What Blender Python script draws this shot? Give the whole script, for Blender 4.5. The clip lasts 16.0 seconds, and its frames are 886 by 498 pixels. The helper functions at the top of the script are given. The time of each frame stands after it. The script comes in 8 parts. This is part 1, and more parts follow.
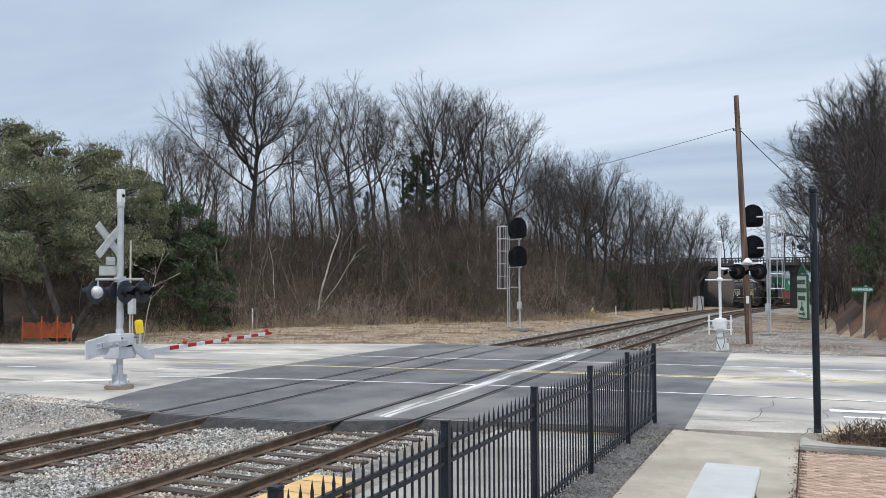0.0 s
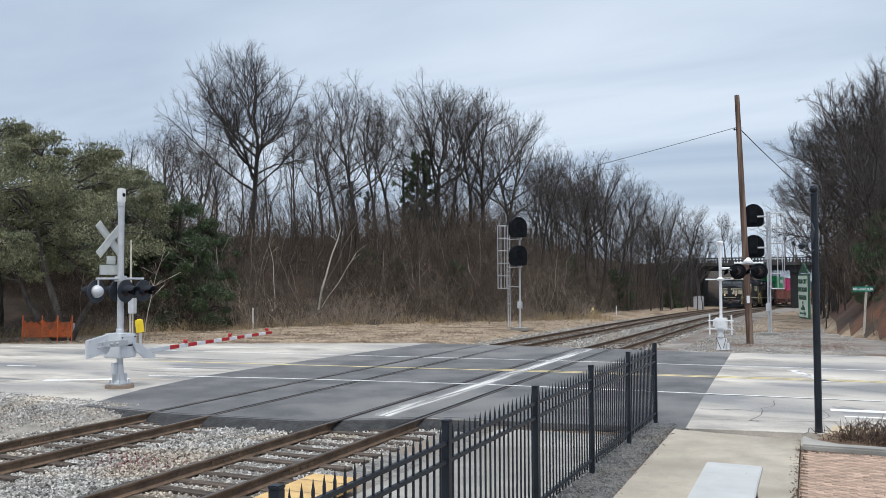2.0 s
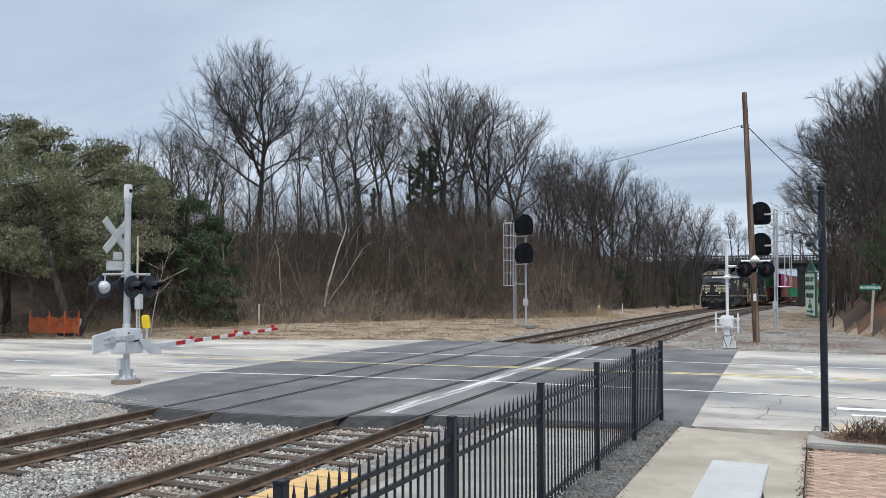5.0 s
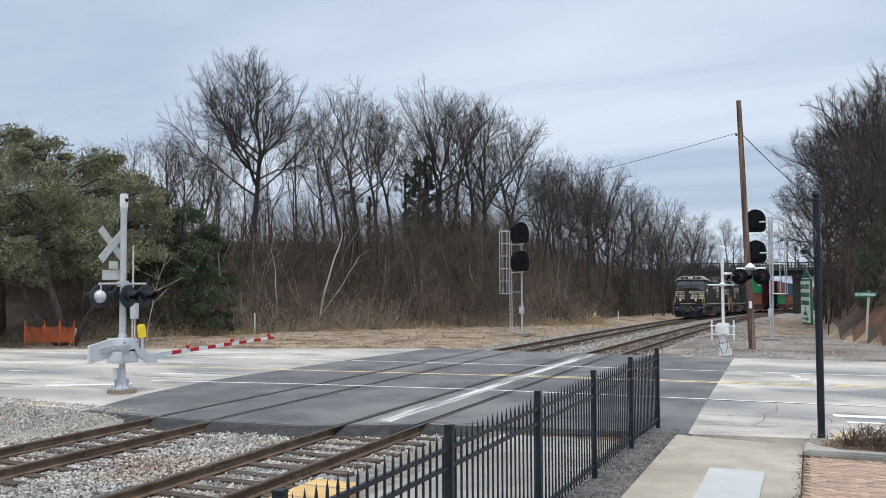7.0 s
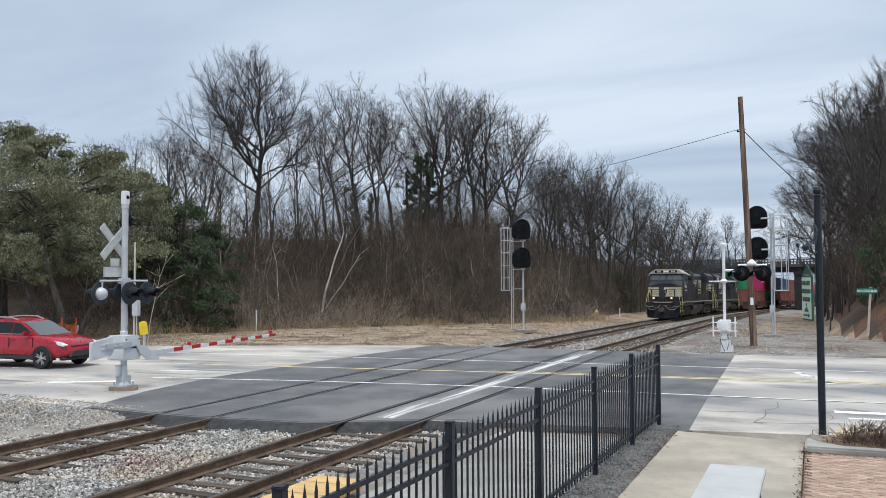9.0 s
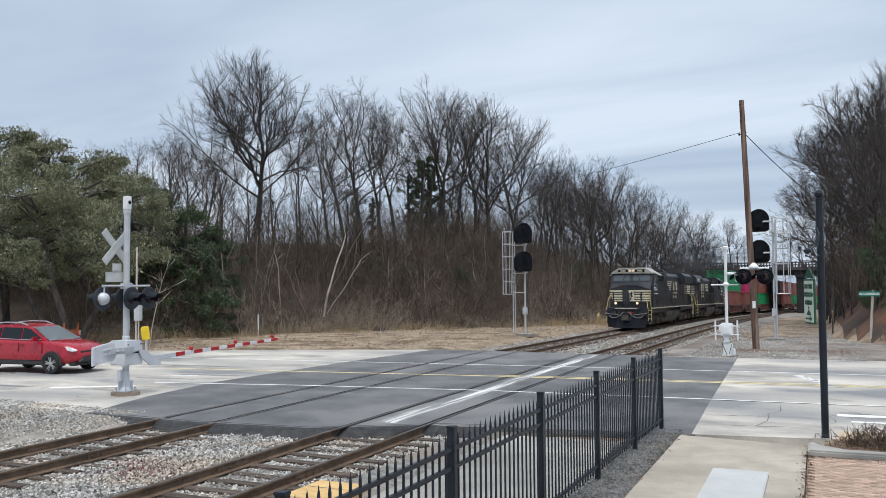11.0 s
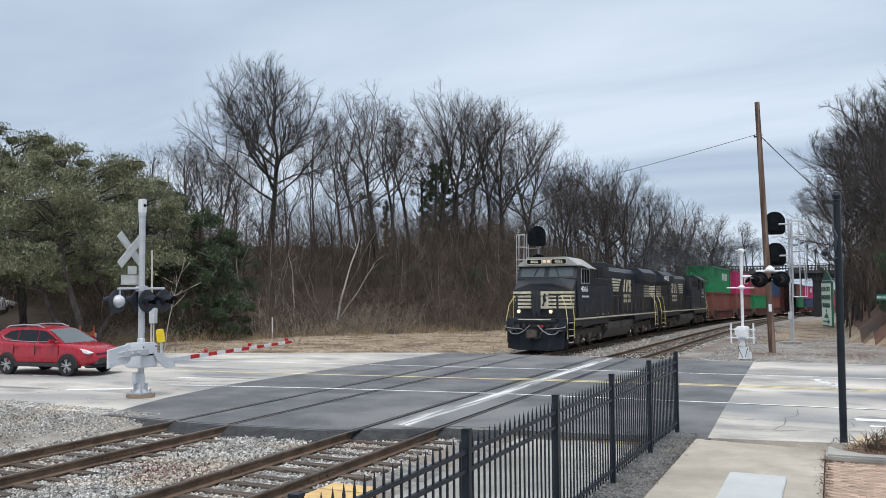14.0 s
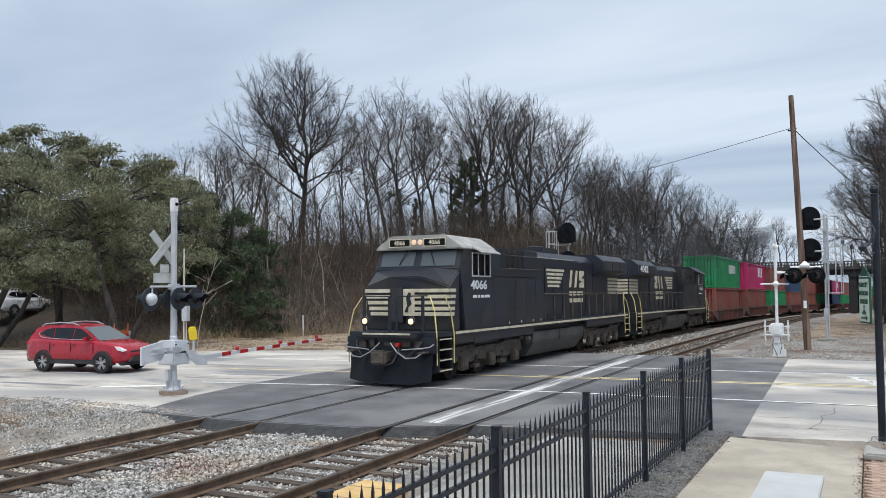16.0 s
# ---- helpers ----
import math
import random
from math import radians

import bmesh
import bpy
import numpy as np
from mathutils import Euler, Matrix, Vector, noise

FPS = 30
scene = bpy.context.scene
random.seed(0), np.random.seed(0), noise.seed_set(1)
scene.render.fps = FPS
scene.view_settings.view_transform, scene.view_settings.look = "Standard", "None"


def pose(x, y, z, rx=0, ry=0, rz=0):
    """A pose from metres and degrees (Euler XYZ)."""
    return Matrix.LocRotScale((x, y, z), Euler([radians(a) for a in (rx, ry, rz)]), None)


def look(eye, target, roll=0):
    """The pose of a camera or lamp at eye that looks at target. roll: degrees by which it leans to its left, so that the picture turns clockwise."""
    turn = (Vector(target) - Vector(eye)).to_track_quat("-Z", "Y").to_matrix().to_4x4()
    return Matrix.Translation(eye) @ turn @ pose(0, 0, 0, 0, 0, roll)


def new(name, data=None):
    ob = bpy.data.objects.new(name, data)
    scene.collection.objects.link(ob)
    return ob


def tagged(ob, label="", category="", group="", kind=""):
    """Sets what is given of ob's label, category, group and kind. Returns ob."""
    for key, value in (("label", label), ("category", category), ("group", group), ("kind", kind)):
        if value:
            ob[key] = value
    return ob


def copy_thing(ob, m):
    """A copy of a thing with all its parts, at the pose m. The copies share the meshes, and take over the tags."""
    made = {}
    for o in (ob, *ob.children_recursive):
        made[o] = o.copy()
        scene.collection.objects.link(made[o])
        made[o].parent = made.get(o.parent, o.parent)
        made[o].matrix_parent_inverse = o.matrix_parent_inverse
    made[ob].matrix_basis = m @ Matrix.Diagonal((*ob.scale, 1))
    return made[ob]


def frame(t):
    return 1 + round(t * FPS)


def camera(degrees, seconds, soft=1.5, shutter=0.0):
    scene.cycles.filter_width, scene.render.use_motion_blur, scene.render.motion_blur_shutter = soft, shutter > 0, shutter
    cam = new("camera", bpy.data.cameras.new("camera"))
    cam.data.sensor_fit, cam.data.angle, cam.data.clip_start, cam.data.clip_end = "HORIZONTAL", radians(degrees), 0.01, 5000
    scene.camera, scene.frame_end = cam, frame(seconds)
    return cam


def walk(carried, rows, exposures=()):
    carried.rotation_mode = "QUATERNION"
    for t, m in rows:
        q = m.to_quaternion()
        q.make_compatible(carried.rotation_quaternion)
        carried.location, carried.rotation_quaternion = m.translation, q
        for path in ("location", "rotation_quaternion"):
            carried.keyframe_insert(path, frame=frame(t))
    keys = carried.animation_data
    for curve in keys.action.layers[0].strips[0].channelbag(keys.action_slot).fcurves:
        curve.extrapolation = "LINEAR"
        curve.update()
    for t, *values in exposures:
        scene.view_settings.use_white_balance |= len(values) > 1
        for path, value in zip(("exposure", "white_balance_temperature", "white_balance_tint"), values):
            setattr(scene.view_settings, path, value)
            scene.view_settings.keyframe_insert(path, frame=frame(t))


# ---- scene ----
cam = camera(56.0, 16.0, soft=0.65)
PATH = [
    (0.0, -0.000, 0.000, 2.900, 92.109, 0.277, 23.719),
    (0.5, 0.000, 0.000, 2.900, 92.425, 0.363, 23.540),
    (1.0, -0.006, 0.023, 2.892, 92.292, 0.200, 23.605),
    (1.5, -0.013, 0.016, 2.890, 92.094, 0.220, 23.694),
    (2.0, -0.013, 0.011, 2.892, 92.087, 0.255, 23.741),
    (2.5, -0.012, 0.016, 2.888, 92.102, 0.207, 23.758),
    (3.0, -0.015, 0.023, 2.884, 92.070, 0.060, 23.828),
    (3.5, -0.018, 0.018, 2.885, 91.859, 0.037, 23.963),
    (4.0, -0.016, 0.025, 2.884, 91.717, 0.057, 24.131),
    (6.5, -0.013, 0.009, 2.887, 92.361, 0.151, 23.983),
    (7.0, -0.017, -0.003, 2.889, 92.452, 0.237, 23.860),
    (7.5, -0.020, 0.006, 2.885, 92.505, 0.238, 23.879),
    (8.0, -0.016, 0.012, 2.884, 92.564, 0.242, 23.877),
    (8.5, -0.015, 0.017, 2.884, 92.215, 0.338, 24.008),
    (9.0, -0.003, -0.000, 2.886, 92.240, 0.289, 23.975),
    (11.5, -0.003, -0.002, 2.894, 92.747, 0.551, 24.249),
    (12.0, -0.006, 0.002, 2.889, 93.193, 0.613, 24.422),
    (12.5, -0.005, 0.001, 2.884, 93.003, 0.599, 24.509),
    (13.0, -0.011, 0.005, 2.881, 93.085, 0.689, 24.668),
    (13.5, -0.020, 0.019, 2.881, 92.829, 0.585, 24.835),
    (14.0, -0.024, 0.028, 2.879, 92.742, 0.423, 25.030),
    (14.5, -0.023, 0.032, 2.877, 92.802, 0.267, 25.326),
    (15.0, -0.030, 0.044, 2.873, 92.563, 0.296, 25.851),
    (15.5, -0.037, 0.054, 2.876, 92.702, 0.520, 26.438),
    (16.0, -0.043, 0.085, 2.868, 92.593, 0.598, 27.067),
]
walk(cam, [(t, pose(x, y, z, rx, ry, rz)) for t, x, y, z, rx, ry, rz in PATH])

# ---- light: soft overcast sky ----
world = bpy.data.worlds.new("overcast_sky")
scene.world = world
world.use_nodes = True
wn, wl = world.node_tree.nodes, world.node_tree.links
wn.clear()
w_out = wn.new("ShaderNodeOutputWorld")
w_bg = wn.new("ShaderNodeBackground")
w_sky = wn.new("ShaderNodeTexSky")
w_sky.sky_type, w_sky.sun_disc = "NISHITA", False
w_sky.sun_elevation, w_sky.sun_rotation = radians(70), radians(208)
w_tc = wn.new("ShaderNodeTexCoord")
w_sep = wn.new("ShaderNodeSeparateXYZ")
wl.new(w_tc.outputs["Generated"], w_sep.inputs[0])
# clouds lie on a flat layer: direction divided by its height
w_h = wn.new("ShaderNodeMath")
w_h.operation, w_h.inputs[1].default_value = "MAXIMUM", 0.0
wl.new(w_sep.outputs["Z"], w_h.inputs[0])
w_h2 = wn.new("ShaderNodeMath")
w_h2.operation, w_h2.inputs[1].default_value = "ADD", 0.16
wl.new(w_h.outputs[0], w_h2.inputs[0])
w_div = wn.new("ShaderNodeVectorMath")
w_div.operation = "DIVIDE"
w_cmb = wn.new("ShaderNodeCombineXYZ")
for s in ("X", "Y", "Z"):
    wl.new(w_h2.outputs[0], w_cmb.inputs[s])
wl.new(w_tc.outputs["Generated"], w_div.inputs[0])
wl.new(w_cmb.outputs[0], w_div.inputs[1])
w_map = wn.new("ShaderNodeMapping")
w_map.inputs["Rotation"].default_value = (0, 0, radians(-35))
w_map.inputs["Scale"].default_value = (0.45, 1.5, 0.5)
wl.new(w_div.outputs[0], w_map.inputs[0])
w_noise = wn.new("ShaderNodeTexNoise")
w_noise.inputs["Scale"].default_value = 0.85
w_noise.inputs["Detail"].default_value = 5.0
w_noise.inputs["Roughness"].default_value = 0.5
w_noise.inputs["Distortion"].default_value = 0.5
wl.new(w_map.outputs[0], w_noise.inputs["Vector"])
w_ramp = wn.new("ShaderNodeValToRGB")
w_ramp.color_ramp.elements[0].position, w_ramp.color_ramp.elements[0].color = 0.32, (0.375, 0.47, 0.61, 1)
w_ramp.color_ramp.elements[1].position, w_ramp.color_ramp.elements[1].color = 0.66, (0.67, 0.76, 0.875, 1)
wl.new(w_noise.outputs["Fac"], w_ramp.inputs[0])
w_mul = wn.new("ShaderNodeVectorMath")
w_mul.operation = "SCALE"
w_mul.inputs["Scale"].default_value = 0.012
wl.new(w_sky.outputs[0], w_mul.inputs[0])
w_add = wn.new("ShaderNodeVectorMath")
w_add.operation = "ADD"
wl.new(w_ramp.outputs[0], w_add.inputs[0])
wl.new(w_mul.outputs[0], w_add.inputs[1])
wl.new(w_add.outputs[0], w_bg.inputs["Color"])
w_bg.inputs["Strength"].default_value = 1.0
wl.new(w_bg.outputs[0], w_out.inputs[0])
sun = new("sun", bpy.data.lights.new("sun", "SUN"))
sun.data.energy, sun.data.angle, sun.data.color = 3.0, radians(40), (1.0, 0.985, 0.96)
sun.matrix_world = look((0, 0, 60), (-10, 19, 0))
scene.view_settings.exposure = 0.0


# ---- materials ----
def mat(name, c1, c2, scale=6.0, rough=0.8, metal=0.0, bump=0.15, detail=6.0, fine=60.0, spec=0.5, stretch=(1, 1, 1),
        lo=0.35, hi=0.65, c3=None, big=0.35, vary=0.0, island=False, coat=0.0, bump_d=0.02, grain=0.28):
    """Two-scale mottled surface: large patches, fine grain, bump; vary shifts brightness per object or per island."""
    m = bpy.data.materials.new(name)
    m.use_nodes = True
    n, l = m.node_tree.nodes, m.node_tree.links
    b = n["Principled BSDF"]
    tc = n.new("ShaderNodeTexCoord")
    mp = n.new("ShaderNodeMapping")
    mp.inputs["Scale"].default_value = stretch
    l.new(tc.outputs["Object"], mp.inputs[0])
    n1 = n.new("ShaderNodeTexNoise")
    n1.inputs["Scale"].default_value, n1.inputs["Detail"].default_value = scale, detail
    n1.inputs["Roughness"].default_value = 0.62
    l.new(mp.outputs[0], n1.inputs["Vector"])
    rp = n.new("ShaderNodeValToRGB")
    rp.color_ramp.elements[0].position, rp.color_ramp.elements[0].color = lo, (*c1, 1)
    rp.color_ramp.elements[1].position, rp.color_ramp.elements[1].color = hi, (*c2, 1)
    l.new(n1.outputs["Fac"], rp.inputs[0])
    col = rp.outputs[0]
    n2 = n.new("ShaderNodeTexNoise")
    n2.inputs["Scale"].default_value, n2.inputs["Detail"].default_value = fine, 3.0
    l.new(mp.outputs[0], n2.inputs["Vector"])
    if c3 is not None:
        n3 = n.new("ShaderNodeTexNoise")
        n3.inputs["Scale"].default_value, n3.inputs["Detail"].default_value = scale * big, 5.0
        l.new(mp.outputs[0], n3.inputs["Vector"])
        r3 = n.new("ShaderNodeValToRGB")
        r3.color_ramp.elements[0].position, r3.color_ramp.elements[1].position = 0.48, 0.62
        l.new(n3.outputs["Fac"], r3.inputs[0])
        mx = n.new("ShaderNodeMix")
        mx.data_type = "RGBA"
        l.new(r3.outputs[0], mx.inputs["Factor"])
        l.new(col, mx.inputs["A"])
        mx.inputs["B"].default_value = (*c3, 1)
        col = mx.outputs["Result"]
    gr = n.new("ShaderNodeMapRange")
    gr.inputs["To Min"].default_value, gr.inputs["To Max"].default_value = 1 - grain, 1 + grain
    l.new(n2.outputs["Fac"], gr.inputs["Value"])
    fac = gr.outputs[0]
    if vary:
        if island:
            src = n.new("ShaderNodeNewGeometry").outputs["Random Per Island"]
        else:
            src = n.new("ShaderNodeObjectInfo").outputs["Random"]
        vr = n.new("ShaderNodeMapRange")
        vr.inputs["To Min"].default_value, vr.inputs["To Max"].default_value = 1 - vary, 1 + vary
        l.new(src, vr.inputs["Value"])
        ml = n.new("ShaderNodeMath")
        ml.operation = "MULTIPLY"
        l.new(fac, ml.inputs[0])
        l.new(vr.outputs[0], ml.inputs[1])
        fac = ml.outputs[0]
    sc = n.new("ShaderNodeVectorMath")
    sc.operation = "SCALE"
    l.new(col, sc.inputs[0])
    l.new(fac, sc.inputs["Scale"])
    l.new(sc.outputs[0], b.inputs["Base Color"])
    rr = n.new("ShaderNodeMapRange")
    rr.inputs["To Min"].default_value, rr.inputs["To Max"].default_value = max(rough - 0.12, 0.05), min(rough + 0.12, 1)
    l.new(n1.outputs["Fac"], rr.inputs["Value"])
    l.new(rr.outputs[0], b.inputs["Roughness"])
    b.inputs["Metallic"].default_value = metal
    b.inputs["Specular IOR Level"].default_value = spec
    b.inputs["Coat Weight"].default_value = coat
    if bump:
        bp = n.new("ShaderNodeBump")
        bp.inputs["Strength"].default_value, bp.inputs["Distance"].default_value = bump, bump_d
        l.new(n2.outputs["Fac"], bp.inputs["Height"])
        l.new(bp.outputs[0], b.inputs["Normal"])
    return m


def glow(name, color, strength):
    m = bpy.data.materials.new(name)
    m.use_nodes = True
    b = m.node_tree.nodes["Principled BSDF"]
    b.inputs["Base Color"].default_value = (*color, 1)
    b.inputs["Emission Color"].default_value = (*color, 1)
    b.inputs["Emission Strength"].default_value = strength
    return m


def dust(name, x, core, edge):
    """Pale dust lying thinner away from the line at x, and in patches along it."""
    m = bpy.data.materials.new(name)
    m.use_nodes = True
    n, l = m.node_tree.nodes, m.node_tree.links
    b = n["Principled BSDF"]
    b.inputs["Base Color"].default_value = (0.66, 0.655, 0.64, 1)
    b.inputs["Roughness"].default_value = 0.95
    tc = n.new("ShaderNodeTexCoord")
    sep = n.new("ShaderNodeSeparateXYZ")
    l.new(tc.outputs["Object"], sep.inputs[0])
    off = n.new("ShaderNodeMath")
    off.operation, off.inputs[1].default_value = "ADD", -x
    l.new(sep.outputs["X"], off.inputs[0])
    wave = n.new("ShaderNodeTexNoise")
    wave.inputs["Scale"].default_value = 0.5
    l.new(tc.outputs["Object"], wave.inputs["Vector"])
    bend = n.new("ShaderNodeMath")
    bend.operation, bend.inputs[1].default_value, bend.inputs[2].default_value = "MULTIPLY_ADD", 0.3, -0.15
    l.new(wave.outputs["Fac"], bend.inputs[0])
    shift = n.new("ShaderNodeMath")
    l.new(off.outputs[0], shift.inputs[0])
    l.new(bend.outputs[0], shift.inputs[1])
    dist = n.new("ShaderNodeMath")
    dist.operation = "ABSOLUTE"
    l.new(shift.outputs[0], dist.inputs[0])
    fall = n.new("ShaderNodeMapRange")
    fall.interpolation_type = "SMOOTHSTEP"
    for key, v in (("From Min", core), ("From Max", edge), ("To Min", 1.0), ("To Max", 0.0)):
        fall.inputs[key].default_value = v
    l.new(dist.outputs[0], fall.inputs["Value"])
    mp = n.new("ShaderNodeMapping")
    mp.inputs["Scale"].default_value = (9.0, 0.35, 1.0)
    l.new(tc.outputs["Object"], mp.inputs[0])
    streak = n.new("ShaderNodeTexNoise")
    streak.inputs["Scale"].default_value, streak.inputs["Detail"].default_value = 1.0, 8.0
    l.new(mp.outputs[0], streak.inputs["Vector"])
    ramp = n.new("ShaderNodeMapRange")
    for key, v in (("From Min", 0.36), ("From Max", 0.60), ("To Min", 0.12), ("To Max", 1.0)):
        ramp.inputs[key].default_value = v
    l.new(streak.outputs["Fac"], ramp.inputs["Value"])
    mul = n.new("ShaderNodeMath")
    mul.operation = "MULTIPLY"
    l.new(fall.outputs[0], mul.inputs[0])
    l.new(ramp.outputs[0], mul.inputs[1])
    l.new(mul.outputs[0], b.inputs["Alpha"])
    return m


def glass(name, color=(0.02, 0.025, 0.03), rough=0.06):
    m = bpy.data.materials.new(name)
    m.use_nodes = True
    b = m.node_tree.nodes["Principled BSDF"]
    b.inputs["Base Color"].default_value = (*color, 1)
    b.inputs["Roughness"].default_value = rough
    b.inputs["Specular IOR Level"].default_value = 0.5
    return m


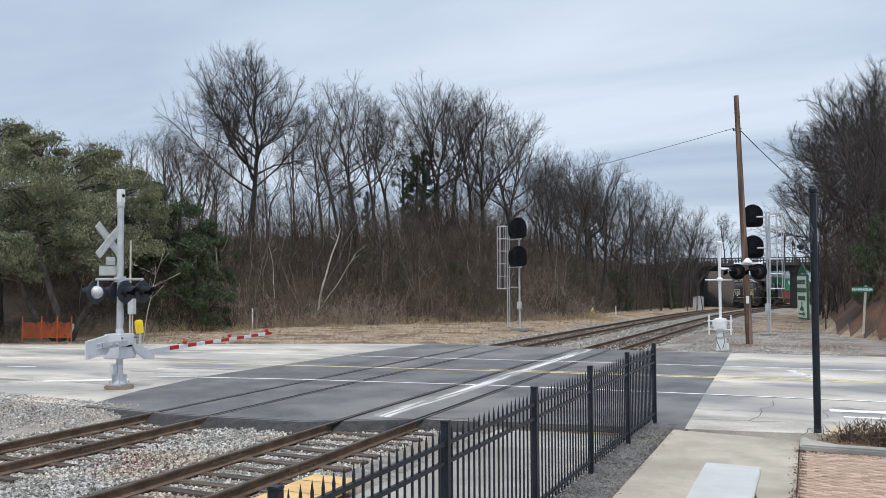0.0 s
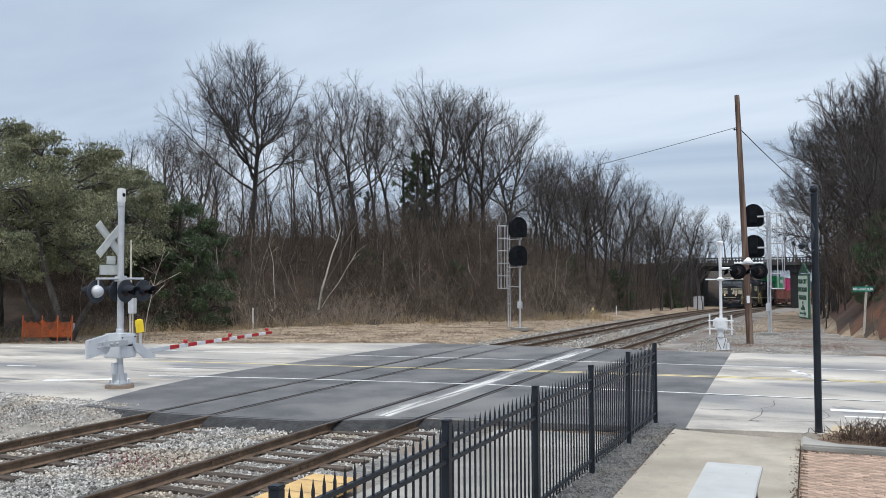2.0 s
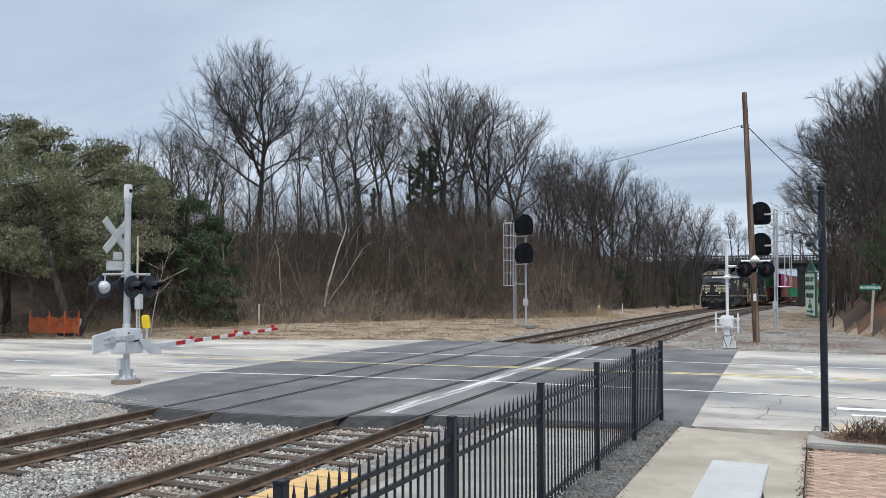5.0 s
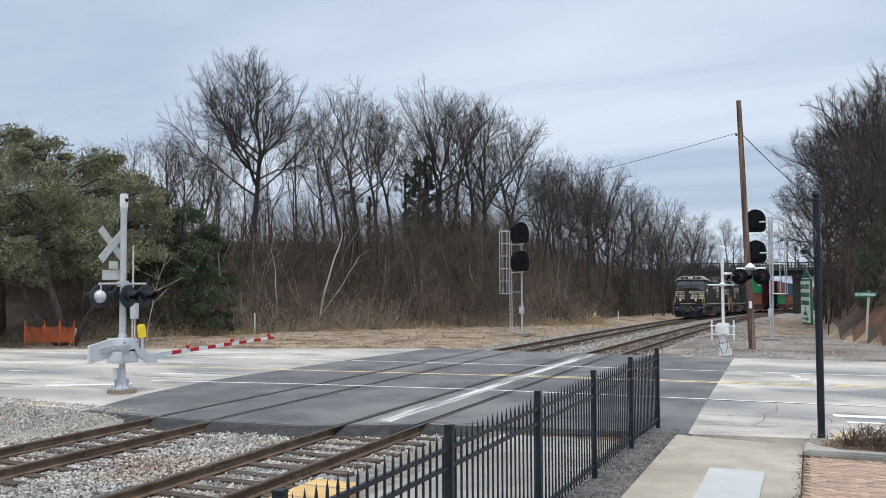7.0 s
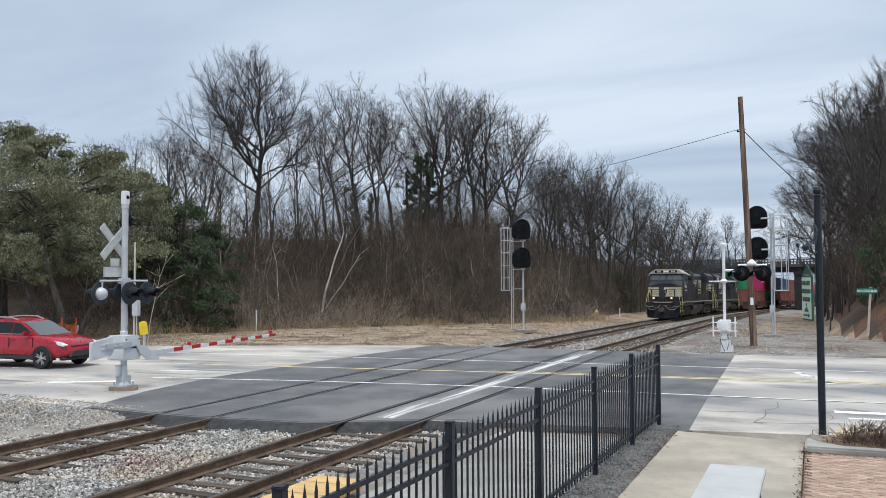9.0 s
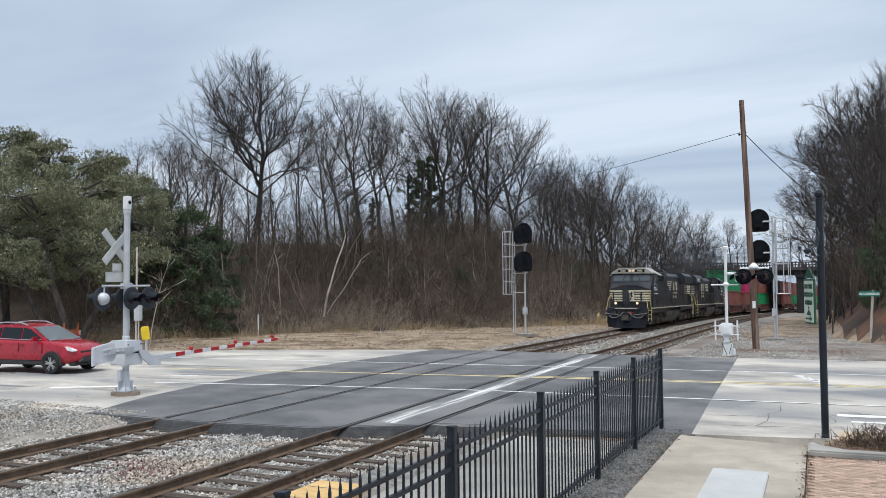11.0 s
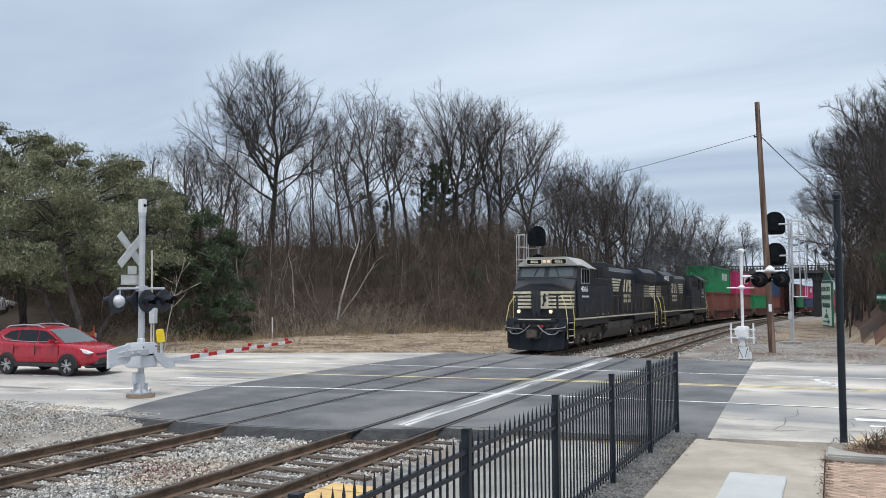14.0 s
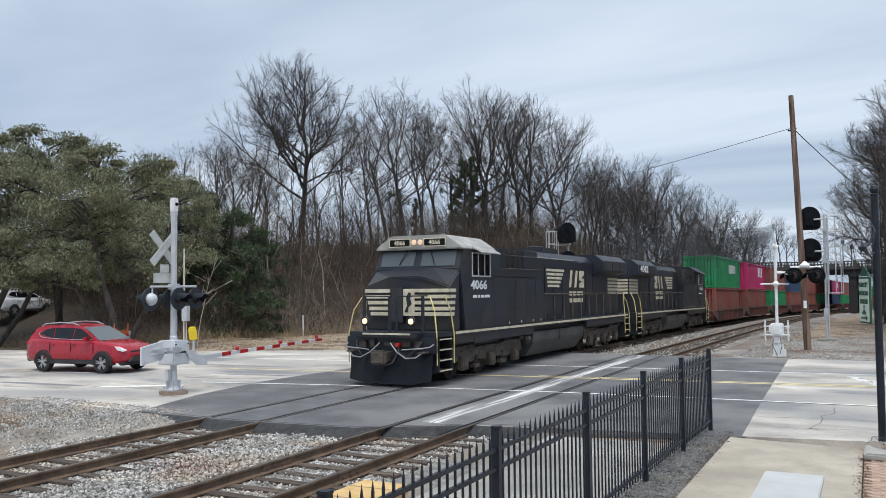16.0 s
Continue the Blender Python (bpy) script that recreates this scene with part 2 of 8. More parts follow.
M = {
    "ground": mat("dry_grass_soil", (0.20, 0.145, 0.095), (0.42, 0.33, 0.235), 1.6, 0.95, bump=0.9, fine=14, c3=(0.14, 0.09, 0.055), big=0.3, bump_d=0.08),
    # bank litter, its colour lowered to hold the shade under the brush
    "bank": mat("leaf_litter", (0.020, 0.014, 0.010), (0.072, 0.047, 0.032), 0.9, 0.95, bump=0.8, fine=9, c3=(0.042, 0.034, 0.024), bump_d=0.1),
    "clay": mat("red_clay", (0.06, 0.036, 0.026), (0.20, 0.085, 0.045), 0.8, 0.95, bump=0.8, fine=7, c3=(0.06, 0.043, 0.032), bump_d=0.1),
    "gravel": mat("gravel_yard", (0.20, 0.18, 0.155), (0.36, 0.33, 0.29), 1.2, 0.95, bump=0.8, fine=22, c3=(0.24, 0.19, 0.14), bump_d=0.04),
    "ballast": mat("ballast_bed", (0.13, 0.12, 0.11), (0.30, 0.29, 0.27), 5, 0.95, bump=1.0, fine=18, c3=(0.24, 0.20, 0.16), big=0.12, bump_d=0.05),
    "stone": mat("ballast_stone", (0.25, 0.24, 0.22), (0.50, 0.485, 0.46), 2.2, 0.9, bump=0.2, fine=40, c3=(0.40, 0.35, 0.29), big=0.3, vary=0.6, island=True),
    "asphalt_new": mat("new_asphalt", (0.085, 0.086, 0.090), (0.155, 0.155, 0.158), 0.8, 0.78, bump=0.5, fine=110, c3=(0.19, 0.188, 0.184), big=0.25, detail=10),
    "road_stain": mat("warm_road_stain", (0.30, 0.25, 0.20), (0.55, 0.47, 0.39), 1.8, 0.9, bump=0.3, fine=50),
    "road_patch": mat("grey_road_patch", (0.17, 0.17, 0.172), (0.30, 0.295, 0.285), 1.5, 0.9, bump=0.35, fine=60),
    "asphalt_edge": mat("black_asphalt_edge", (0.022, 0.022, 0.023), (0.055, 0.055, 0.056), 5, 0.9, bump=0.8, fine=30, bump_d=0.04),
    "asphalt_old": mat("worn_concrete_road", (0.25, 0.238, 0.220), (0.62, 0.575, 0.51), 0.55, 0.88, bump=0.35, fine=45, c3=(0.22, 0.222, 0.225), big=0.5, stretch=(0.6, 1.15, 1), lo=0.32, hi=0.62, detail=9),
    "concrete": mat("pale_concrete", (0.33, 0.295, 0.24), (0.47, 0.42, 0.345), 1.1, 0.85, bump=0.25, fine=70, c3=(0.28, 0.25, 0.20), detail=9),
    "conc_grey": mat("grey_concrete", (0.25, 0.245, 0.225), (0.40, 0.385, 0.35), 0.8, 0.88, bump=0.25, fine=60, c3=(0.22, 0.21, 0.19)),
    "crack": mat("dark_crack", (0.08, 0.075, 0.07), (0.16, 0.15, 0.14), 8, 0.95),
    "fine_gravel": mat("dark_fine_gravel", (0.075, 0.075, 0.074), (0.20, 0.195, 0.185), 9, 0.95, bump=1.0, fine=38, c3=(0.15, 0.14, 0.12), big=0.12, bump_d=0.03),
    "bench": mat("white_painted_top", (0.42, 0.43, 0.42), (0.50, 0.51, 0.50), 2.0, 0.6, bump=0.05, fine=80, grain=0.07),
    "brick": mat("paving_brick", (0.34, 0.225, 0.165), (0.52, 0.39, 0.305), 7, 0.9, bump=0.3, fine=70, vary=0.25),
    "joint": mat("sand_joint", (0.24, 0.175, 0.13), (0.32, 0.25, 0.19), 8, 0.95),
    "line_white": mat("worn_white_line", (0.50, 0.50, 0.48), (0.80, 0.80, 0.78), 3.0, 0.8, lo=0.3, hi=0.5, fine=30),
    "line_yellow": mat("worn_yellow_line", (0.46, 0.40, 0.25), (0.76, 0.62, 0.31), 2.5, 0.8, lo=0.3, hi=0.55, fine=30),
    "chalk": mat("pale_dust", (0.16, 0.16, 0.16), (0.72, 0.71, 0.69), 3.5, 0.95, lo=0.34, hi=0.56),
    "rail": mat("rusty_rail", (0.095, 0.062, 0.042), (0.20, 0.135, 0.092), 3, 0.75, metal=0.3, bump=0.3, fine=30),
    "railtop": mat("worn_rail_head", (0.10, 0.085, 0.075), (0.20, 0.18, 0.165), 2, 0.38, metal=0.8, bump=0.05, stretch=(1, 0.2, 1)),
    "tie": mat("weathered_tie", (0.042, 0.033, 0.026), (0.12, 0.09, 0.07), 5, 0.95, bump=0.6, fine=40, stretch=(0.3, 2, 1), vary=0.3),
    "black": mat("black_paint", (0.005, 0.006, 0.008), (0.011, 0.013, 0.016), 4, 0.55, bump=0.05, spec=0.1),
    # black paint lifted towards blue, with some sky reflection in the colour
    "fence": mat("black_fence_paint", (0.010, 0.014, 0.021), (0.019, 0.025, 0.036), 4, 0.42, bump=0.05, spec=0.35, grain=0.07),
    "galv": mat("galvanised_steel", (0.50, 0.515, 0.535), (0.62, 0.63, 0.65), 3, 0.5, metal=0.35, bump=0.1, fine=30, grain=0.07),
    "silver": mat("aluminium_paint", (0.62, 0.64, 0.67), (0.72, 0.735, 0.76), 1.5, 0.45, metal=0.15, bump=0.08, fine=30, grain=0.07),
    "white": mat("white_reflective", (0.72, 0.73, 0.74), (0.82, 0.82, 0.82), 5, 0.55, bump=0.03, grain=0.07),
    "sign_back": mat("bare_sign_metal", (0.58, 0.60, 0.57), (0.70, 0.71, 0.68), 5, 0.5, metal=0.3, bump=0.05, grain=0.07),
    "red": mat("red_reflective", (0.42, 0.02, 0.025), (0.56, 0.03, 0.035), 5, 0.5, bump=0.03, grain=0.07),
    "wood": mat("creosoted_pole", (0.07, 0.040, 0.028), (0.15, 0.092, 0.066), 3, 0.9, bump=0.5, fine=25, stretch=(4, 4, 0.25), c3=(0.24, 0.17, 0.13), big=0.4),
    "bark": mat("grey_brown_bark", (0.030, 0.026, 0.024), (0.092, 0.078, 0.070), 3, 0.95, bump=0.6, fine=20, stretch=(2, 2, 0.4), vary=0.25),
    "twig": mat("bare_twigs", (0.034, 0.029, 0.027), (0.084, 0.070, 0.064), 1.2, 0.95, bump=0, vary=0.4),
    "brush": mat("bare_brush", (0.038, 0.028, 0.021), (0.235, 0.178, 0.135), 0.8, 0.95, bump=0, vary=0.6),
    "brush_light": mat("pale_brush", (0.14, 0.11, 0.085), (0.34, 0.28, 0.22), 1.6, 0.95, bump=0, vary=0.5),
    "sapling": mat("grey_sapling_bark", (0.17, 0.145, 0.12), (0.32, 0.28, 0.24), 3, 0.9, bump=0.2),
    "wheel": mat("dark_wheel_steel", (0.025, 0.021, 0.018), (0.06, 0.05, 0.043), 3, 0.7, metal=0.3, bump=0.2),
    "pale_kerb": mat("faded_yellow_kerb", (0.46, 0.37, 0.24), (0.58, 0.48, 0.33), 2, 0.85, bump=0.1),
    "pale_bark": mat("pale_dead_bark", (0.42, 0.38, 0.32), (0.62, 0.57, 0.50), 3, 0.9, bump=0.4, fine=20),
    "leaf": mat("evergreen_leaf", (0.024, 0.044, 0.018), (0.066, 0.10, 0.040), 1.5, 0.6, bump=0, vary=0.4, island=True),
    "leaf_dull": mat("dull_olive_leaf", (0.074, 0.090, 0.048), (0.25, 0.25, 0.146), 1.5, 0.7, bump=0, vary=0.4, island=True),
    "dry": mat("dry_grass_blades", (0.30, 0.22, 0.12), (0.48, 0.37, 0.22), 1.5, 0.9, bump=0, vary=0.35, island=True),
    "loco": mat("loco_black", (0.013, 0.016, 0.023), (0.028, 0.033, 0.044), 0.9, 0.42, bump=0.04, fine=18, c3=(0.030, 0.028, 0.027), big=0.7, spec=0.42, grain=0.07),
    "truck": mat("grimy_truck_frame", (0.045, 0.037, 0.031), (0.135, 0.11, 0.092), 3, 0.8, metal=0.2, bump=0.3, fine=25),
    "cream": mat("cream_stripe", (0.50, 0.45, 0.33), (0.72, 0.66, 0.50), 3, 0.5, bump=0.03, grain=0.07),
    "yellow": mat("safety_yellow", (0.66, 0.54, 0.20), (0.78, 0.67, 0.32), 4, 0.5, bump=0.03, grain=0.07),
    "tank": mat("dusty_tank_paint", (0.04, 0.04, 0.041), (0.09, 0.086, 0.082), 1.2, 0.6, bump=0.08),
    "yard": mat("bare_yard_soil", (0.15, 0.135, 0.12), (0.33, 0.305, 0.275), 0.9, 0.95, bump=0.8, fine=20, c3=(0.135, 0.088, 0.065), big=0.25, bump_d=0.04),
    "cab_roof": mat("dusty_cab_roof", (0.26, 0.255, 0.24), (0.45, 0.44, 0.41), 2, 0.6, bump=0.1, grain=0.07),
    "glass": glass("dark_window_glass", (0.006, 0.007, 0.008), 0.05),
    # grey base colour carries the reflections of the cab windscreens
    "cab_glass": glass("cab_windscreen_glass", (0.085, 0.10, 0.105), 0.06),
    # car windscreen: pale sky reflection put into the base colour
    "pale_glass": glass("tinted_windscreen", (0.24, 0.275, 0.29), 0.06),
    "rubber": mat("tyre_rubber", (0.012, 0.012, 0.013), (0.022, 0.022, 0.023), 6, 0.85),
    "trim": mat("grey_plastic_trim", (0.025, 0.025, 0.027), (0.04, 0.04, 0.042), 6, 0.65),
    "car_red": mat("red_car_paint", (0.31, 0.005, 0.017), (0.36, 0.006, 0.020), 2, 0.28, bump=0.0, coat=0.6, spec=0.4, grain=0.07),
    "alloy": mat("alloy_wheel", (0.45, 0.45, 0.46), (0.6, 0.6, 0.61), 6, 0.35, metal=0.8, bump=0),
    "car_white": mat("white_car_paint", (0.62, 0.64, 0.66), (0.72, 0.73, 0.75), 2, 0.3, bump=0, coat=0.7, grain=0.07),
    "headlight": glow("warm_headlight", (1.0, 0.72, 0.42), 1.2),
    "dim_light": glow("dim_headlight_lens", (0.95, 0.66, 0.45), 0.25),
    "drl": mat("car_lamp_lens", (0.7, 0.7, 0.72), (0.85, 0.85, 0.87), 5, 0.15, bump=0),
    "red_lamp": mat("dark_red_lens", (0.03, 0.005, 0.005), (0.05, 0.008, 0.007), 5, 0.25, bump=0),
    "lamp_glass": mat("frosted_lens", (0.50, 0.515, 0.54), (0.60, 0.615, 0.64), 6, 0.25, bump=0, grain=0.07),
    "green_box": mat("green_container", (0.010, 0.20, 0.070), (0.022, 0.29, 0.11), 0.9, 0.5, bump=0.08, grain=0.07),
    "red_box": mat("rust_red_container", (0.20, 0.045, 0.035), (0.29, 0.07, 0.05), 0.9, 0.6, bump=0.08, c3=(0.22, 0.09, 0.07)),
    "pink_box": mat("magenta_container", (0.42, 0.015, 0.10), (0.54, 0.03, 0.15), 0.9, 0.5, bump=0.08, grain=0.07),
    "blue_box": mat("blue_container", (0.02, 0.05, 0.11), (0.04, 0.08, 0.16), 0.9, 0.55, bump=0.08),
    "well": mat("brown_well_car", (0.10, 0.035, 0.028), (0.17, 0.06, 0.045), 1.2, 0.75, bump=0.2, c3=(0.07, 0.045, 0.04)),
    "bridge": mat("dark_bridge_steel", (0.015, 0.016, 0.017), (0.032, 0.032, 0.034), 0.6, 0.85, bump=0.2, fine=6),
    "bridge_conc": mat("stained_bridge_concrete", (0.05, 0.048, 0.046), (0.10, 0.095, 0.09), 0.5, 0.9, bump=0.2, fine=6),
    "orange": mat("orange_netting", (0.60, 0.12, 0.03), (0.78, 0.20, 0.06), 3, 0.7, bump=0),
    "hydrant": mat("hydrant_yellow", (0.55, 0.44, 0.16), (0.68, 0.56, 0.24), 3, 0.6, bump=0.05),
    "sign_green": mat("street_sign_green", (0.0, 0.20, 0.13), (0.01, 0.26, 0.17), 3, 0.5, bump=0, grain=0.07),
    "sign_pale": mat("pale_green_sign", (0.50, 0.58, 0.47), (0.60, 0.66, 0.55), 3, 0.6, bump=0.03, grain=0.07),
    "sign_dark": mat("dark_green_paint", (0.015, 0.07, 0.04), (0.025, 0.09, 0.055), 3, 0.5, bump=0, grain=0.07),
    "tactile": mat("yellow_tactile", (0.50, 0.32, 0.13), (0.68, 0.46, 0.20), 3, 0.8, bump=0.2),
    "bush": mat("winter_bush", (0.06, 0.04, 0.028), (0.16, 0.10, 0.07), 3, 0.95, bump=0, vary=0.3),
    "litter": mat("straw_litter", (0.24, 0.19, 0.14), (0.46, 0.39, 0.30), 2, 0.95, bump=0, vary=0.5, island=True),
    "marker": mat("marker_yellow_plastic", (0.78, 0.55, 0.02), (0.88, 0.66, 0.04), 4, 0.5, bump=0, grain=0.07),
    "lamp_plate": mat("dark_blue_grey_paint", (0.020, 0.024, 0.033), (0.038, 0.044, 0.058), 4, 0.5, bump=0.03, grain=0.07),
    "grit": mat("dark_grit_stone", (0.09, 0.09, 0.088), (0.24, 0.235, 0.225), 3, 0.95, bump=0, vary=0.5, island=True),
    "pale_hose": mat("grey_rubber_hose", (0.20, 0.20, 0.20), (0.34, 0.34, 0.34), 3, 0.6, bump=0.05),
    "red_leaf": mat("dull_red_leaf", (0.10, 0.035, 0.035), (0.24, 0.09, 0.085), 5, 0.9, bump=0, vary=0.4, island=True),
    "wire": mat("dark_wire", (0.02, 0.02, 0.022), (0.03, 0.03, 0.032), 5, 0.6, bump=0),
    "brass": mat("unlit_red_lens", (0.016, 0.005, 0.005), (0.028, 0.008, 0.008), 4, 0.6, bump=0),
}


# ---- mesh helpers ----
def mesh_of(bm, name, material, smooth=False):
    me = bpy.data.meshes.new(name)
    bm.to_mesh(me)
    bm.free()
    for m in material if isinstance(material, (list, tuple)) else [material]:
        me.materials.append(m)
    if smooth:
        me.shade_smooth()
    return me


def part(name, bm, material, parent=None, label="", m=None, smooth=False):
    """Links a bmesh as one mesh object under a thing or a part."""
    ob = new(name, mesh_of(bm, name, material, smooth))
    if parent is not None:
        ob.parent = parent
    if m is not None:
        ob.matrix_basis = m
    if label:
        ob["label"] = label
    return ob


def empty(name, m=None, **tags):
    ob = new(name)
    if m is not None:
        ob.matrix_basis = m
    return tagged(ob, **tags)


def box(bm, x0, y0, z0, x1, y1, z1, bevel=0.0, m=None):
    r = bmesh.ops.create_cube(bm, size=1)
    t = Matrix.Translation(((x0 + x1) / 2, (y0 + y1) / 2, (z0 + z1) / 2)) @ Matrix.Diagonal((x1 - x0, y1 - y0, z1 - z0, 1))
    bmesh.ops.transform(bm, matrix=(m @ t) if m else t, verts=r["verts"])
    if bevel:
        es = list({e for v in r["verts"] for e in v.link_edges})
        bmesh.ops.bevel(bm, geom=es, offset=bevel, segments=2, affect="EDGES", clamp_overlap=True)
    return bm


def cyl(bm, a, b, r0, r1=None, n=10, caps=True):
    """A tapered round bar from a to b."""
    a, b = Vector(a), Vector(b)
    r1 = r0 if r1 is None else r1
    q = (b - a).to_track_quat("Z", "Y")
    ra, rb = [], []
    for i in range(n):
        d = q @ Vector((math.cos(2 * math.pi * i / n), math.sin(2 * math.pi * i / n), 0))
        ra.append(bm.verts.new(a + d * r0))
        rb.append(bm.verts.new(b + d * r1))
    for i in range(n):
        bm.faces.new((ra[i], ra[(i + 1) % n], rb[(i + 1) % n], rb[i]))
    if caps:
        bm.faces.new(ra[::-1])
        bm.faces.new(rb)
    return bm


def pipe(bm, pts, r, n=6):
    """One bent round bar through the points."""
    pts = [Vector(p) for p in pts]
    rings = []
    for i, p in enumerate(pts):
        d = pts[min(i + 1, len(pts) - 1)] - pts[max(i - 1, 0)]
        q = d.to_track_quat("Z", "Y")
        rings.append([bm.verts.new(p + q @ Vector((math.cos(2 * math.pi * k / n) * r, math.sin(2 * math.pi * k / n) * r, 0))) for k in range(n)])
    for a, b in zip(rings, rings[1:]):
        for k in range(n):
            bm.faces.new((a[k], a[(k + 1) % n], b[(k + 1) % n], b[k]))
    bm.faces.new(rings[0][::-1])
    bm.faces.new(rings[-1])
    return bm


def prism(bm, outline, axis, lo, hi, bevel=0.0):
    """Extrudes an outline of (u, v) pairs along axis x (y, z), y (x, z) or z (x, y)."""
    def put(u, v, w):
        return {"x": (w, u, v), "y": (u, w, v), "z": (u, v, w)}[axis]
    va = [bm.verts.new(put(u, v, lo)) for u, v in outline]
    vb = [bm.verts.new(put(u, v, hi)) for u, v in outline]
    k = len(outline)
    fs = [bm.faces.new((va[i], va[(i + 1) % k], vb[(i + 1) % k], vb[i])) for i in range(k)]
    fs += [bm.faces.new(va[::-1]), bm.faces.new(vb)]
    bmesh.ops.recalc_face_normals(bm, faces=fs)
    if bevel:
        es = list({e for v in va + vb for e in v.link_edges})
        bmesh.ops.bevel(bm, geom=es, offset=bevel, segments=2, affect="EDGES", clamp_overlap=True)
    return bm


def lathe(bm, profile, n=14, centre=(0, 0, 0), axis="z"):
    """Turns (radius, height) pairs about an axis."""
    rings = []
    for r, h in profile:
        ring = []
        for i in range(n):
            c, s = math.cos(2 * math.pi * i / n) * r, math.sin(2 * math.pi * i / n) * r
            p = {"z": (c, s, h), "x": (h, c, s), "y": (c, h, s)}[axis]
            ring.append(bm.verts.new(Vector(p) + Vector(centre)))
        rings.append(ring)
    fs = []
    for p, q in zip(rings, rings[1:]):
        fs += [bm.faces.new((p[i], p[(i + 1) % n], q[(i + 1) % n], q[i])) for i in range(n)]
    fs += [bm.faces.new(rings[0][::-1]), bm.faces.new(rings[-1])]
    bmesh.ops.recalc_face_normals(bm, faces=fs)
    return bm


def B():
    return bmesh.new()


def words(name, text, size, material, m, parent, align="CENTER", depth=0.004):
    """Raised lettering in the built-in font, turned into a mesh."""
    cu = bpy.data.curves.new(name, "FONT")
    cu.body, cu.size, cu.extrude, cu.align_x, cu.align_y = text, size, depth, align, "CENTER"
    cu.resolution_u, cu.offset = 2, size * 0.028
    tmp = new(name + "_tmp", cu)
    me = bpy.data.meshes.new_from_object(tmp)
    bpy.data.objects.remove(tmp)
    bpy.data.curves.remove(cu)
    me.materials.clear()
    me.materials.append(material)
    ob = new(name, me)
    ob.matrix_basis = m
    ob.parent = parent
    return ob


# ---- the plan: tracks run along y, the road crosses them ----
TRACK_FAR, TRACK_NEAR = -12.60, -8.24
CURVE_Y, CURVE_K = 45.2, 0.00063


def grade(y):
    """Rail level: flat at the crossing, then falling away."""
    return -0.0121 * max(y - 30, 0) - 0.008 * max(y - 95, 0)


def track_x(y, c):
    """Lateral place of a track, straight and then bending."""
    if y <= CURVE_Y:
        return c
    r = 1 / CURVE_K
    return r - math.sqrt((r - c) ** 2 - (y - CURVE_Y) ** 2)


def on_track(s, c):
    """The place at s metres along the track."""
    if s <= CURVE_Y:
        return Vector((c, s, grade(s)))
    r = 1 / CURVE_K
    a = (s - CURVE_Y) / (r - c)
    y = CURVE_Y + math.sin(a) * (r - c)
    return Vector((r - math.cos(a) * (r - c), y, grade(y)))


def smooth(a, b, v):
    t = min(max((v - a) / (b - a), 0), 1)
    return t * t * (3 - 2 * t)


def left_foot(y):
    """Where the wooded bank begins, west of the tracks."""
    if y < 51:
        return -32.5 - (51 - y) * 0.375
    if y < 72:
        return -32.5 + (y - 51) * 0.68
    return track_x(y, -18.4) - 2.4 * smooth(72, 80, y) - 1.0 * smooth(92, 124, y) + 5.5 * smooth(166, 178, y)


def right_foot(y):
    """Where the east bank begins."""
    if y < 46:
        return 4.2 + (46 - y) * 0.9
    if y < 57:
        return 0.9 + 3.3 * ((57 - y) / 11) ** 1.6
    return 0.9 + (y - 57) * 0.010


def ground_z(x, y):
    z = grade(y) - 0.14
    if y < 33:
        z -= 0.28 * smooth(-17.5, -15.8, x) * smooth(-5.2, -6.4, x)
    else:
        z -= 0.28 * smooth(0, 2, x - track_x(y, -17.5)) * smooth(0, 2, track_x(y, -4.2) - x)
    d = left_foot(y) - x
    if d > 0 and y > 20:
        z += ((5.0 + 2.6 * smooth(62, 92, y)) * smooth(0, 13, d) + 0.04 * min(d, 60)) * smooth(26, 46, y) * (1 - 0.55 * smooth(46, 30, y))
        z += (0.35 * noise.noise((x * 0.25, y * 0.25, 0)) + 0.5 * noise.noise((x * 0.09, y * 0.09, 3))) * smooth(0, 4, d)
    e = x - right_foot(y)
    if e > 0 and y > 24:
        z += 5.2 * smooth(-0.8, 5.2, e) * smooth(36, 54, y)
        z += 0.4 * noise.noise((x * 0.45, y * 0.45, 5)) * smooth(0, 2, e)
    return z + 0.02 * noise.noise((x * 0.8, y * 0.8, 9))


def at_bearing(px, dist):
    """A place by its bearing from the viewpoint, as an offset across the view, and its distance."""
    a = radians(23.72) - math.atan((px - 784) / 1475)
    return -math.sin(a) * dist, math.cos(a) * dist


# ---- ground: one sheet to the horizon ----
def axis_steps(stops):
    out = []
    for lo, hi, step in stops:
        k = max(1, round((hi - lo) / step))
        out += [lo + (hi - lo) * i / k for i in range(k)]
    return out + [stops[-1][1]]


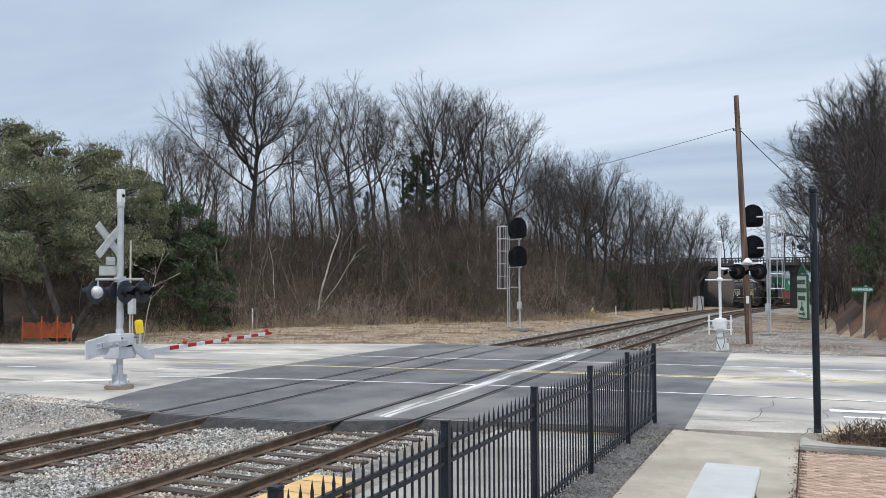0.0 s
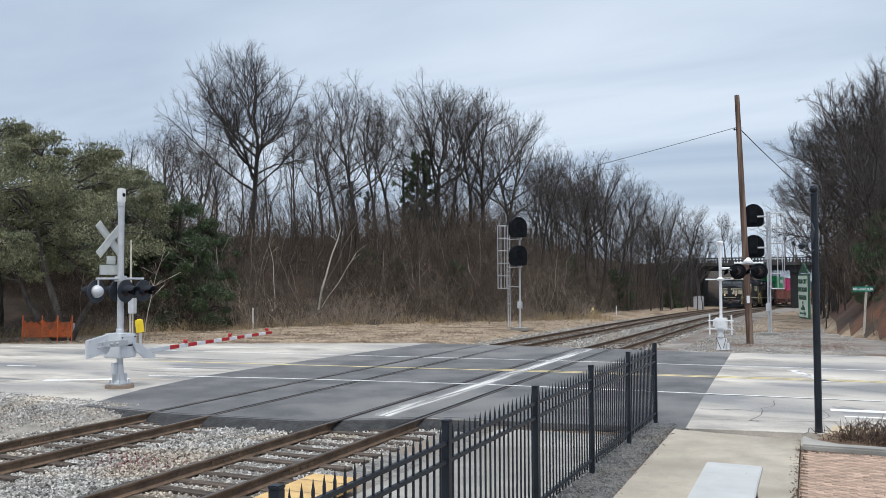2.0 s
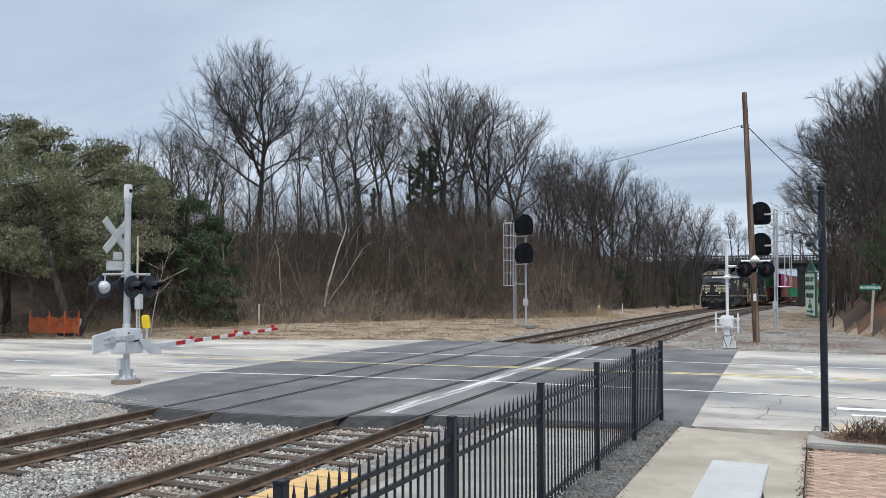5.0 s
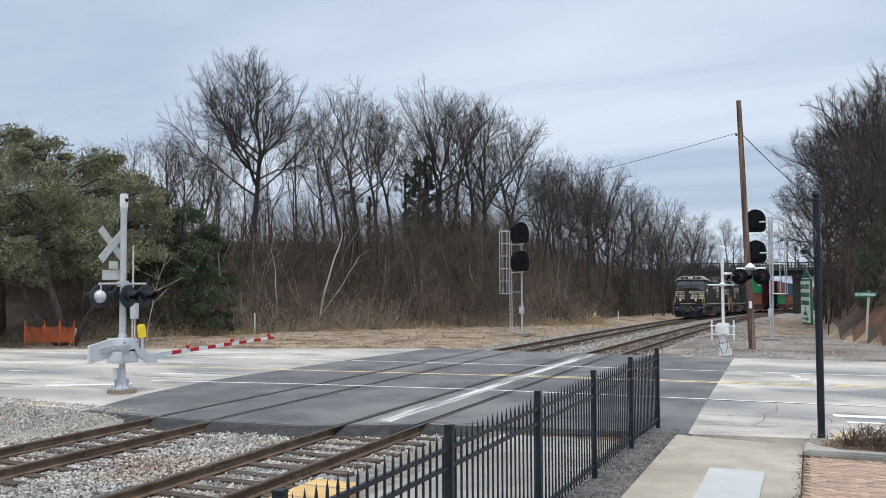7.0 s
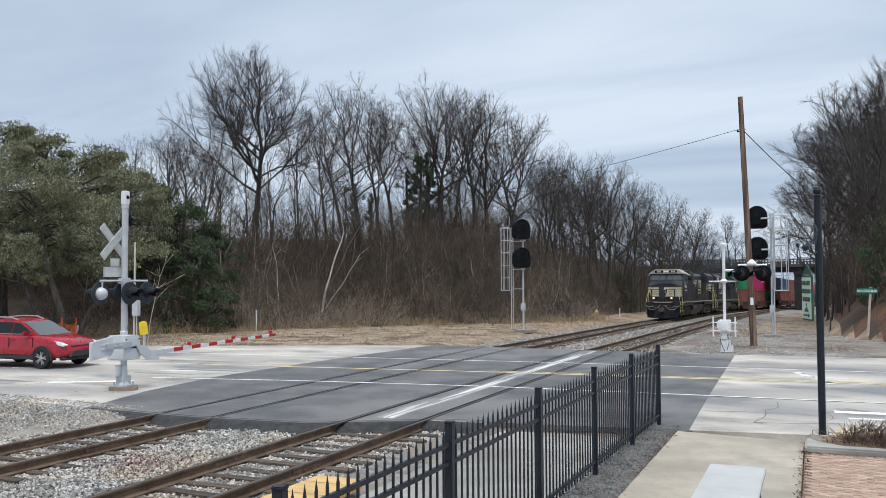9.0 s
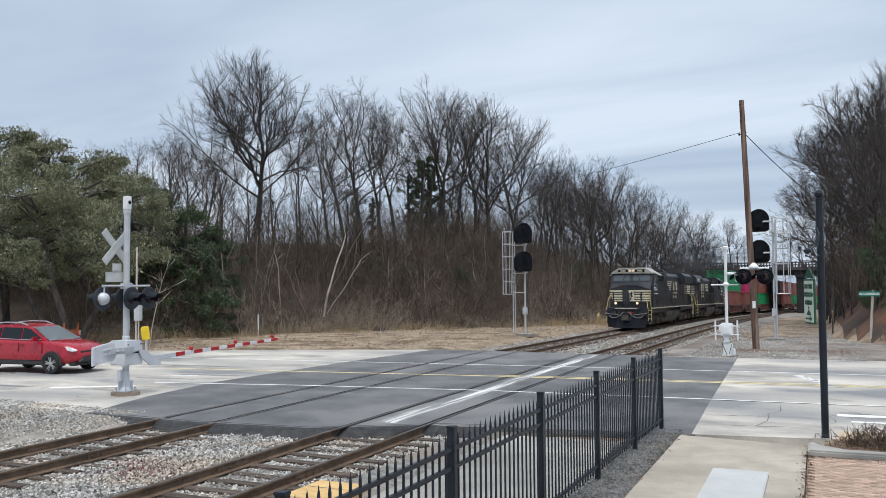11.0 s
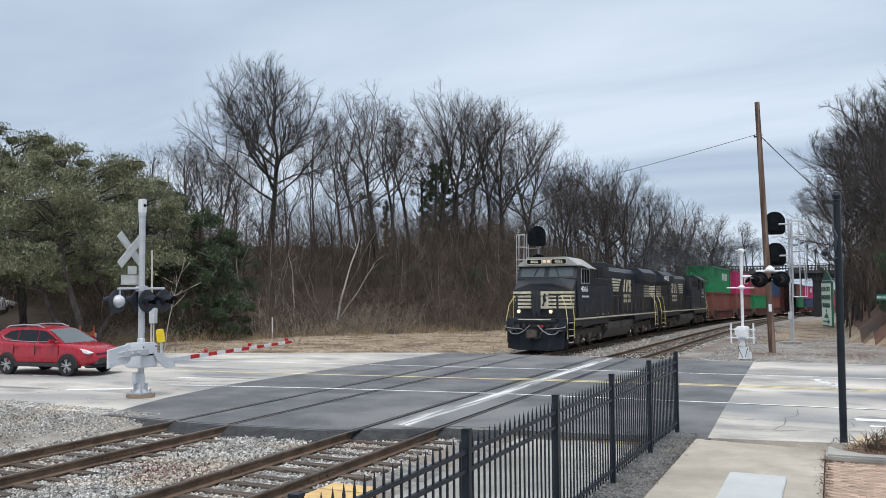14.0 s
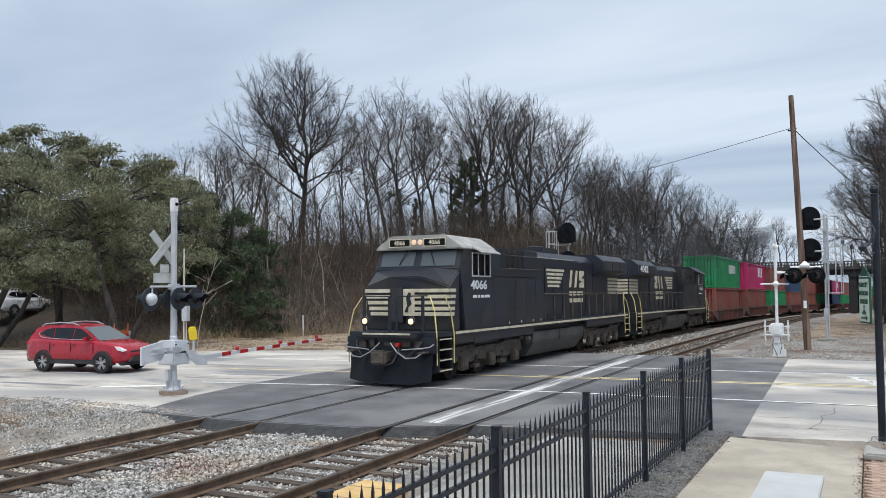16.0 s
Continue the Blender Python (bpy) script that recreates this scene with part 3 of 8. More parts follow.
def build_ground():
    xs = axis_steps([(-900, -160, 120), (-160, -70, 9), (-70, -4, 1.5), (-4, 11, 0.6), (11, 41, 1.5), (41, 120, 8), (120, 900, 120)])
    ys = axis_steps([(-300, -30, 60), (-30, 20, 4), (20, 36, 1.6), (36, 68, 0.8), (68, 130, 1.6), (130, 320, 6), (320, 1600, 160)])
    bm = B()
    grid = [[bm.verts.new((x, y, ground_z(x, y))) for x in xs] for y in ys]
    for j in range(len(ys) - 1):
        for i in range(len(xs) - 1):
            f = bm.faces.new((grid[j][i], grid[j][i + 1], grid[j + 1][i + 1], grid[j + 1][i]))
            c = f.calc_center_median()
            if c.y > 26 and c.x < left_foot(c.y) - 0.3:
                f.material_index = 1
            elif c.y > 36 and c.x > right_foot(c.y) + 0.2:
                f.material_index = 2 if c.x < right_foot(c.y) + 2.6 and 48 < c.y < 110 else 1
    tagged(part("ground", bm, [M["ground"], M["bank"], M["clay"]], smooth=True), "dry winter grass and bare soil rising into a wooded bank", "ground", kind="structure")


def sheet(name, outline, z, material, label, category, thick=0.12, slope=False):
    """A slab with the given plan outline, top at z above the rail level."""
    bm = B()
    prism(bm, outline, "z", z - thick, z)
    if slope:
        for v in bm.verts:
            v.co.z += grade(v.co.y)
    return tagged(part(name, bm, material), label, category, kind="structure")


def strip(pts, width, z):
    """A thin painted strip along a line of points."""
    bm = B()
    for (ax, ay), (bx, by) in zip(pts, pts[1:]):
        d = Vector((bx - ax, by - ay, 0))
        n = Vector((-d.y, d.x, 0)).normalized() * width / 2
        vs = [bm.verts.new((px + sx * n.x, py + sx * n.y, z)) for px, py, sx in ((ax, ay, -1), (bx, by, -1), (bx, by, 1), (ax, ay, 1))]
        bm.faces.new(vs)
    return bm


def road_y(x, near, far):
    return near + (far - near) * (x + 20) / 20


def build_road():
    road = [(-220, 4.0), (-60, 13.5), (-24, 15.2), (-15.57, 14.58), (-2.27, 16.8), (0.9, 17.3), (60, 21), (60, 37.5), (-2.85, 34.4), (-16, 34.6), (-34, 27.5), (-60, 24.0), (-220, 14)]
    sheet("road", road, -0.014, M["asphalt_old"], "pale worn concrete road crossing the railway", "road", 0.25)
    patch = [(-15.57, 14.5), (-12.6, 14.35), (-9.6, 14.6), (-7.3, 16.0), (-5.0, 16.3), (-2.27, 16.75), (-2.47, 21.75), (-2.66, 28), (-2.85, 34.2), (-9, 34.4), (-15.9, 34.6), (-16.6, 27), (-16.9, 20.6), (-16.4, 17.2)]
    sheet("crossing", patch, -0.006, M["asphalt_new"], "dark new asphalt between the rails of the crossing", "road", 0.1)
    road_ob = bpy.data.objects["road"]
    lines = [
        ("white_line", [(-18.6, 19.85), (-14, 20.75), (-8.4, 21.55), (-2.5, 21.9), (9, 22.5), (40, 24)], 0.11, "line_white"),
        ("white_line", [(-60, 23.6), (-18.6, 27.8), (-8, 28.75), (-0.1, 29.3), (40, 32.0)], 0.11, "line_white"),
        ("yellow_line", [(-21.5, 23.55), (-20.5, 23.65), (-10, 24.95), (0, 25.95), (40, 29)], 0.15, "line_yellow"),
        ("yellow_line", [(-9.5, 25.30), (-8, 25.45), (0, 26.2), (40, 29.25)], 0.10, "line_yellow"),
        ("stop_line", [(-20.6, 17.75), (-18.5, 18.95)], 0.34, "line_white"),
        ("stop_line", [(-0.6, 28.6), (0.4, 25.6)], 0.3, "chalk"),
        ("arrow_mark", [(-19.9, 21.6), (-18.7, 21.9)], 0.16, "line_white"),
        ("arrow_mark", [(-25.4, 20.4), (-24.3, 20.6)], 0.14, "line_white"),
        ("bay_mark", [(0.35, 20.3), (9.0, 20.9)], 0.34, "line_white"),
        ("bay_mark", [(0.6, 19.45), (9.0, 20.0)], 0.16, "line_white"),
    ]
    for name, pts, w, m in lines:
        ob = part(name, strip(pts, w, 0.0), M[m], road_ob)
        for v in ob.data.vertices:
            v.co.z = 0.001 if -17 < v.co.x < -2.4 else -0.008
    # broken asphalt sloping into the ballast
    rnd = random.Random(31)
    edge = [(-15.5, 14.62), (-14.6, 14.45), (-12.6, 14.35), (-9.6, 14.6), (-7.3, 16.0), (-6.2, 16.2)]
    bm = B()
    prev = None
    for (ax, ay), (bx, by) in zip(edge, edge[1:]):
        for i in range(12):
            x, y = ax + (bx - ax) * i / 12, ay + (by - ay) * i / 12
            row = (bm.verts.new((x, y + 0.12, -0.002)), bm.verts.new((x, y - 0.04 - rnd.uniform(0, 0.06), -0.03)), bm.verts.new((x, y - 0.32 - rnd.uniform(0, 0.3), -0.225)))
            if prev:
                bm.faces.new((prev[0], prev[1], row[1], row[0]))
                bm.faces.new((prev[1], prev[2], row[2], row[1]))
            prev = row
    part("broken_edge", bm, M["asphalt_edge"], bpy.data.objects["crossing"])
    # pale dusty wheel track beside the near rail
    bm = B()
    prev = None
    for i in range(90):
        y = 15.3 + i * 0.21
        z = 0.003 - 0.25 * smooth(15.8, 15.3, y)
        pair = (bm.verts.new((-8.72 - 0.12 * smooth(16.4, 15.3, y), y, z)), bm.verts.new((-8.0, y, z)))
        if prev:
            bm.faces.new((prev[0], prev[1], pair[1], pair[0]))
        prev = pair
    part("dust_streak", bm, dust("thin_pale_dust", -8.36, 0.05, 0.30), bpy.data.objects["crossing"])
    # cracks
    rnd = random.Random(14)
    for ax, ay, bx, by in ((-1.1, 18.0, -0.8, 21.4), (-2.2, 17.9, 0.5, 18.7), (-27, 17.3, -18.5, 17.9), (-0.1, 16.9, 0.3, 20.4), (0.4, 24.8, 2.8, 22.8), (-2.4, 19.4, -1.0, 19.6),
                           (-30, 19.5, -21, 20.6), (-19, 16.2, -16.6, 17.0), (-26, 16.0, -25, 21.0), (3.0, 18.2, 3.6, 23.5), (-33, 21.5, -22, 25.6), (1.0, 30, 9, 31.5)):
        pts = [(ax + (bx - ax) * i / 9 + rnd.gauss(0, 0.09), ay + (by - ay) * i / 9 + rnd.gauss(0, 0.09)) for i in range(10)]
        part("crack", strip(pts, 0.018, -0.010), M["crack"], road_ob)
    for _ in range(16):
        ax, ay, a = rnd.uniform(-33, -18), rnd.uniform(16.2, 26), rnd.choice((0.1, 0.2, 1.3, 0.0))
        n = rnd.uniform(1.2, 3.8)
        pts = [(ax + math.cos(a) * n * i / 7 + rnd.gauss(0, 0.06), ay + math.sin(a) * n * i / 7 + rnd.gauss(0, 0.06)) for i in range(8)]
        part("crack", strip(pts, rnd.uniform(0.015, 0.03), -0.010), M["crack"], road_ob)
    # worn stains and patches on the old surface
    for i, (x, y, rx, ry, m) in enumerate(((-17.8, 19.2, 1.1, 0.16, "road_stain"), (-19.6, 18.3, 1.3, 0.18, "road_stain"), (-22.5, 17.6, 2.2, 0.2, "road_patch"), (-26.5, 18.4, 2.4, 0.25, "road_patch"),
                                           (-19.0, 20.9, 1.4, 0.12, "road_patch"), (-21.5, 24.6, 2.6, 0.22, "road_patch"), (-29, 20.2, 2.4, 0.3, "road_stain"), (-18.6, 22.2, 1.6, 0.18, "road_patch"),
                                           (-24.5, 16.6, 1.8, 0.2, "road_stain"), (0.8, 20.5, 0.5, 0.7, "road_patch"), (3.4, 24, 1.5, 0.3, "road_patch"))):
        bm = B()
        vs = []
        for k in range(36):
            a = 2 * math.pi * k / 36
            q = 0.8 + 0.7 * noise.noise((math.cos(a) * 1.6 + 9 * i, math.sin(a) * 1.6, 2.5)) + rnd.uniform(-0.12, 0.12)
            u, v = math.cos(a) * rx * q, math.sin(a) * ry * q
            vs.append(bm.verts.new((x + u - 0.1 * v, y + v + 0.1 * u, -0.0105 - 0.0003 * i)))
        bm.faces.new(vs)
        part("stain", bm, M[m], road_ob)


def build_near_pavement():
    sheet("pavement", [(-2.43, -12), (-0.22, -12), (-0.22, 16.15), (-2.43, 16.42)], 0.02, M["concrete"], "pale concrete footpath beside the fence", "pavement", 0.16)
    for y in (2.0, 5.6, 9.2):
        part("joint", strip([(-2.42, y), (-0.23, y)], 0.02, 0.024), M["joint"], bpy.data.objects["pavement"])
    sheet("verge", [(-3.4, -12), (-2.43, -12), (-2.43, 16.45), (-2.2, 16.75), (-3.05, 17.4)], -0.01, M["fine_gravel"], "narrow strip of dark grey gravel under the fence", "gravel", 0.12)
    sheet("platform", [(-6.1, -12), (-3.4, -12), (-3.05, 15.6), (-5.6, 15.4)], -0.02, M["conc_grey"], "grey concrete platform beside the track", "pavement", 0.14)
    tac = sheet("tactile_strip", [(-6.85, 2.0), (-6.1, 2.0), (-6.1, 10.75), (-6.85, 10.75)], 0.0, M["tactile"], "yellow tactile paving strip at the platform edge", "paving", 0.14)
    for i in range(14):
        part("joint", strip([(-6.84, 2.3 + 0.62 * i), (-6.11, 2.3 + 0.62 * i)], 0.02, 0.004), M["joint"], tac)
    sheet("brick_bed", [(-0.2, -12), (8, -12), (8, 15.3), (-0.2, 15.3)], -0.005, M["joint"], "sand bed under the brick paving", "pavement", 0.14)
    sheet("kerb_strip", [(0.25, 17.0), (1.3, 17.15), (1.6, 18.0), (0.35, 18.05)], 0.012, M["pale_kerb"], "pale yellow kerb ramp", "kerb", 0.12)
    bm = B()
    prism(bm, [(-0.2, 15.32), (8, 15.4), (8, 15.62), (0.4, 15.62), (0.0, 15.9), (-0.1, 16.15), (-0.2, 16.15)], "z", -0.12, 0.10, 0.03)
    tagged(part("kerb", bm, M["conc_grey"]), "grey concrete kerb round the planting bed", "kerb", kind="structure")
    sheet("planting_bed", [(0.0, 15.95), (0.4, 15.63), (8, 15.63), (8, 17.2), (0.2, 17.0)], 0.03, M["ground"], "bare soil planting bed", "ground", 0.15)
    sheet("gravel_verge", [(-60, -8), (-15.7, -8), (-15.7, 14.4), (-24, 15.2), (-60, 13.5)], -0.028, M["gravel"], "stony grey-brown verge beside the track", "gravel", 0.3)
    for v in bpy.data.objects["gravel_verge"].data.vertices:
        if v.co.x > -16:
            v.co.x = -14.9
            v.co.z -= 0.22
    bm = B()
    prev = None
    for i in range(25):
        x = -20.5 + 7.2 * i / 24
        top = 14.75 + 0.05 * (-13.3 - x) + 0.12 * noise.noise((x * 1.3, 0, 4)) - 0.35 * smooth(-14.6, -13.3, x)
        lift = 0.2 * smooth(-13.2, -14.6, x)
        row = [bm.verts.new((x, top + 0.3, -0.012 + 0.012 * noise.noise((x * 2, 1, 0)) - 0.2 + lift)), bm.verts.new((x, top - 0.3, -0.035 - 0.2 + lift)), bm.verts.new((x, top - 1.6, -0.13 - 0.1 + 0.5 * lift)), bm.verts.new((x, top - 3.2, -0.26))]
        if prev:
            for a in range(3):
                bm.faces.new((prev[a], prev[a + 1], row[a + 1], row[a]))
        prev = row
    tagged(part("gravel_shoulder", bm, M["gravel"]), "grey gravel spread up to the edge of the road", "gravel", kind="structure")
    sheet("gravel_yard", [(-6.3, 34.3), (18.0, 35.2), (9.0, 43), (5.0, 47.5), (2.6, 56), (2.9, 100), (3.0, 148), (-1.4, 148), (-4.0, 100), (-6.0, 60)], -0.09, M["yard"], "bare grey-brown gravel yard beside the track", "gravel", 0.3, slope=True)


def build_tracks():
    ys = axis_steps([(-14, 44, 3), (44, 320, 6)])
    ties_m = mesh_of(box(B(), -1.3, -0.11, -0.18, 1.3, 0.11, 0, 0.012), "tie", M["tie"])
    for name, c in (("far", TRACK_FAR), ("near", TRACK_NEAR)):
        # ballast shoulder under both rails
        bm = B()
        prev = None
        for y in ys:
            x, z = track_x(y, c), grade(y)
            row = [bm.verts.new((x + u, y, z + w)) for u, w in ((-3.2, -0.34), (-1.75, -0.205), (0, -0.20), (1.75, -0.205), (3.2 if c == TRACK_NEAR else 2.25, -0.34 if c == TRACK_NEAR else -0.215))]
            if prev:
                for i in range(4):
                    bm.faces.new((prev[i], prev[i + 1], row[i + 1], row[i]))
            prev = row
        tagged(part("ballast_" + name, bm, M["ballast"]), "pale grey crushed stone ballast", "ballast", kind="structure")
        track = empty("railway_track", label="rusty steel rails on weathered wooden ties", category="railway track", group="railway tracks")
        for side in (-0.752, 0.752):
            bm = B()
            shape = [(-0.07, -0.172), (0.07, -0.172), (0.07, -0.155), (0.012, -0.13), (0.012, -0.045), (0.036, -0.035), (0.036, -0.006), (0.028, 0), (-0.028, 0), (-0.036, -0.006), (-0.036, -0.035), (-0.012, -0.045), (-0.012, -0.13), (-0.07, -0.155)]
            prev = None
            for y in ys:
                x, z = track_x(y, c) + side, grade(y)
                ring = [bm.verts.new((x + u, y, z + w)) for u, w in shape]
                if prev:
                    k = len(shape)
                    for i in range(k):
                        f = bm.faces.new((prev[i], prev[(i + 1) % k], ring[(i + 1) % k], ring[i]))
                        if i == 7:
                            f.material_index = 1
                prev = ring
            bmesh.ops.recalc_face_normals(bm, faces=bm.faces)
            part("rail", bm, [M["rail"], M["railtop"]], track)
            # joint bars on the near side of the road
            bm = B()
            for jy in (11.4,):
                for sx in (-1, 1):
                    box(bm, track_x(jy, c) + side + sx * 0.014 - 0.012, jy - 0.4, -0.135, track_x(jy, c) + side + sx * 0.014 + 0.012, jy + 0.4, -0.045)
                for q in (-0.3, -0.1, 0.1, 0.3):
                    cyl(bm, (track_x(jy, c) + side - 0.05, jy + q, -0.09), (track_x(jy, c) + side + 0.05, jy + q, -0.09), 0.015, n=6)
            part("joint_bar", bm, M["rail"], track)
        rnd = random.Random(3 if c == TRACK_FAR else 4)
        y = -8.0
        while y < 130:
            if not (14.7 if c == TRACK_FAR else 15.4) < y < 34.3:
                t = new("tie", ties_m)
                t.parent = track
                t.matrix_basis = pose(track_x(y, c) + rnd.uniform(-0.06, 0.06), y, grade(y) - 0.165 + rnd.uniform(-0.015, 0.01), 0, 0, rnd.uniform(-2.0, 2.0))
            y += 0.54 + rnd.uniform(-0.03, 0.03)
        # dark flange grooves beside the rails through the road
        for side in (-0.752, 0.752):
            inner = 0.075 if side < 0 else -0.075
            part("flangeway", strip([(c + side + inner, 14.5), (c + side + inner, 34.2)], 0.075, -0.003), M["black"], bpy.data.objects["crossing"])
            part("rail_seam", strip([(c + side - inner * 0.72, 14.6), (c + side - inner * 0.72, 34.2)], 0.03, -0.003), M["black"], bpy.data.objects["crossing"])


def build_stones():
    """Loose ballast stones on the near stretch."""
    rnd = random.Random(11)
    verts, faces = [], []
    base = [(-1, -1, -0.7), (1, -0.8, -0.7), (0.8, 1, -0.7), (-0.9, 0.9, -0.7), (-0.6, -0.7, 0.6), (0.7, -0.5, 0.8), (0.5, 0.7, 0.5), (-0.7, 0.5, 0.75)]
    quads = [(0, 3, 2, 1), (4, 5, 6, 7), (0, 1, 5, 4), (1, 2, 6, 5), (2, 3, 7, 6), (3, 0, 4, 7)]

    grit = ([], [])

    def stone(x, y, z, r, store=None):
        vs, fs = store or (verts, faces)
        q = Euler((rnd.uniform(0, 6), rnd.uniform(0, 6), rnd.uniform(0, 6))).to_matrix()
        o = len(vs)
        for b in base:
            v = q @ Vector((b[0] * rnd.uniform(0.6, 1.1), b[1] * rnd.uniform(0.6, 1.1), b[2] * rnd.uniform(0.6, 1.0))) * r
            vs.append((x + v.x, y + v.y, z + v.z))
        fs.extend([tuple(o + i for i in q4) for q4 in quads])

    made = 0
    while made < 34000:
        x, y = rnd.uniform(-16.2, -6.9), rnd.uniform(4.0, 15.9)
        # only what lies in front of the road and within the open view
        if y > 14.5 + max(0, (x + 9.6)) * 0.55 or x < -y * 1.25 - 1.5 or y < 3.5 - 0.05 * x:
            continue
        z = -0.2
        for c in (TRACK_FAR, TRACK_NEAR):
            if abs(abs(x - c) - 0.752) < 0.09:
                z = None
                break
        if z is None:
            continue
        if x < TRACK_FAR - 1.9 and rnd.random() < 0.45:
            continue
        if TRACK_FAR + 1.8 < x < TRACK_NEAR - 1.8:
            z = -0.19
        if x < TRACK_FAR - 1.75:
            z = -0.205 - 0.09 * (TRACK_FAR - 1.75 - x)
        if any(abs(x - c) < 1.35 for c in (TRACK_FAR, TRACK_NEAR)):
            z -= 0.03
        stone(x, y, z + rnd.uniform(0, 0.04), rnd.uniform(0.014, 0.033))
        made += 1
    for _ in range(11000):
        x, y = -14.9 - 12 * rnd.random() ** 1.5, rnd.uniform(7.5, 15.0 + 0.5 * rnd.random())
        if x > -y * 1.3 - 3 and y < 14.75 + 0.12 * max(0, -15.6 - x) + rnd.gauss(0, 0.2):
            stone(x, y, -0.03 - 0.25 * smooth(-15.9, -14.9, x) + rnd.uniform(-0.006, 0.012), rnd.uniform(0.010, 0.028))
    for _ in range(5000):
        x = -20.0 + 6.6 * rnd.random()
        top = 14.75 + 0.05 * (-13.3 - x) + 0.12 * noise.noise((x * 1.3, 0, 4)) - 0.35 * smooth(-14.6, -13.3, x)
        lift = 0.2 * smooth(-13.2, -14.6, x)
        f = rnd.random() ** 1.2 * 2.2 - 0.45 * rnd.random()
        z = -0.015 - 0.2 + lift - max(f, 0) * (0.05 + 0.1 * lift)
        stone(x, top - f, z + rnd.uniform(0, 0.012), rnd.uniform(0.010, 0.028))
    # grit on the strip under the fence
    for _ in range(6500):
        y = rnd.uniform(8.0, 17.2)
        x = rnd.uniform(-3.35, -2.44)
        stone(x, y, -0.008 + rnd.uniform(-0.004, 0.006), rnd.uniform(0.006, 0.016), grit)
    for _ in range(12500):
        y = 34.4 + rnd.random() ** 1.6 * 40
        x = track_x(y, rnd.uniform(-16.0, -3.6) if rnd.random() < 0.6 else rnd.uniform(-6.2, 2.0))
        if any(abs(abs(x - track_x(y, c)) - 0.752) < 0.1 for c in (TRACK_FAR, TRACK_NEAR)):
            continue
        inside = x < -5.2
        stone(x, y, grade(y) - (0.19 if inside else 0.1) + rnd.uniform(0, 0.03) - (0.06 if x < -15 else 0), rnd.uniform(0.022, 0.045) if inside else rnd.uniform(0.014, 0.03))
    me = bpy.data.meshes.new("ballast_stones")
    me.from_pydata(verts, [], faces)
    me.materials.append(M["stone"])
    tagged(new("ballast_stones", me), "loose pale grey ballast stones around the ties", "stones", kind="stuff")
    me = bpy.data.meshes.new("grit")
    me.from_pydata(grit[0], [], grit[1])
    me.materials.append(M["grit"])
    tagged(new("grit", me), "dark grey grit on the strip under the fence", "gravel", kind="stuff")


def build_fence():
    posts = [(-2.90, 17.17), (-2.98, 14.88), (-3.04, 12.4), (-3.08, 9.75), (-3.10, 7.1), (-3.12, 4.45), (-3.13, 1.8)]
    H = 1.56
    fence = empty("fence", label="black steel picket fence with spear-topped pickets", category="fence")
    pk = B()
    box(pk, -0.009, -0.009, 0.09, 0.009, 0.009, H - 0.10)
    bmesh.ops.create_cone(pk, cap_ends=True, segments=4, radius1=0.0135, radius2=0.001, depth=0.09, matrix=Matrix.Translation((0, 0, H - 0.055)) @ pose(0, 0, 0, 0, 0, 45))
    picket = mesh_of(pk, "picket", M["fence"])
    pb = B()
    box(pb, -0.038, -0.038, -0.1, 0.038, 0.038, H + 0.015, 0.004)
    box(pb, -0.042, -0.042, H + 0.015, 0.042, 0.042, H + 0.04, 0.006)
    post = mesh_of(pb, "post", M["fence"])
    for x, y in posts:
        o = new("post", post)
        o.parent, o.matrix_basis = fence, pose(x, y, 0)
    for (ax, ay), (bx, by) in zip(posts, posts[1:]):
        d = Vector((bx - ax, by - ay))
        for z in (0.19, H - 0.34, H - 0.17):
            rb = B()
            box(rb, -0.02, 0.03, z - 0.019, 0.02, d.length - 0.03, z + 0.019, 0.003)
            part("rail", rb, M["fence"], fence, m=pose(ax, ay, 0, 0, 0, math.degrees(math.atan2(-d.x, d.y))))
        k = 18
        for i in range(1, k + 1):
            t = i / (k + 1)
            o = new("picket", picket)
            o.parent, o.matrix_basis = fence, pose(ax + d.x * t, ay + d.y * t, 0, 0, 0, 0)


def build_bricks():
    bed = bpy.data.objects["brick_bed"]
    me = mesh_of(box(B(), -0.098, -0.046, 0, 0.098, 0.046, 0.016, 0.004), "brick", M["brick"])
    rnd = random.Random(8)
    for j in range(60):
        for i in range(8):
            y = 15.24 - 0.103 * j
            x = -0.09 + 0.207 * i + (0.1 if j % 2 else 0)
            if x > 1.45:
                continue
            o = new("brick", me)
            o.parent, o.matrix_basis = bed, pose(x, y, -0.006 + rnd.uniform(-0.003, 0.003), rnd.uniform(-1, 1), rnd.uniform(-1, 1), rnd.uniform(-1.2, 1.2))
    bm = B()
    for j in range(60, 240):
        y = 15.24 - 0.103 * j
        for i in range(30):
            x = -0.09 + 0.207 * i + (0.1 if j % 2 else 0)
            if y > 4 and x < 1.7:
                box(bm, x - 0.098, y - 0.046, -0.006, x + 0.098, y + 0.046, 0.010)
    tagged(part("brick_rest", bm, M["brick"], bed), kind="stuff")


build_ground()
build_road()
build_near_pavement()
build_tracks()
build_fence()
build_stones()
build_bricks()


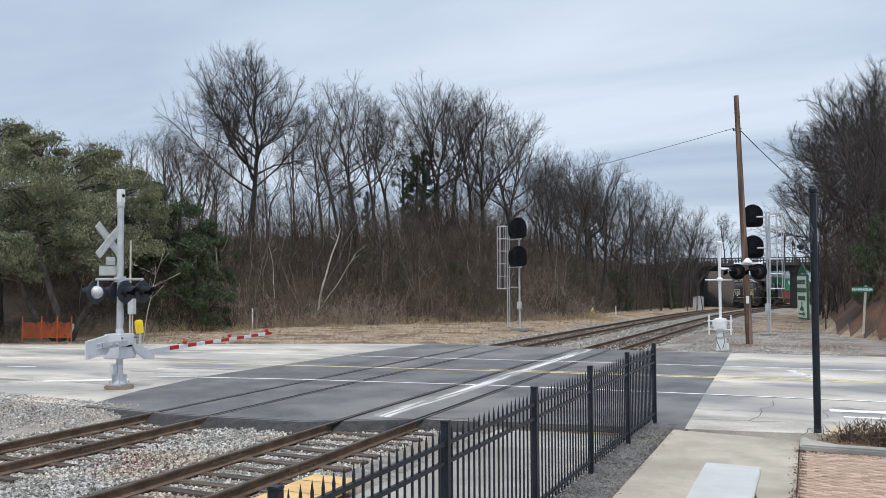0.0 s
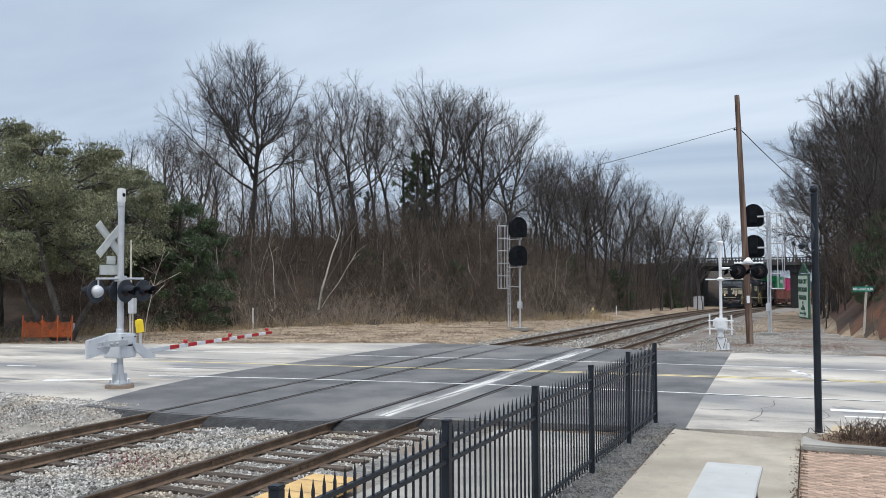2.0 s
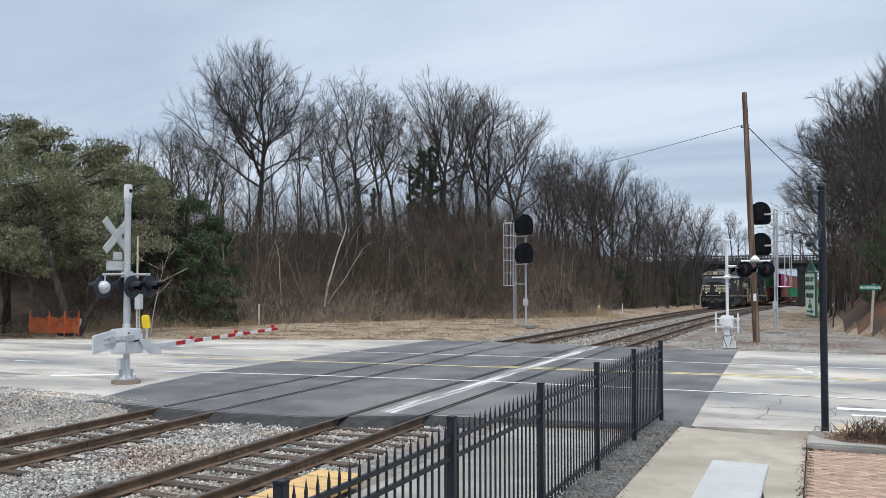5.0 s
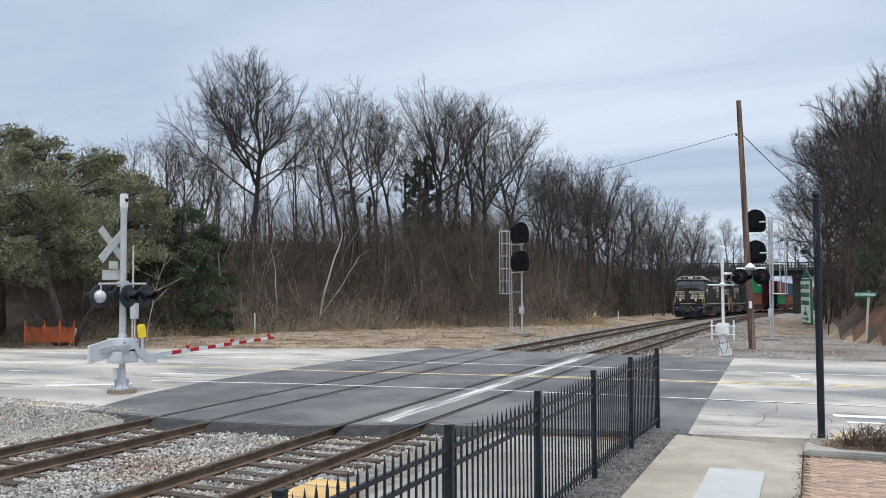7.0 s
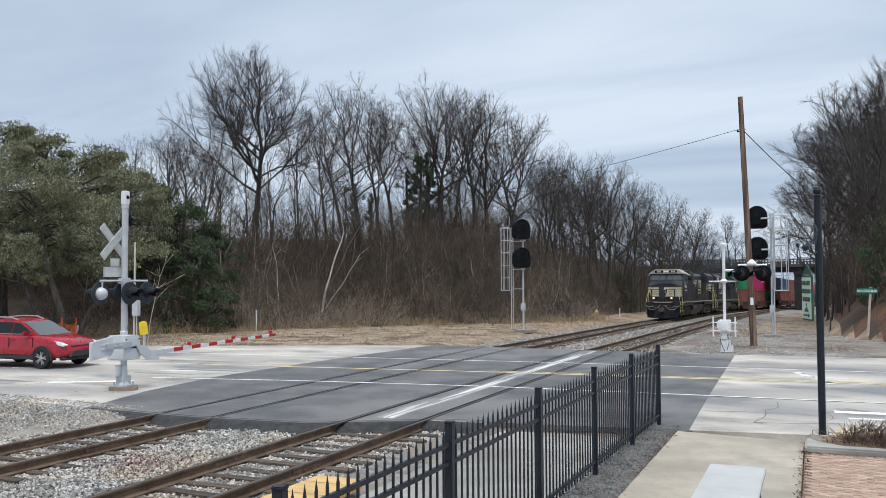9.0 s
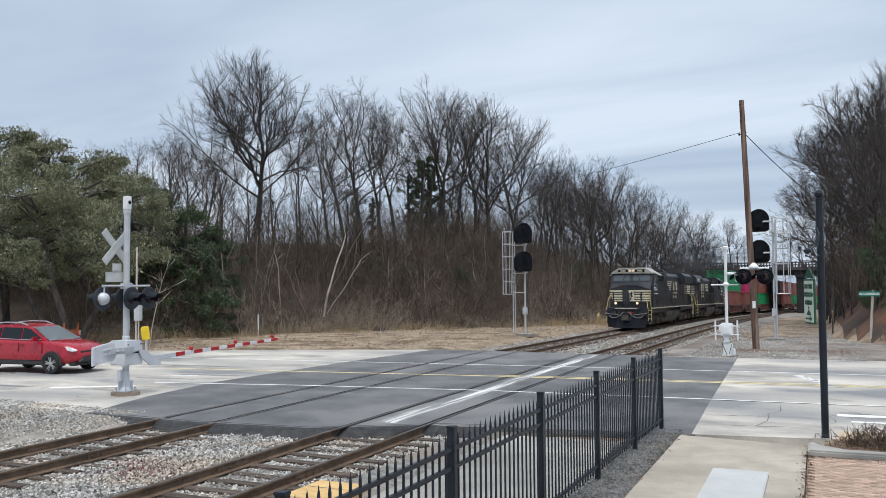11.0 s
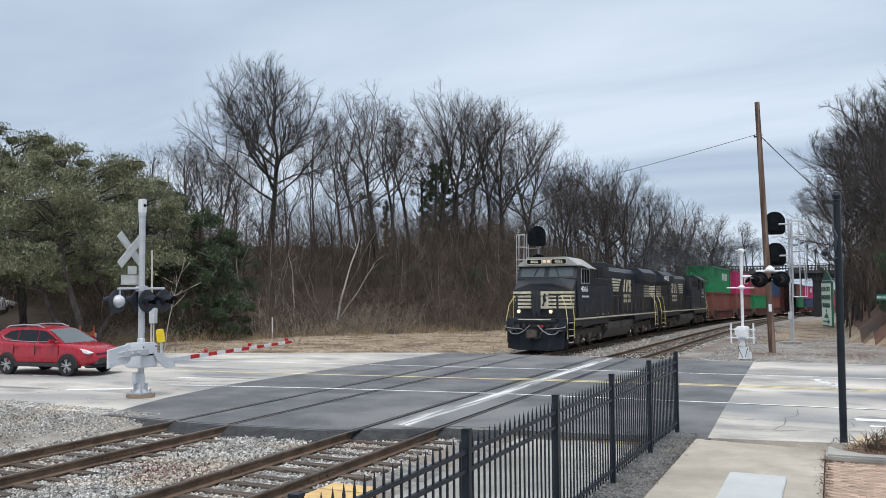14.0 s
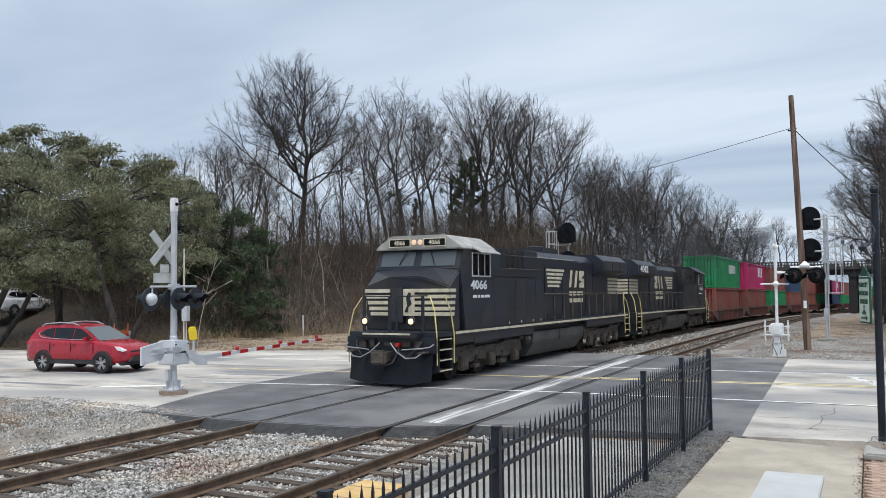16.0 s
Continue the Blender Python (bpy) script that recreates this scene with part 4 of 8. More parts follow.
# ---- crossing gates, signals, poles, signs ----
def flasher(parent, at, face, domed=True):
    """A round crossing lamp: dark backplate, hooded lens on the facing side (+x or -x), silver housing behind."""
    m = Matrix.Translation(at) @ pose(0, 0, 0, 0, 0, 0 if face > 0 else 180)
    bm = B()
    lathe(bm, [(0.03, 0.0), (0.30, 0.0), (0.312, 0.012), (0.30, 0.024), (0.03, 0.024)], 24, axis="x")
    plate = part("backplate", bm, M["lamp_plate"], parent, m=m)
    bm = B()
    lathe(bm, [(0.175, 0.0), (0.17, -0.05), (0.14, -0.12), (0.08, -0.17), (0.02, -0.185)], 18, axis="x")
    if domed:
        part("housing", bm, M["lamp_glass"], plate, "silver domed lamp housing", smooth=True)
    bm = B()
    lathe(bm, [(0.145, 0.026), (0.14, 0.035), (0.09, 0.055), (0.02, 0.062)], 16, axis="x")
    part("lens", bm, M["red_lamp"], plate, "dark red lamp lens")
    bm = B()
    n = 14
    ring = []
    for i in range(n + 1):
        a = math.pi * (-0.15 + 1.3 * i / n)
        ring.append([bm.verts.new((d, math.cos(a) * r, math.sin(a) * r - (0.03 if d > 0.1 else 0))) for d, r in ((0.02, 0.17), (0.40 if 2 < i < n - 2 else 0.2, 0.165))])
    for p, q in zip(ring, ring[1:]):
        bm.faces.new((p[0], p[1], q[1], q[0]))
    bmesh.ops.solidify(bm, geom=bm.faces[:], thickness=0.006)
    part("hood", bm, M["lamp_plate"], plate)
    return plate


def build_gate_near():
    g = empty("crossing_gate", pose(-17.24, 17.31, -0.03), label="silver crossing gate with lowered red and white arm", category="crossing gate", group="crossing gates")
    bm = B()
    prism(bm, [(0.40 * math.cos(a) , 0.36 * math.sin(a)) for a in [math.pi / 8 * i for i in range(16)]], "z", -0.1, 0.11, 0.015)
    part("foundation", bm, M["joint"], g, "weathered tan concrete footing")
    bm = B()
    box(bm, -0.22, -0.22, 0.11, 0.22, 0.22, 0.15, 0.01)
    for a in range(4):
        r = pose(0, 0, 0, 0, 0, 45 + 90 * a)
        box(bm, 0.10, -0.012, 0.15, 0.19, 0.012, 0.40, m=r)
    for sx in (-0.17, 0.17):
        for sy in (-0.17, 0.17):
            cyl(bm, (sx, sy, 0.15), (sx, sy, 0.24), 0.022, n=6)
    part("base_plate", bm, M["galv"], g)
    bm = B()
    box(bm, -0.10, -0.24, 0.40, 0.04, -0.10, 0.70, 0.015)
    part("junction_box", bm, M["silver"], g)
    bm = B()
    lathe(bm, [(0.16, 0.15), (0.14, 0.19), (0.105, 0.24), (0.098, 0.62), (0.088, 0.66)], 16)
    part("base_casting", bm, M["silver"], g)
    bm = B()
    cyl(bm, (0, 0, 0.14), (0, 0, 4.95), 0.085, n=16)
    lathe(bm, [(0.10, 1.45), (0.105, 1.47), (0.105, 1.6), (0.09, 1.62)], 16)
    lathe(bm, [(0.095, 4.95), (0.10, 4.97), (0.10, 5.05), (0.09, 5.06)], 16)
    part("mast", bm, M["galv"], g)
    bm = B()
    box(bm, -0.09, -0.09, 5.06, 0.09, 0.09, 5.45, 0.025)
    head = part("camera_housing", bm, M["white"], g)
    bm = B()
    lathe(bm, [(0.055, 0.088), (0.055, 0.094), (0.03, 0.096)], 12, axis="x", centre=(0, 0, 5.27))
    part("opening", bm, M["black"], head)
    bm = B()
    box(bm, -0.30, -0.32, 0.84, 0.34, 0.28, 1.47, 0.03)
    box(bm, -0.28, -0.28, 1.47, 0.30, 0.24, 1.50, 0.01)
    mech = part("gate_mechanism", bm, M["silver"], g, "square silver gate motor housing")
    bm = B()
    box(bm, 0.341, -0.12, 1.16, 0.35, 0.14, 1.2)
    for y in (-0.26, 0.2):
        box(bm, 0.341, y - 0.02, 1.38, 0.352, y + 0.02, 1.42)
    part("latch", bm, M["black"], mech)
    bm = B()
    prism(bm, [(0.05, 1.25), (0.34, 1.2), (0.9, 0.86), (0.9, 0.76), (0.5, 0.78), (0.2, 1.0)], "x", 0.36, 0.40, 0.008)
    part("arm_bracket", bm, M["silver"], g)
    # counterweight side of the arm
    bm = B()
    box(bm, 0.34, -0.95, 1.18, 0.40, -0.1, 1.34, 0.01)
    for y in (-0.7, -0.5):
        cyl(bm, (0.24, y, 1.26), (0.46, y, 1.26), 0.03, n=8)
    part("counterweight_arm", bm, M["galv"], g)
    for sx in (0.30,):
        bm = B()
        prism(bm, [(-1.45, 0.92), (-0.72, 1.05), (-0.66, 1.18), (-0.72, 1.52), (-1.45, 1.40)], "x", sx - 0.035, sx + 0.035, 0.012)
        part("counterweight", bm, M["silver"], g, "pale grey counterweight plate")
    bm = B()
    for dy, dz in ((-0.95, 1.30), (-0.95, 1.18), (-0.78, 1.26)):
        pipe(bm, [(0.345, dy - 0.16, dz), (0.37, dy, dz + 0.03), (0.345, dy + 0.2, dz)], 0.014, 6)
    for dy in (-1.36, -0.82):
        for dz in (1.02, 1.36):
            cyl(bm, (0.33, dy, dz), (0.35, dy, dz), 0.022, n=6)
    part("counterweight_bolt", bm, M["galv"], g)
    # striped arm
    z0, z1, y0, y1 = 0.93, 1.10, 0.75, 7.0
    k = 16
    for i in range(k):
        a, b = i / k, (i + 1) / k
        bm = B()
        hh = 0.062 - 0.02 * a
        prism(bm, [(y0 + (y1 - y0) * a, z0 + (z1 - z0) * a - hh), (y0 + (y1 - y0) * b, z0 + (z1 - z0) * b - hh), (y0 + (y1 - y0) * b, z0 + (z1 - z0) * b + hh), (y0 + (y1 - y0) * a, z0 + (z1 - z0) * a + hh)], "x", -0.025, 0.025, 0.003)
        part("arm_segment", bm, M["silver"] if i < 3 else M["red"] if i % 2 else M["white"], g, "grey arm root" if i < 3 else "red arm stripe" if i % 2 else "white arm stripe")
    for y in (2.6, 4.7, 6.7):
        z = z0 + (z1 - z0) * (y - y0) / (y1 - y0) + 0.06
        bm = B()
        box(bm, -0.04, y - 0.05, z, 0.04, y + 0.05, z + 0.03)
        lathe(bm, [(0.03, -0.06), (0.042, -0.04), (0.042, 0.04), (0.03, 0.06)], 12, centre=(0, y, z + 0.07), axis="x")
        part("arm_lamp", bm, M["red"], g, "small red arm lamp")
    # crossbuck
    for ang in (45, -45):
        bm = B()
        box(bm, -0.008, -0.61, -0.115, 0.008, 0.61, 0.115, 0.004, m=Matrix.Translation((-0.30 if ang > 0 else -0.32, -0.08, 4.05)) @ pose(0, 0, 0, ang, 0, 0))
        blade = part("crossbuck_blade", bm, M["sign_back"], g, "bare metal back of a crossbuck blade")
        bm = B()
        for s in (-0.085, 0.085):
            box(bm, -0.004, -0.58, s - 0.012, 0.004, 0.58, s + 0.012, m=Matrix.Translation((-0.289 if ang > 0 else -0.309, -0.08, 4.05)) @ pose(0, 0, 0, ang, 0, 0))
        part("stiffener", bm, M["galv"], blade)
    bm = B()
    box(bm, -0.15, -0.62, 3.08, -0.13, 0.1, 3.36, 0.02)
    box(bm, -0.15, -0.38, 3.36, -0.13, -0.05, 3.60, 0.015)
    part("track_count_sign", bm, M["sign_back"], g, "bare metal back of an inverted-T sign")
    bm = B()
    cyl(bm, (0, -0.85, 2.98), (0, 0.85, 2.98), 0.03, n=8)
    box(bm, -0.11, -0.12, 2.90, 0.11, 0.12, 3.06, 0.01)
    for y in (-0.78, 0.78):
        cyl(bm, (0, y, 2.98), (0, y, 2.70), 0.025, n=8)
    part("lamp_crossarm", bm, M["galv"], g)
    for x, y, face in ((-0.04, -0.80, -1), (0.13, 0.05, 1), (-0.10, 0.02, -1), (0.10, 0.72, 1)):
        flasher(g, (x, y, 2.64), face, abs(y) > 0.5)
    bm = B()
    box(bm, -0.2, 0.08, 1.75, -0.05, 0.2, 2.15, 0.01)
    part("relay_box", bm, M["galv"], g)


def build_gate_far():
    g = empty("crossing_gate", pose(-3.48, 37.11, grade(37.1) - 0.06), label="white-painted crossing signal mast without its arm in sight", category="crossing gate", group="crossing gates")
    bm = B()
    box(bm, -0.2, -0.2, 0, 0.2, 0.2, 0.05, 0.01)
    box(bm, -0.16, -0.16, 0.05, 0.22, 0.16, 0.5, 0.02)
    box(bm, 0.12, -0.14, 0.0, 0.32, 0.14, 0.30, 0.03)
    part("base", bm, M["white"], g)
    bm = B()
    cyl(bm, (0, 0, 0.05), (0, 0, 4.5), 0.062, n=14)
    lathe(bm, [(0.11, 4.45), (0.13, 4.5), (0.13, 4.58), (0.08, 4.62)], 12)
    cyl(bm, (-0.22, 0, 4.56), (0.2, 0, 4.56), 0.025, n=6)
    part("mast", bm, M["white"], g)
    bm = B()
    box(bm, -0.24, -0.26, 0.84, 0.24, 0.26, 1.36, 0.03)
    box(bm, -0.10, -0.32, 0.92, 0.14, -0.24, 1.26, 0.02)
    box(bm, -0.16, -0.2, 0.55, 0.10, 0.1, 0.84, 0.02)
    box(bm, -0.3, -0.28, 1.0, -0.2, 0.1, 1.3, 0.02)
    mech = part("gate_mechanism", bm, M["white"], g)
    for s in (-1, 1):
        bm = B()
        for z in (0.9, 1.25):
            cyl(bm, (s * 0.2, -0.25, z), (s * 0.52, -0.25, z), 0.028, n=6)
        cyl(bm, (s * 0.44, -0.25, 0.66), (s * 0.44, -0.25, 1.5), 0.035, n=6)
        part("arm_support", bm, M["white"], g)
    bm = B()
    pipe(bm, [(-0.1, -0.32, 0.75), (-0.16, -0.36, 0.5), (-0.05, -0.3, 0.2), (0.0, -0.2, 0.05)], 0.014)
    pipe(bm, [(0.12, -0.32, 0.75), (0.2, -0.36, 0.45), (0.1, -0.3, 0.1)], 0.012)
    part("cable", bm, M["black"], g)
    bm = B()
    cyl(bm, (-0.6, 0, 2.98), (0.5, 0, 2.98), 0.03, n=8)
    lathe(bm, [(0.05, 2.9), (0.14, 2.94), (0.16, 3.0), (0.05, 3.1)], 12)
    cyl(bm, (0.05, 0, 3.45), (0.6, 0.2, 3.42), 0.06, n=8)
    part("lamp_crossarm", bm, M["white"], g)
    # a cantilever pair beyond, seen dark against the bridge
    bm = B()
    cyl(bm, (0.55, 0.3, 3.66), (1.7, 0.3, 3.66), 0.045, n=8)
    lathe(bm, [(0.10, 3.62), (0.2, 3.68), (0.2, 3.74), (0.05, 3.9)], 12, centre=(1.1, 0.3, 0))
    part("side_arm", bm, M["white"], g)
    for x in (0.69, 1.54):
        bm = B()
        lathe(bm, [(0.33, 0.0), (0.34, 0.02), (0.33, 0.04)], 20, centre=(x, 0.25, 3.32), axis="y")
        lathe(bm, [(0.20, -0.32), (0.21, -0.3), (0.22, 0.0)], 16, centre=(x, 0.25, 3.32), axis="y")
        lamp = part("flasher", bm, M["black"], g)
        bm = B()
        lathe(bm, [(0.15, -0.325), (0.12, -0.335), (0.03, -0.34)], 14, centre=(x, 0.25, 3.32), axis="y")
        part("lens", bm, M["brass"], lamp, "unlit dark red lens")
        bm = B()
        ring = []
        for i in range(13):
            a = math.pi * (-0.1 + 1.2 * i / 12)
            ring.append([bm.verts.new((x + math.cos(a) * 0.2 + d * 0.5, 0.25 + d, 3.32 + math.sin(a) * 0.2 - 0.1 * (d < -0.5))) for d in (-0.32, -0.62)])
        for p, q in zip(ring, ring[1:]):
            bm.faces.new((p[0], p[1], q[1], q[0]))
        bmesh.ops.solidify(bm, geom=bm.faces[:], thickness=0.008)
        part("hood", bm, M["black"], lamp)


def signal(name_pose, head_x, head_z, H, ladder_x, cage, label, face):
    s = empty("railway_signal", name_pose, label=label, category="railway signal", group="railway signals")
    bm = B()
    box(bm, -0.5, -0.5, -0.15, 0.5, 0.5, 0.06, 0.02)
    part("footing", bm, M["conc_grey"], s)
    bm = B()
    cyl(bm, (0, 0, 0.06), (0, 0, H), 0.065, 0.06, 12)
    part("mast", bm, M["galv"], s)
    bm = B()
    box(bm, -0.14, -0.15, 1.3, 0.14, 0.12, 1.75, 0.02)
    part("relay_case", bm, M["galv"], s)
    for z in head_z:
        hw, hh = 0.56, 0.66
        out = [(-hw, -hh + 0.25)] + [(-hw + 0.25 - 0.25 * math.cos(a), -hh + 0.25 - 0.25 * math.sin(a)) for a in (0.5, 1.0, 1.5)]
        out += [(hw - 0.25 + 0.25 * math.sin(a), -hh + 0.25 - 0.25 * math.cos(a)) for a in (0.1, 0.6, 1.1, 1.5)]
        out += [(math.cos(a) * hw, hh - hw + math.sin(a) * hw) for a in [math.pi * i / 12 for i in range(13)]]
        bm = B()
        prism(bm, out, "y", -0.42, 0.02, 0.03)
        m = Matrix.Translation((head_x, -0.22 if face < 90 else 0.22, z)) @ pose(0, 0, 0, 0, 0, face)
        head = part("signal_head", bm, M["black"], s, "black rounded signal background", m=m)
        bm = B()
        box(bm, -0.22, 0.02, -0.45, 0.22, 0.28, 0.45, 0.04)
        part("lamp_case", bm, M["black"], head)
        for dz in (-0.3, 0.0, 0.3):
            bm = B()
            n, ring = 12, []
            for i in range(n + 1):
                a = math.pi * (-0.2 + 1.4 * i / n)
                ring.append([bm.verts.new((math.cos(a) * 0.13, d, dz + math.sin(a) * 0.13)) for d in (-0.40, -0.46)])
            for p, q in zip(ring, ring[1:]):
                bm.faces.new((p[0], p[1], q[1], q[0]))
            bmesh.ops.solidify(bm, geom=bm.faces[:], thickness=0.006)
            part("visor", bm, M["black"], head)
        bm = B()
        cyl(bm, (0, 0, z - 0.1), (head_x * 0.9, 0.1, z - 0.1), 0.05, n=8)
        box(bm, -0.14, -0.14, z - 0.75, 0.14, 0.14, z - 0.62, 0.02)
        part("head_bracket", bm, M["galv"], s)
    # ladder and safety cage
    lx = ladder_x
    bm = B()
    for y in (-0.2, 0.2):
        cyl(bm, (lx, y, 0.1), (lx, y, H - 0.2), 0.032, n=5)
    lad = part("ladder", bm, M["galv"], s)
    rung = mesh_of(cyl(B(), (0, -0.2, 0), (0, 0.2, 0), 0.014, n=4), "rung", M["galv"])
    for i in range(int((H - 0.6) / 0.3)):
        o = new("rung", rung)
        o.parent, o.matrix_basis = lad, pose(lx, 0, 0.4 + 0.3 * i)
    sgn = -1 if cage < 0 else 1
    z0, z1 = 2.6, H - 0.1
    pts = [(lx + sgn * (0.05 + 0.72 * math.sin(a)), 0.38 * math.cos(a)) for a in [math.pi * i / 6 for i in range(7)]]
    for i in range(6):
        z = z0 + (z1 - z0) * i / 5
        part("cage_hoop", pipe(B(), [(x, y, z) for x, y in pts], 0.022, 4), M["galv"], s)
    for x, y in pts:
        part("cage_bar", cyl(B(), (x, y, z0), (x, y, z1), 0.018, n=4), M["galv"], s)
    bm = B()
    for z in (head_z[0] - 0.75, head_z[1] - 0.75, 2.7):
        cyl(bm, (0, 0, z), (lx, -0.2, z), 0.022, n=5)
        cyl(bm, (0, 0, z), (lx, 0.2, z), 0.022, n=5)
        box(bm, min(0, lx), -0.3, z - 0.02, max(0, lx), 0.3, z + 0.01)
    part("walkway", bm, M["galv"], s)
    return s


def build_pole():
    u = empty("utility_pole", pose(-2.66, 42.38, grade(42.4) - 0.15), label="leaning brown wooden utility pole in gravel", category="utility pole")
    bm = B()
    cyl(bm, (0, 0, -0.2), (-0.42, 0.1, 12.05), 0.165, 0.115, 14)
    part("pole", bm, M["wood"], u)
    bm = B()
    box(bm, -0.12, -0.185, 2.0, 0.02, -0.165, 2.35)
    part("tag", bm, M["white"], u, "small pale tag")
    bm = B()
    cyl(bm, (-0.55, 0, 10.35), (-0.2, 0.1, 10.45), 0.02, n=6)
    lathe(bm, [(0.03, 0), (0.05, 0.04), (0.03, 0.1)], 8, centre=(-0.55, 0, 10.33))
    part("wire_hook", bm, M["black"], u)
    # wires as sagging spans
    a = Vector((-3.05, 42.45, 10.2))
    for name, b, sag, r in (("overhead_wire", Vector((-32, 62, 8.6)), 0.3, 0.013), ("overhead_wire", Vector((6.5, 72, 5.0)), 0.9, 0.022)):
        bm = B()
        pts = [a.lerp(b, i / 16) - Vector((0, 0, sag * 4 * (i / 16) * (1 - i / 16))) for i in range(17)]
        pipe(bm, pts, r, 5)
        tagged(part(name, bm, M["wire"]), "thin dark cable strung from the wooden pole", "wire", "overhead wires")


def build_sign_pole():
    p = empty("sign_post", pose(0.09, 17.3, 0.03), label="tall black steel post with a bracketed hanging sign", category="sign post")
    bm = B()
    lathe(bm, [(0.07, -0.05), (0.07, 0.02), (0.066, 0.03), (0.066, 4.42), (0.075, 4.43), (0.075, 4.46), (0.04, 4.47), (0.075, 4.50), (0.085, 4.55), (0.06, 4.61), (0.01, 4.63)], 16)
    part("post", bm, M["fence"], p)
    bm = B()
    pipe(bm, [(0, 0, 3.85), (-0.10, -0.25, 3.55), (-0.22, -0.55, 3.42)], 0.022)
    pipe(bm, [(0, 0, 3.40), (-0.12, -0.3, 3.32), (-0.25, -0.62, 3.36)], 0.016)
    lathe(bm, [(0.02, -0.06), (0.07, -0.02), (0.07, 0.02), (0.02, 0.06)], 10, centre=(-0.22, -0.55, 3.45))
    pipe(bm, [(-0.05, -0.05, 3.9), (-0.01, -0.35, 3.75), (-0.05, -0.45, 3.5)], 0.014)
    part("bracket", bm, M["fence"], p)
    # hanging board: its width runs mostly along the tracks
    m = Matrix.Translation((-0.20, -0.30, 2.54)) @ pose(0, 0, 0, 0, 0, -74)
    bm = B()
    box(bm, -0.31, -0.02, -0.44, 0.31, 0.02, 0.40, 0.01)
    board = part("sign_board", bm, M["sign_dark"], p, "dark green sign board", m=m)
    bm = B()
    for s in (-0.024, 0.024):
        box(bm, -0.285, s - 0.003, -0.41, 0.285, s + 0.003, 0.36)
    part("sign_face", bm, M["sign_pale"], board, "pale green sign face with dark lettering")
    bm = B()
    prism(bm, [(-0.31, 0.41), (0.31, 0.41), (0.0, 0.60)], "y", -0.015, 0.015, 0.004)
    part("pediment", bm, M["sign_dark"], board)
    for i, text in enumerate(("HUB CITY", "RAILROAD", "MUSEUM")):
        words("lettering", text, 0.115, M["sign_dark"], pose(0, -0.031, 0.25 - 0.15 * i, 90, 0, 0), board)
    bm = B()
    box(bm, -0.03, -0.032, -0.17, 0.03, -0.027, -0.12)
    prism(bm, [(-0.12, -0.28), (0.12, -0.28), (0.1, -0.22), (0.05, -0.22), (0.05, -0.19), (-0.04, -0.19), (-0.05, -0.22), (-0.12, -0.24)], "y", -0.032, -0.027)
    prism(bm, [(-0.2, -0.36), (0.1, -0.36), (0.1, -0.39), (0.2, -0.34), (0.1, -0.30), (0.1, -0.33), (-0.2, -0.33)], "y", -0.032, -0.027)
    part("emblem", bm, M["sign_dark"], board)
    bm = B()
    for x in (-0.2, 0.2):
        cyl(bm, (x, 0, 0.40), (x * 0.9, 0, 0.72), 0.008, n=5)
    part("hanger", bm, M["fence"], board)

    s = empty("street_sign", pose(2.6, 50.2, ground_z(2.6, 50.2)), label="green street name sign on a slanted wooden post", category="street sign")
    bm = B()
    box(bm, -0.06, -0.06, -0.2, 0.06, 0.06, 2.55, 0.01, m=pose(0, 0, 0, 0, 4, 0))
    part("post", bm, M["pale_bark"], s)
    bm = B()
    box(bm, -0.5, -0.09, 2.2, 0.5, -0.075, 2.48, 0.01)
    plate = part("name_plate", bm, M["sign_green"], s, "green plate with white lettering")
    words("lettering", "MAGNOLIA", 0.19, M["white"], pose(0, -0.095, 2.335, 90, 0, 0), plate)


def build_bench():
    b = empty("bench", pose(-0.945, 10.35, 0.02), label="white-topped bench with dark side supports", category="bench")
    bm = B()
    box(bm, -0.34, -1.1, 0.42, 0.34, 1.06, 0.485, 0.012)
    top = part("seat", bm, M["bench"], b)
    bm = B()
    for x in (-0.18, 0.18):
        for y in (-0.6, 0.92, 0.55):
            lathe(bm, [(0.012, 0.483), (0.012, 0.487), (0.004, 0.489)], 8, centre=(x, y, 0))
    part("bolts", bm, M["galv"], top)
    for y in (-0.95, 0.9):
        bm = B()
        prism(bm, [(-0.30, 0), (-0.24, 0.42), (0.24, 0.42), (0.30, 0), (0.22, 0), (0.15, 0.34), (-0.15, 0.34), (-0.22, 0)], "y", y - 0.09, y + 0.09, 0.01)
        part("leg", bm, M["trim"], b)


